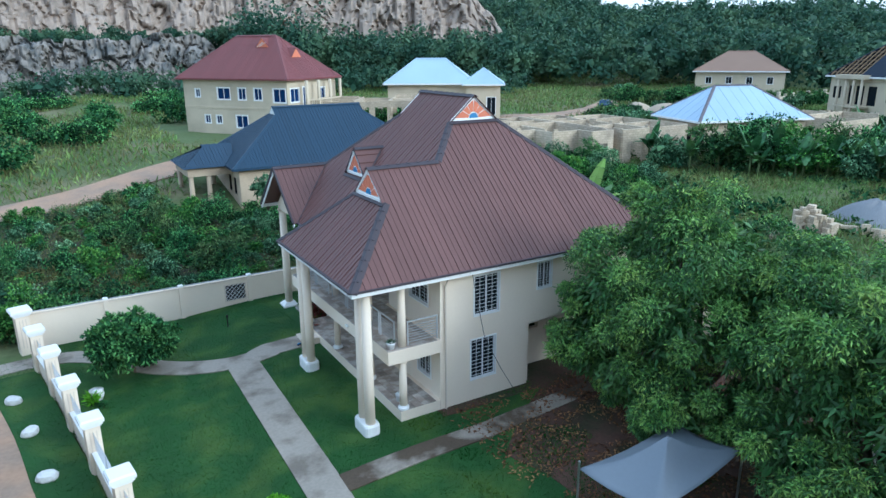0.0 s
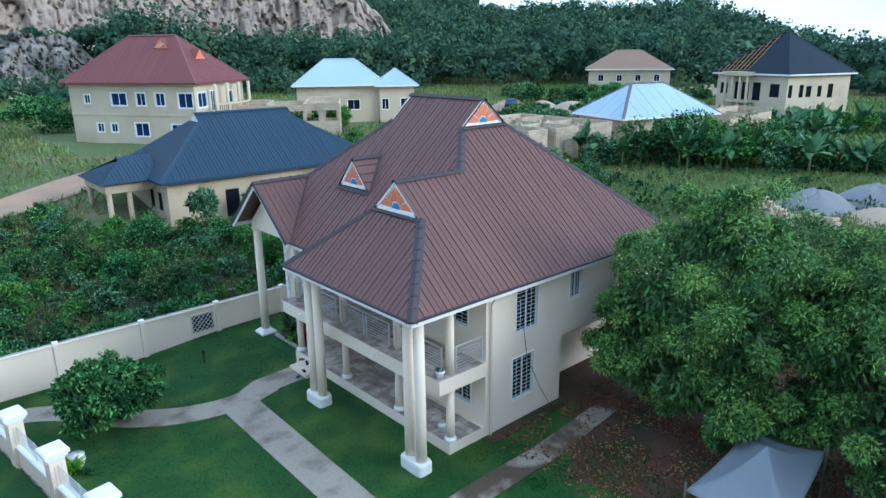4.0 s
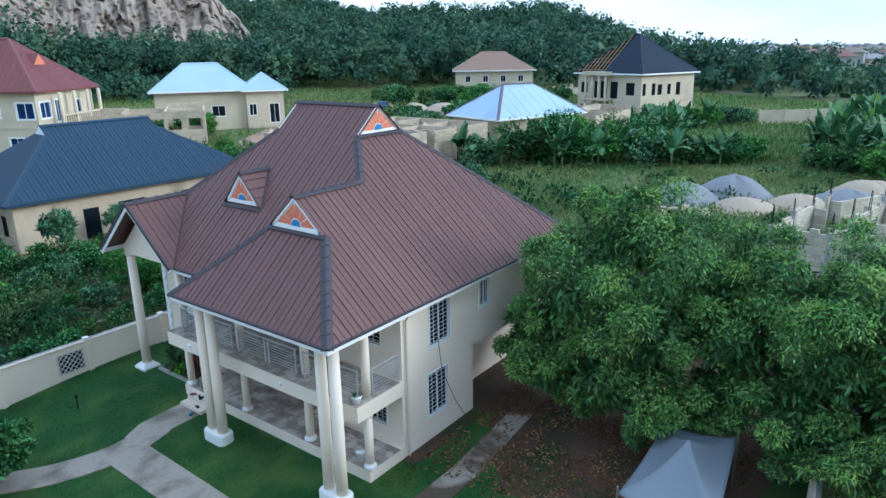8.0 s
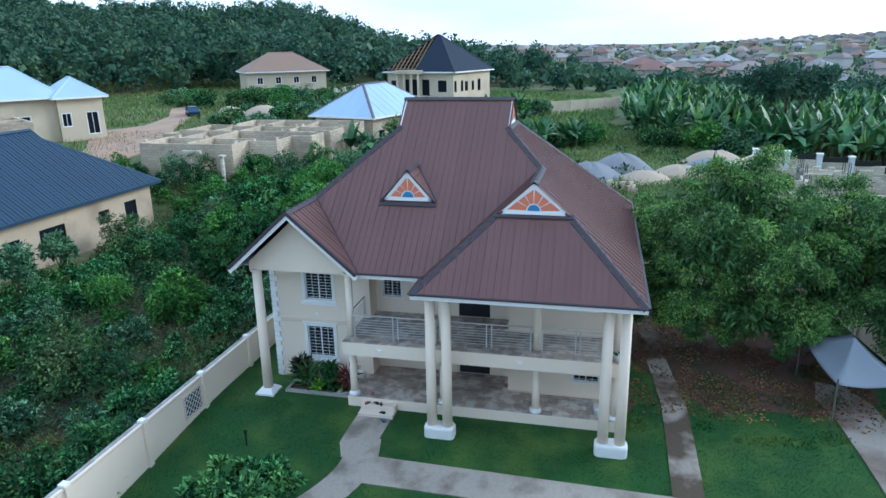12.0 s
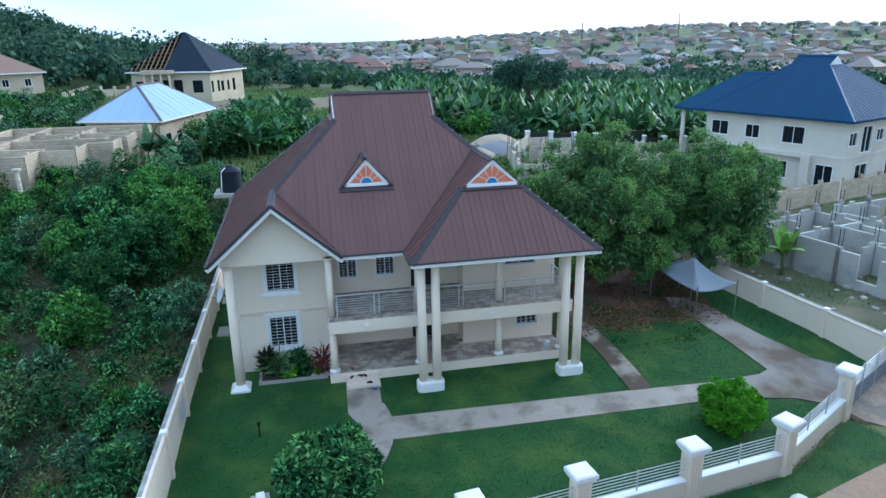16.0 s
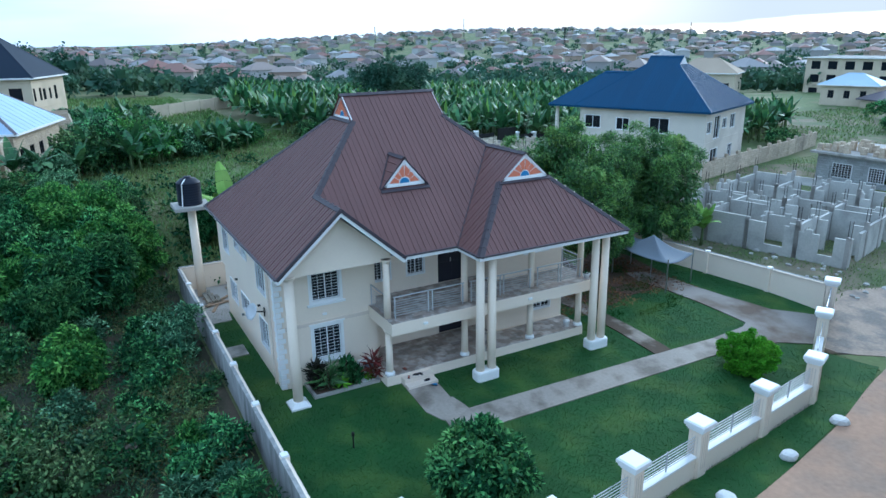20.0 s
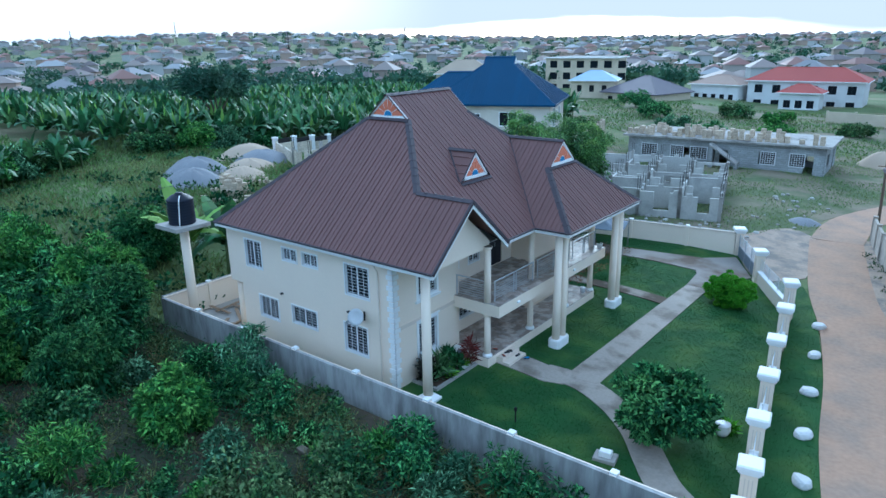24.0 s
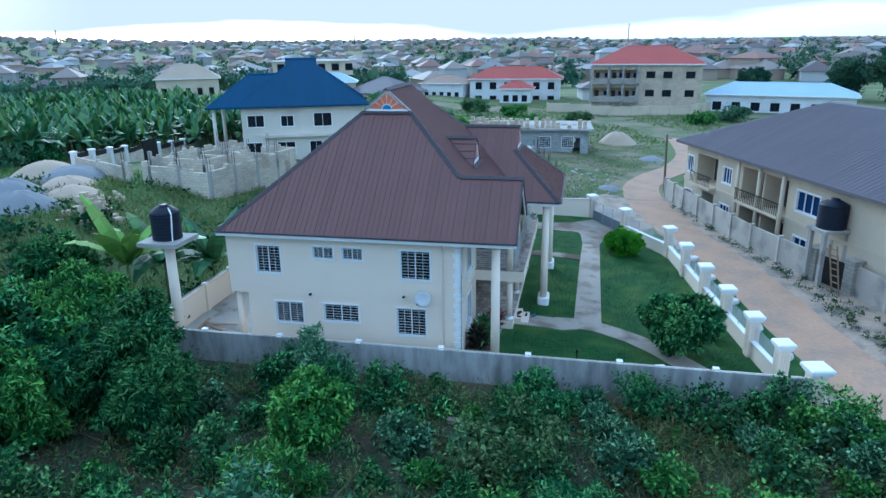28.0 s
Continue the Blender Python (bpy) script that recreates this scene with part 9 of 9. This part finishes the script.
# ornamental grille let into the north wall
grille = thing("wall_grille", "square black and white lattice grille in the boundary wall", "grille", (8.45, 37.16, 0.62), 0)
grille.scale = (1.2, 1.0, 1.16)
Geo().sheet([-0.5, -0.44, 0.44, 0.5], [0, 0.06, 0.80, 0.86], lambda u, z: -0.44 < u < 0.44 and 0.06 < z < 0.80, 0.03, -0.06, "y").put("frame", CREAM_DARK, grille)
# Black plate behind the lattice stands in for its unlit gaps.
Geo().box(-0.44, 0.44, 0.0, 0.03, 0.06, 0.80).put("backing", VOID, grille)
for i in range(9):
    for j in range(7):
        x, z = -0.44 + 0.88 * i / 9, 0.06 + 0.74 * j / 7
        up = (i + j) % 2
        Geo().bar((x, -0.012, z + (0 if up else 0.105)), (x + 0.097, -0.012, z + (0.105 if up else 0)), 0.024, 0.02).put("lattice_bar", WHITE_WALL, grille)


FOOTING = material("mossy_old_concrete", (0.165, 0.135, 0.105), 0.95, spread=0.3, grain=0.25, second=(0.07, 0.075, 0.045), second_scale=1.5, second_low=0.45, second_high=0.65, bump=0.5)


def rubble_wall(label, pts, height, w, seed):
    """A broken low footing of worn concrete blocks."""
    t = thing("old_footing", label, "footing", (*pts[0], ground(*pts[0])))
    rnd = random.Random(seed)
    for a, b in zip(pts, pts[1:]):
        a, b = Vector((*a, 0)), Vector((*b, 0))
        n = max(1, round((b - a).length / 0.46))
        for k in range(n):
            p, q = a.lerp(b, k / n), a.lerp(b, (k + 0.95) / n)
            o = Vector((*pts[0], ground(*pts[0])))
            z = ground(p.x, p.y)
            h = height + rnd.uniform(-0.12, 0.06)
            Geo().bar(p - o + Vector((0, 0, z + h / 2 - 0.2)), q - o + Vector((0, 0, z + h / 2 - 0.2)), w, h + 0.4).put("block", FOOTING, t, bevel=0.02)


rubble_wall("low weathered concrete footing in the weeds", [(8.9, 42.0), (9.9, 41.25), (11.9, 41.05)], 0.5, 0.28, 1)
rubble_wall("broken end of a concrete footing", [(10.0, 42.1), (10.1, 41.35)], 0.55, 0.26, 2)
rnd = random.Random(91)
for k in range(60):
    x, y = rnd.uniform(-3, 30), 38.0 + 9 * rnd.random() ** 1.5
    bm = bmesh.new()
    bmesh.ops.create_icosphere(bm, subdivisions=1, radius=rnd.uniform(0.10, 0.28))
    for v in bm.verts:
        v.co *= 1 + 0.35 * noise.noise(v.co * 5 + Vector((k, 0, 0)))
        v.co.z *= 0.6
    st = part("stone", bm, CONCRETE)
    st.location = (x, y, ground(x, y) + 0.06)
    tagged(st, "loose grey stone among the weeds", "stone", "lot stones")


# ladder leaning on the tank stand, shoes and pots at the porch
ladder = thing("ladder", "rough wooden ladder leaning on the tank stand", "ladder", (-7.2, 22.6, 0.0), -60)
for s in (-0.25, 0.25):
    Geo().bar((s, 0.0, 0.0), (s, 0.75, 3.1), 0.07, 0.05).put("rail", WOODLOG, ladder)
for k in range(7):
    Geo().bar((-0.3, 0.09 + 0.1 * k, 0.4 + 0.41 * k), (0.3, 0.09 + 0.1 * k, 0.4 + 0.41 * k), 0.05).put("rung", WOODLOG, ladder)
RED_CLAY = material("red_clay", (0.30, 0.10, 0.07), 0.8, spread=0.15)


def shoe(x, y, z, turn, mat, label):
    t = thing("shoe", label, "shoe", (x, y, z), turn, "shoes on the steps")
    Geo().soft(-0.13, 0.13, -0.045, 0.045, 0.0, 0.03, 0.01).put("sole", TANK, t)
    Geo().add([(-0.12, -0.04, 0.03), (0.12, -0.035, 0.03), (0.12, 0.035, 0.03), (-0.12, 0.04, 0.03), (-0.11, -0.03, 0.09), (0.02, -0.03, 0.075), (0.02, 0.03, 0.075), (-0.11, 0.03, 0.09)], [(0, 1, 5, 4), (1, 2, 6, 5), (2, 3, 7, 6), (3, 0, 4, 7), (4, 5, 6, 7)]).put("upper", mat, t)


for x, y, z, a, m, l in ((10.22, 30.05, 0.80, 20, DARK_BAR, "black slipper on the porch step"), (10.24, 30.25, 0.80, 60, DARK_BAR, "black slipper on the porch step"), (10.2, 30.6, 0.80, -30, RED_CLAY, "reddish sandal on the porch step"), (9.88, 29.9, 0.62, 80, DARK_BAR, "dark sandal on the lower step"), (10.7, 30.55, 0.95, 10, RED_CLAY, "reddish sandal by the porch edge"), (9.5, 29.75, 0.53, 40, BLUE_PAINT, "blue slipper on the path")):
    shoe(x, y, z, a, m, l)
bucket = thing("bucket", "white plastic bucket on the porch corner", "bucket", (10.75, 21.75, PORCH))
Geo().tube([((0, 0, 0), 0.12), ((0, 0, 0.28), 0.16), ((0, 0, 0.30), 0.17)], 14).put("body", FLOWERPOT, bucket, smooth=True)
clock = thing("wall_clock", "dark-framed wall clock beside the porch window", "clock", (12.13, 23.6, 2.35))
Geo().box(-0.04, 0.0, -0.22, 0.22, -0.2, 0.2).put("case", WOODLOG, clock)
Geo().box(-0.05, -0.041, -0.14, 0.14, -0.13, 0.13).put("face", WHITE, clock)
# odds and ends in the service yard
column(23.0, 35.1, 0.5, 3.3, 0.17)
rnd = random.Random(17)
for k in range(9):
    x, y = rnd.uniform(23.2, 26.0), rnd.uniform(33.4, 36.5)
    p = thing("plank", "weathered plank lying in the service yard", "plank", (x, y, 0.55 + 0.05 * (k % 3)), rnd.uniform(0, 180), "yard planks")
    Geo().soft(-0.9, 0.9, -0.08, 0.08, 0, 0.04, 0.005).put("board", WOODLOG, p)
for k in range(10):
    x, y = 24.0 + 0.5 * (k % 4), 36.2 - 0.26 * (k // 4)
    b = Geo().box(-0.22, 0.22, -0.1, 0.1, 0.0, 0.22).put("block", BLOCK)
    b.location, b.rotation_euler = (x, y, 0.53), (0, 0, rnd.uniform(-0.2, 0.2))
    tagged(b, "loose sandcrete block in the service yard", "block", "yard blocks")
WHITE_BIT = material("pale_litter", (0.6, 0.62, 0.66), 0.7, spread=0.2)
for k in range(16):
    x, y = (rnd.uniform(5, 14), rnd.uniform(38.2, 40.5)) if k < 8 else (rnd.uniform(-6.6, -5.4), rnd.uniform(17.5, 19.5))
    b = Geo().soft(-0.14, 0.14, -0.09, 0.09, 0, 0.06, 0.03).put("litter", WHITE_BIT)
    b.location, b.rotation_euler = (x, y, ground(x, y) + (0.13 if k < 8 else 0.03)), (rnd.uniform(-0.3, 0.3), rnd.uniform(-0.3, 0.3), rnd.uniform(0, 6))
    tagged(b, "crumpled pale scrap of litter on the ground", "litter", "litter")


# rubble round the block walls beside the gate
for k in range(70):
    x, y = rnd.uniform(6.5, 20), rnd.uniform(0.2, 6.0) if k < 45 else rnd.uniform(-14, -1)
    x = x if k < 45 else rnd.uniform(3.6, 8.4)
    bm = bmesh.new()
    bmesh.ops.create_icosphere(bm, subdivisions=1, radius=rnd.uniform(0.08, 0.24))
    for v in bm.verts:
        v.co *= 1 + 0.4 * noise.noise(v.co * 5 + Vector((k, 3, 0)))
        v.co.z *= 0.65
    st = part("stone", bm, (CONCRETE, BLOCK_PALE)[k % 2])
    st.location = (x, y, ground(x, y) + 0.06)
    tagged(st, "broken lump of cement on the building plot", "stone", "site rubble")

# bare earth along the foot of the house
drape("soil_strip", [(12.0, 20.45), (23.6, 20.3), (23.6, 22.38), (16.6, 22.38), (16.55, 20.98), (12.0, 20.98)], 0.02, BARE, "bare reddish soil along the foot of the side wall", "soil", 0.1)
# fallen leaves under the shade trees
rs = np.random.RandomState(44)
n = 9000
x, y = rs.uniform(12, 27, n), rs.uniform(11, 20.6, n)
k = np.array([inside(COMPOUND, a, b) and noise.noise(Vector((a * 0.7, b * 0.7, 9))) > -0.25 for a, b in zip(x, y)])
x, y = x[k], y[k]
c = np.stack([x, y, np.array([ground(a, b) for a, b in zip(x, y)]) + 0.05], axis=1)
FALLEN = leaf_material("fallen_leaf", (0.17, 0.085, 0.045), (0.26, 0.16, 0.07), 0.5)
tagged(quads("leaf_litter", leaves(rs, c, 0.16, 0.07, unit(rs.normal(0, 1, (len(x), 3)) * np.array([1, 1, 0.1])), 0.0, 2.0), FALLEN), "brown fallen leaves on the soil under the trees", "leaf litter", kind="stuff")
n = 16000
x, y = rs.uniform(10.5, 22, n), rs.uniform(12.2, 20.8, n)
k = np.array([noise.noise(Vector((a * 0.45, b * 0.45, 4))) > 0.02 + 0.05 * (a - 12) for a, b in zip(x, y)])
x, y = x[k], y[k]
c = np.stack([x, y, np.array([ground(a, b) for a, b in zip(x, y)]) + 0.01], axis=1)
tagged(quads("shade_grass", leaves(rs, c, 0.13, 0.03, unit(rs.normal(0, 0.6, (len(x), 3)) + np.array([0, 0, 1.0])), -0.1, 0.2), GRASSBLADE), "patchy grass at the edge of the bare soil", "grass", kind="stuff")
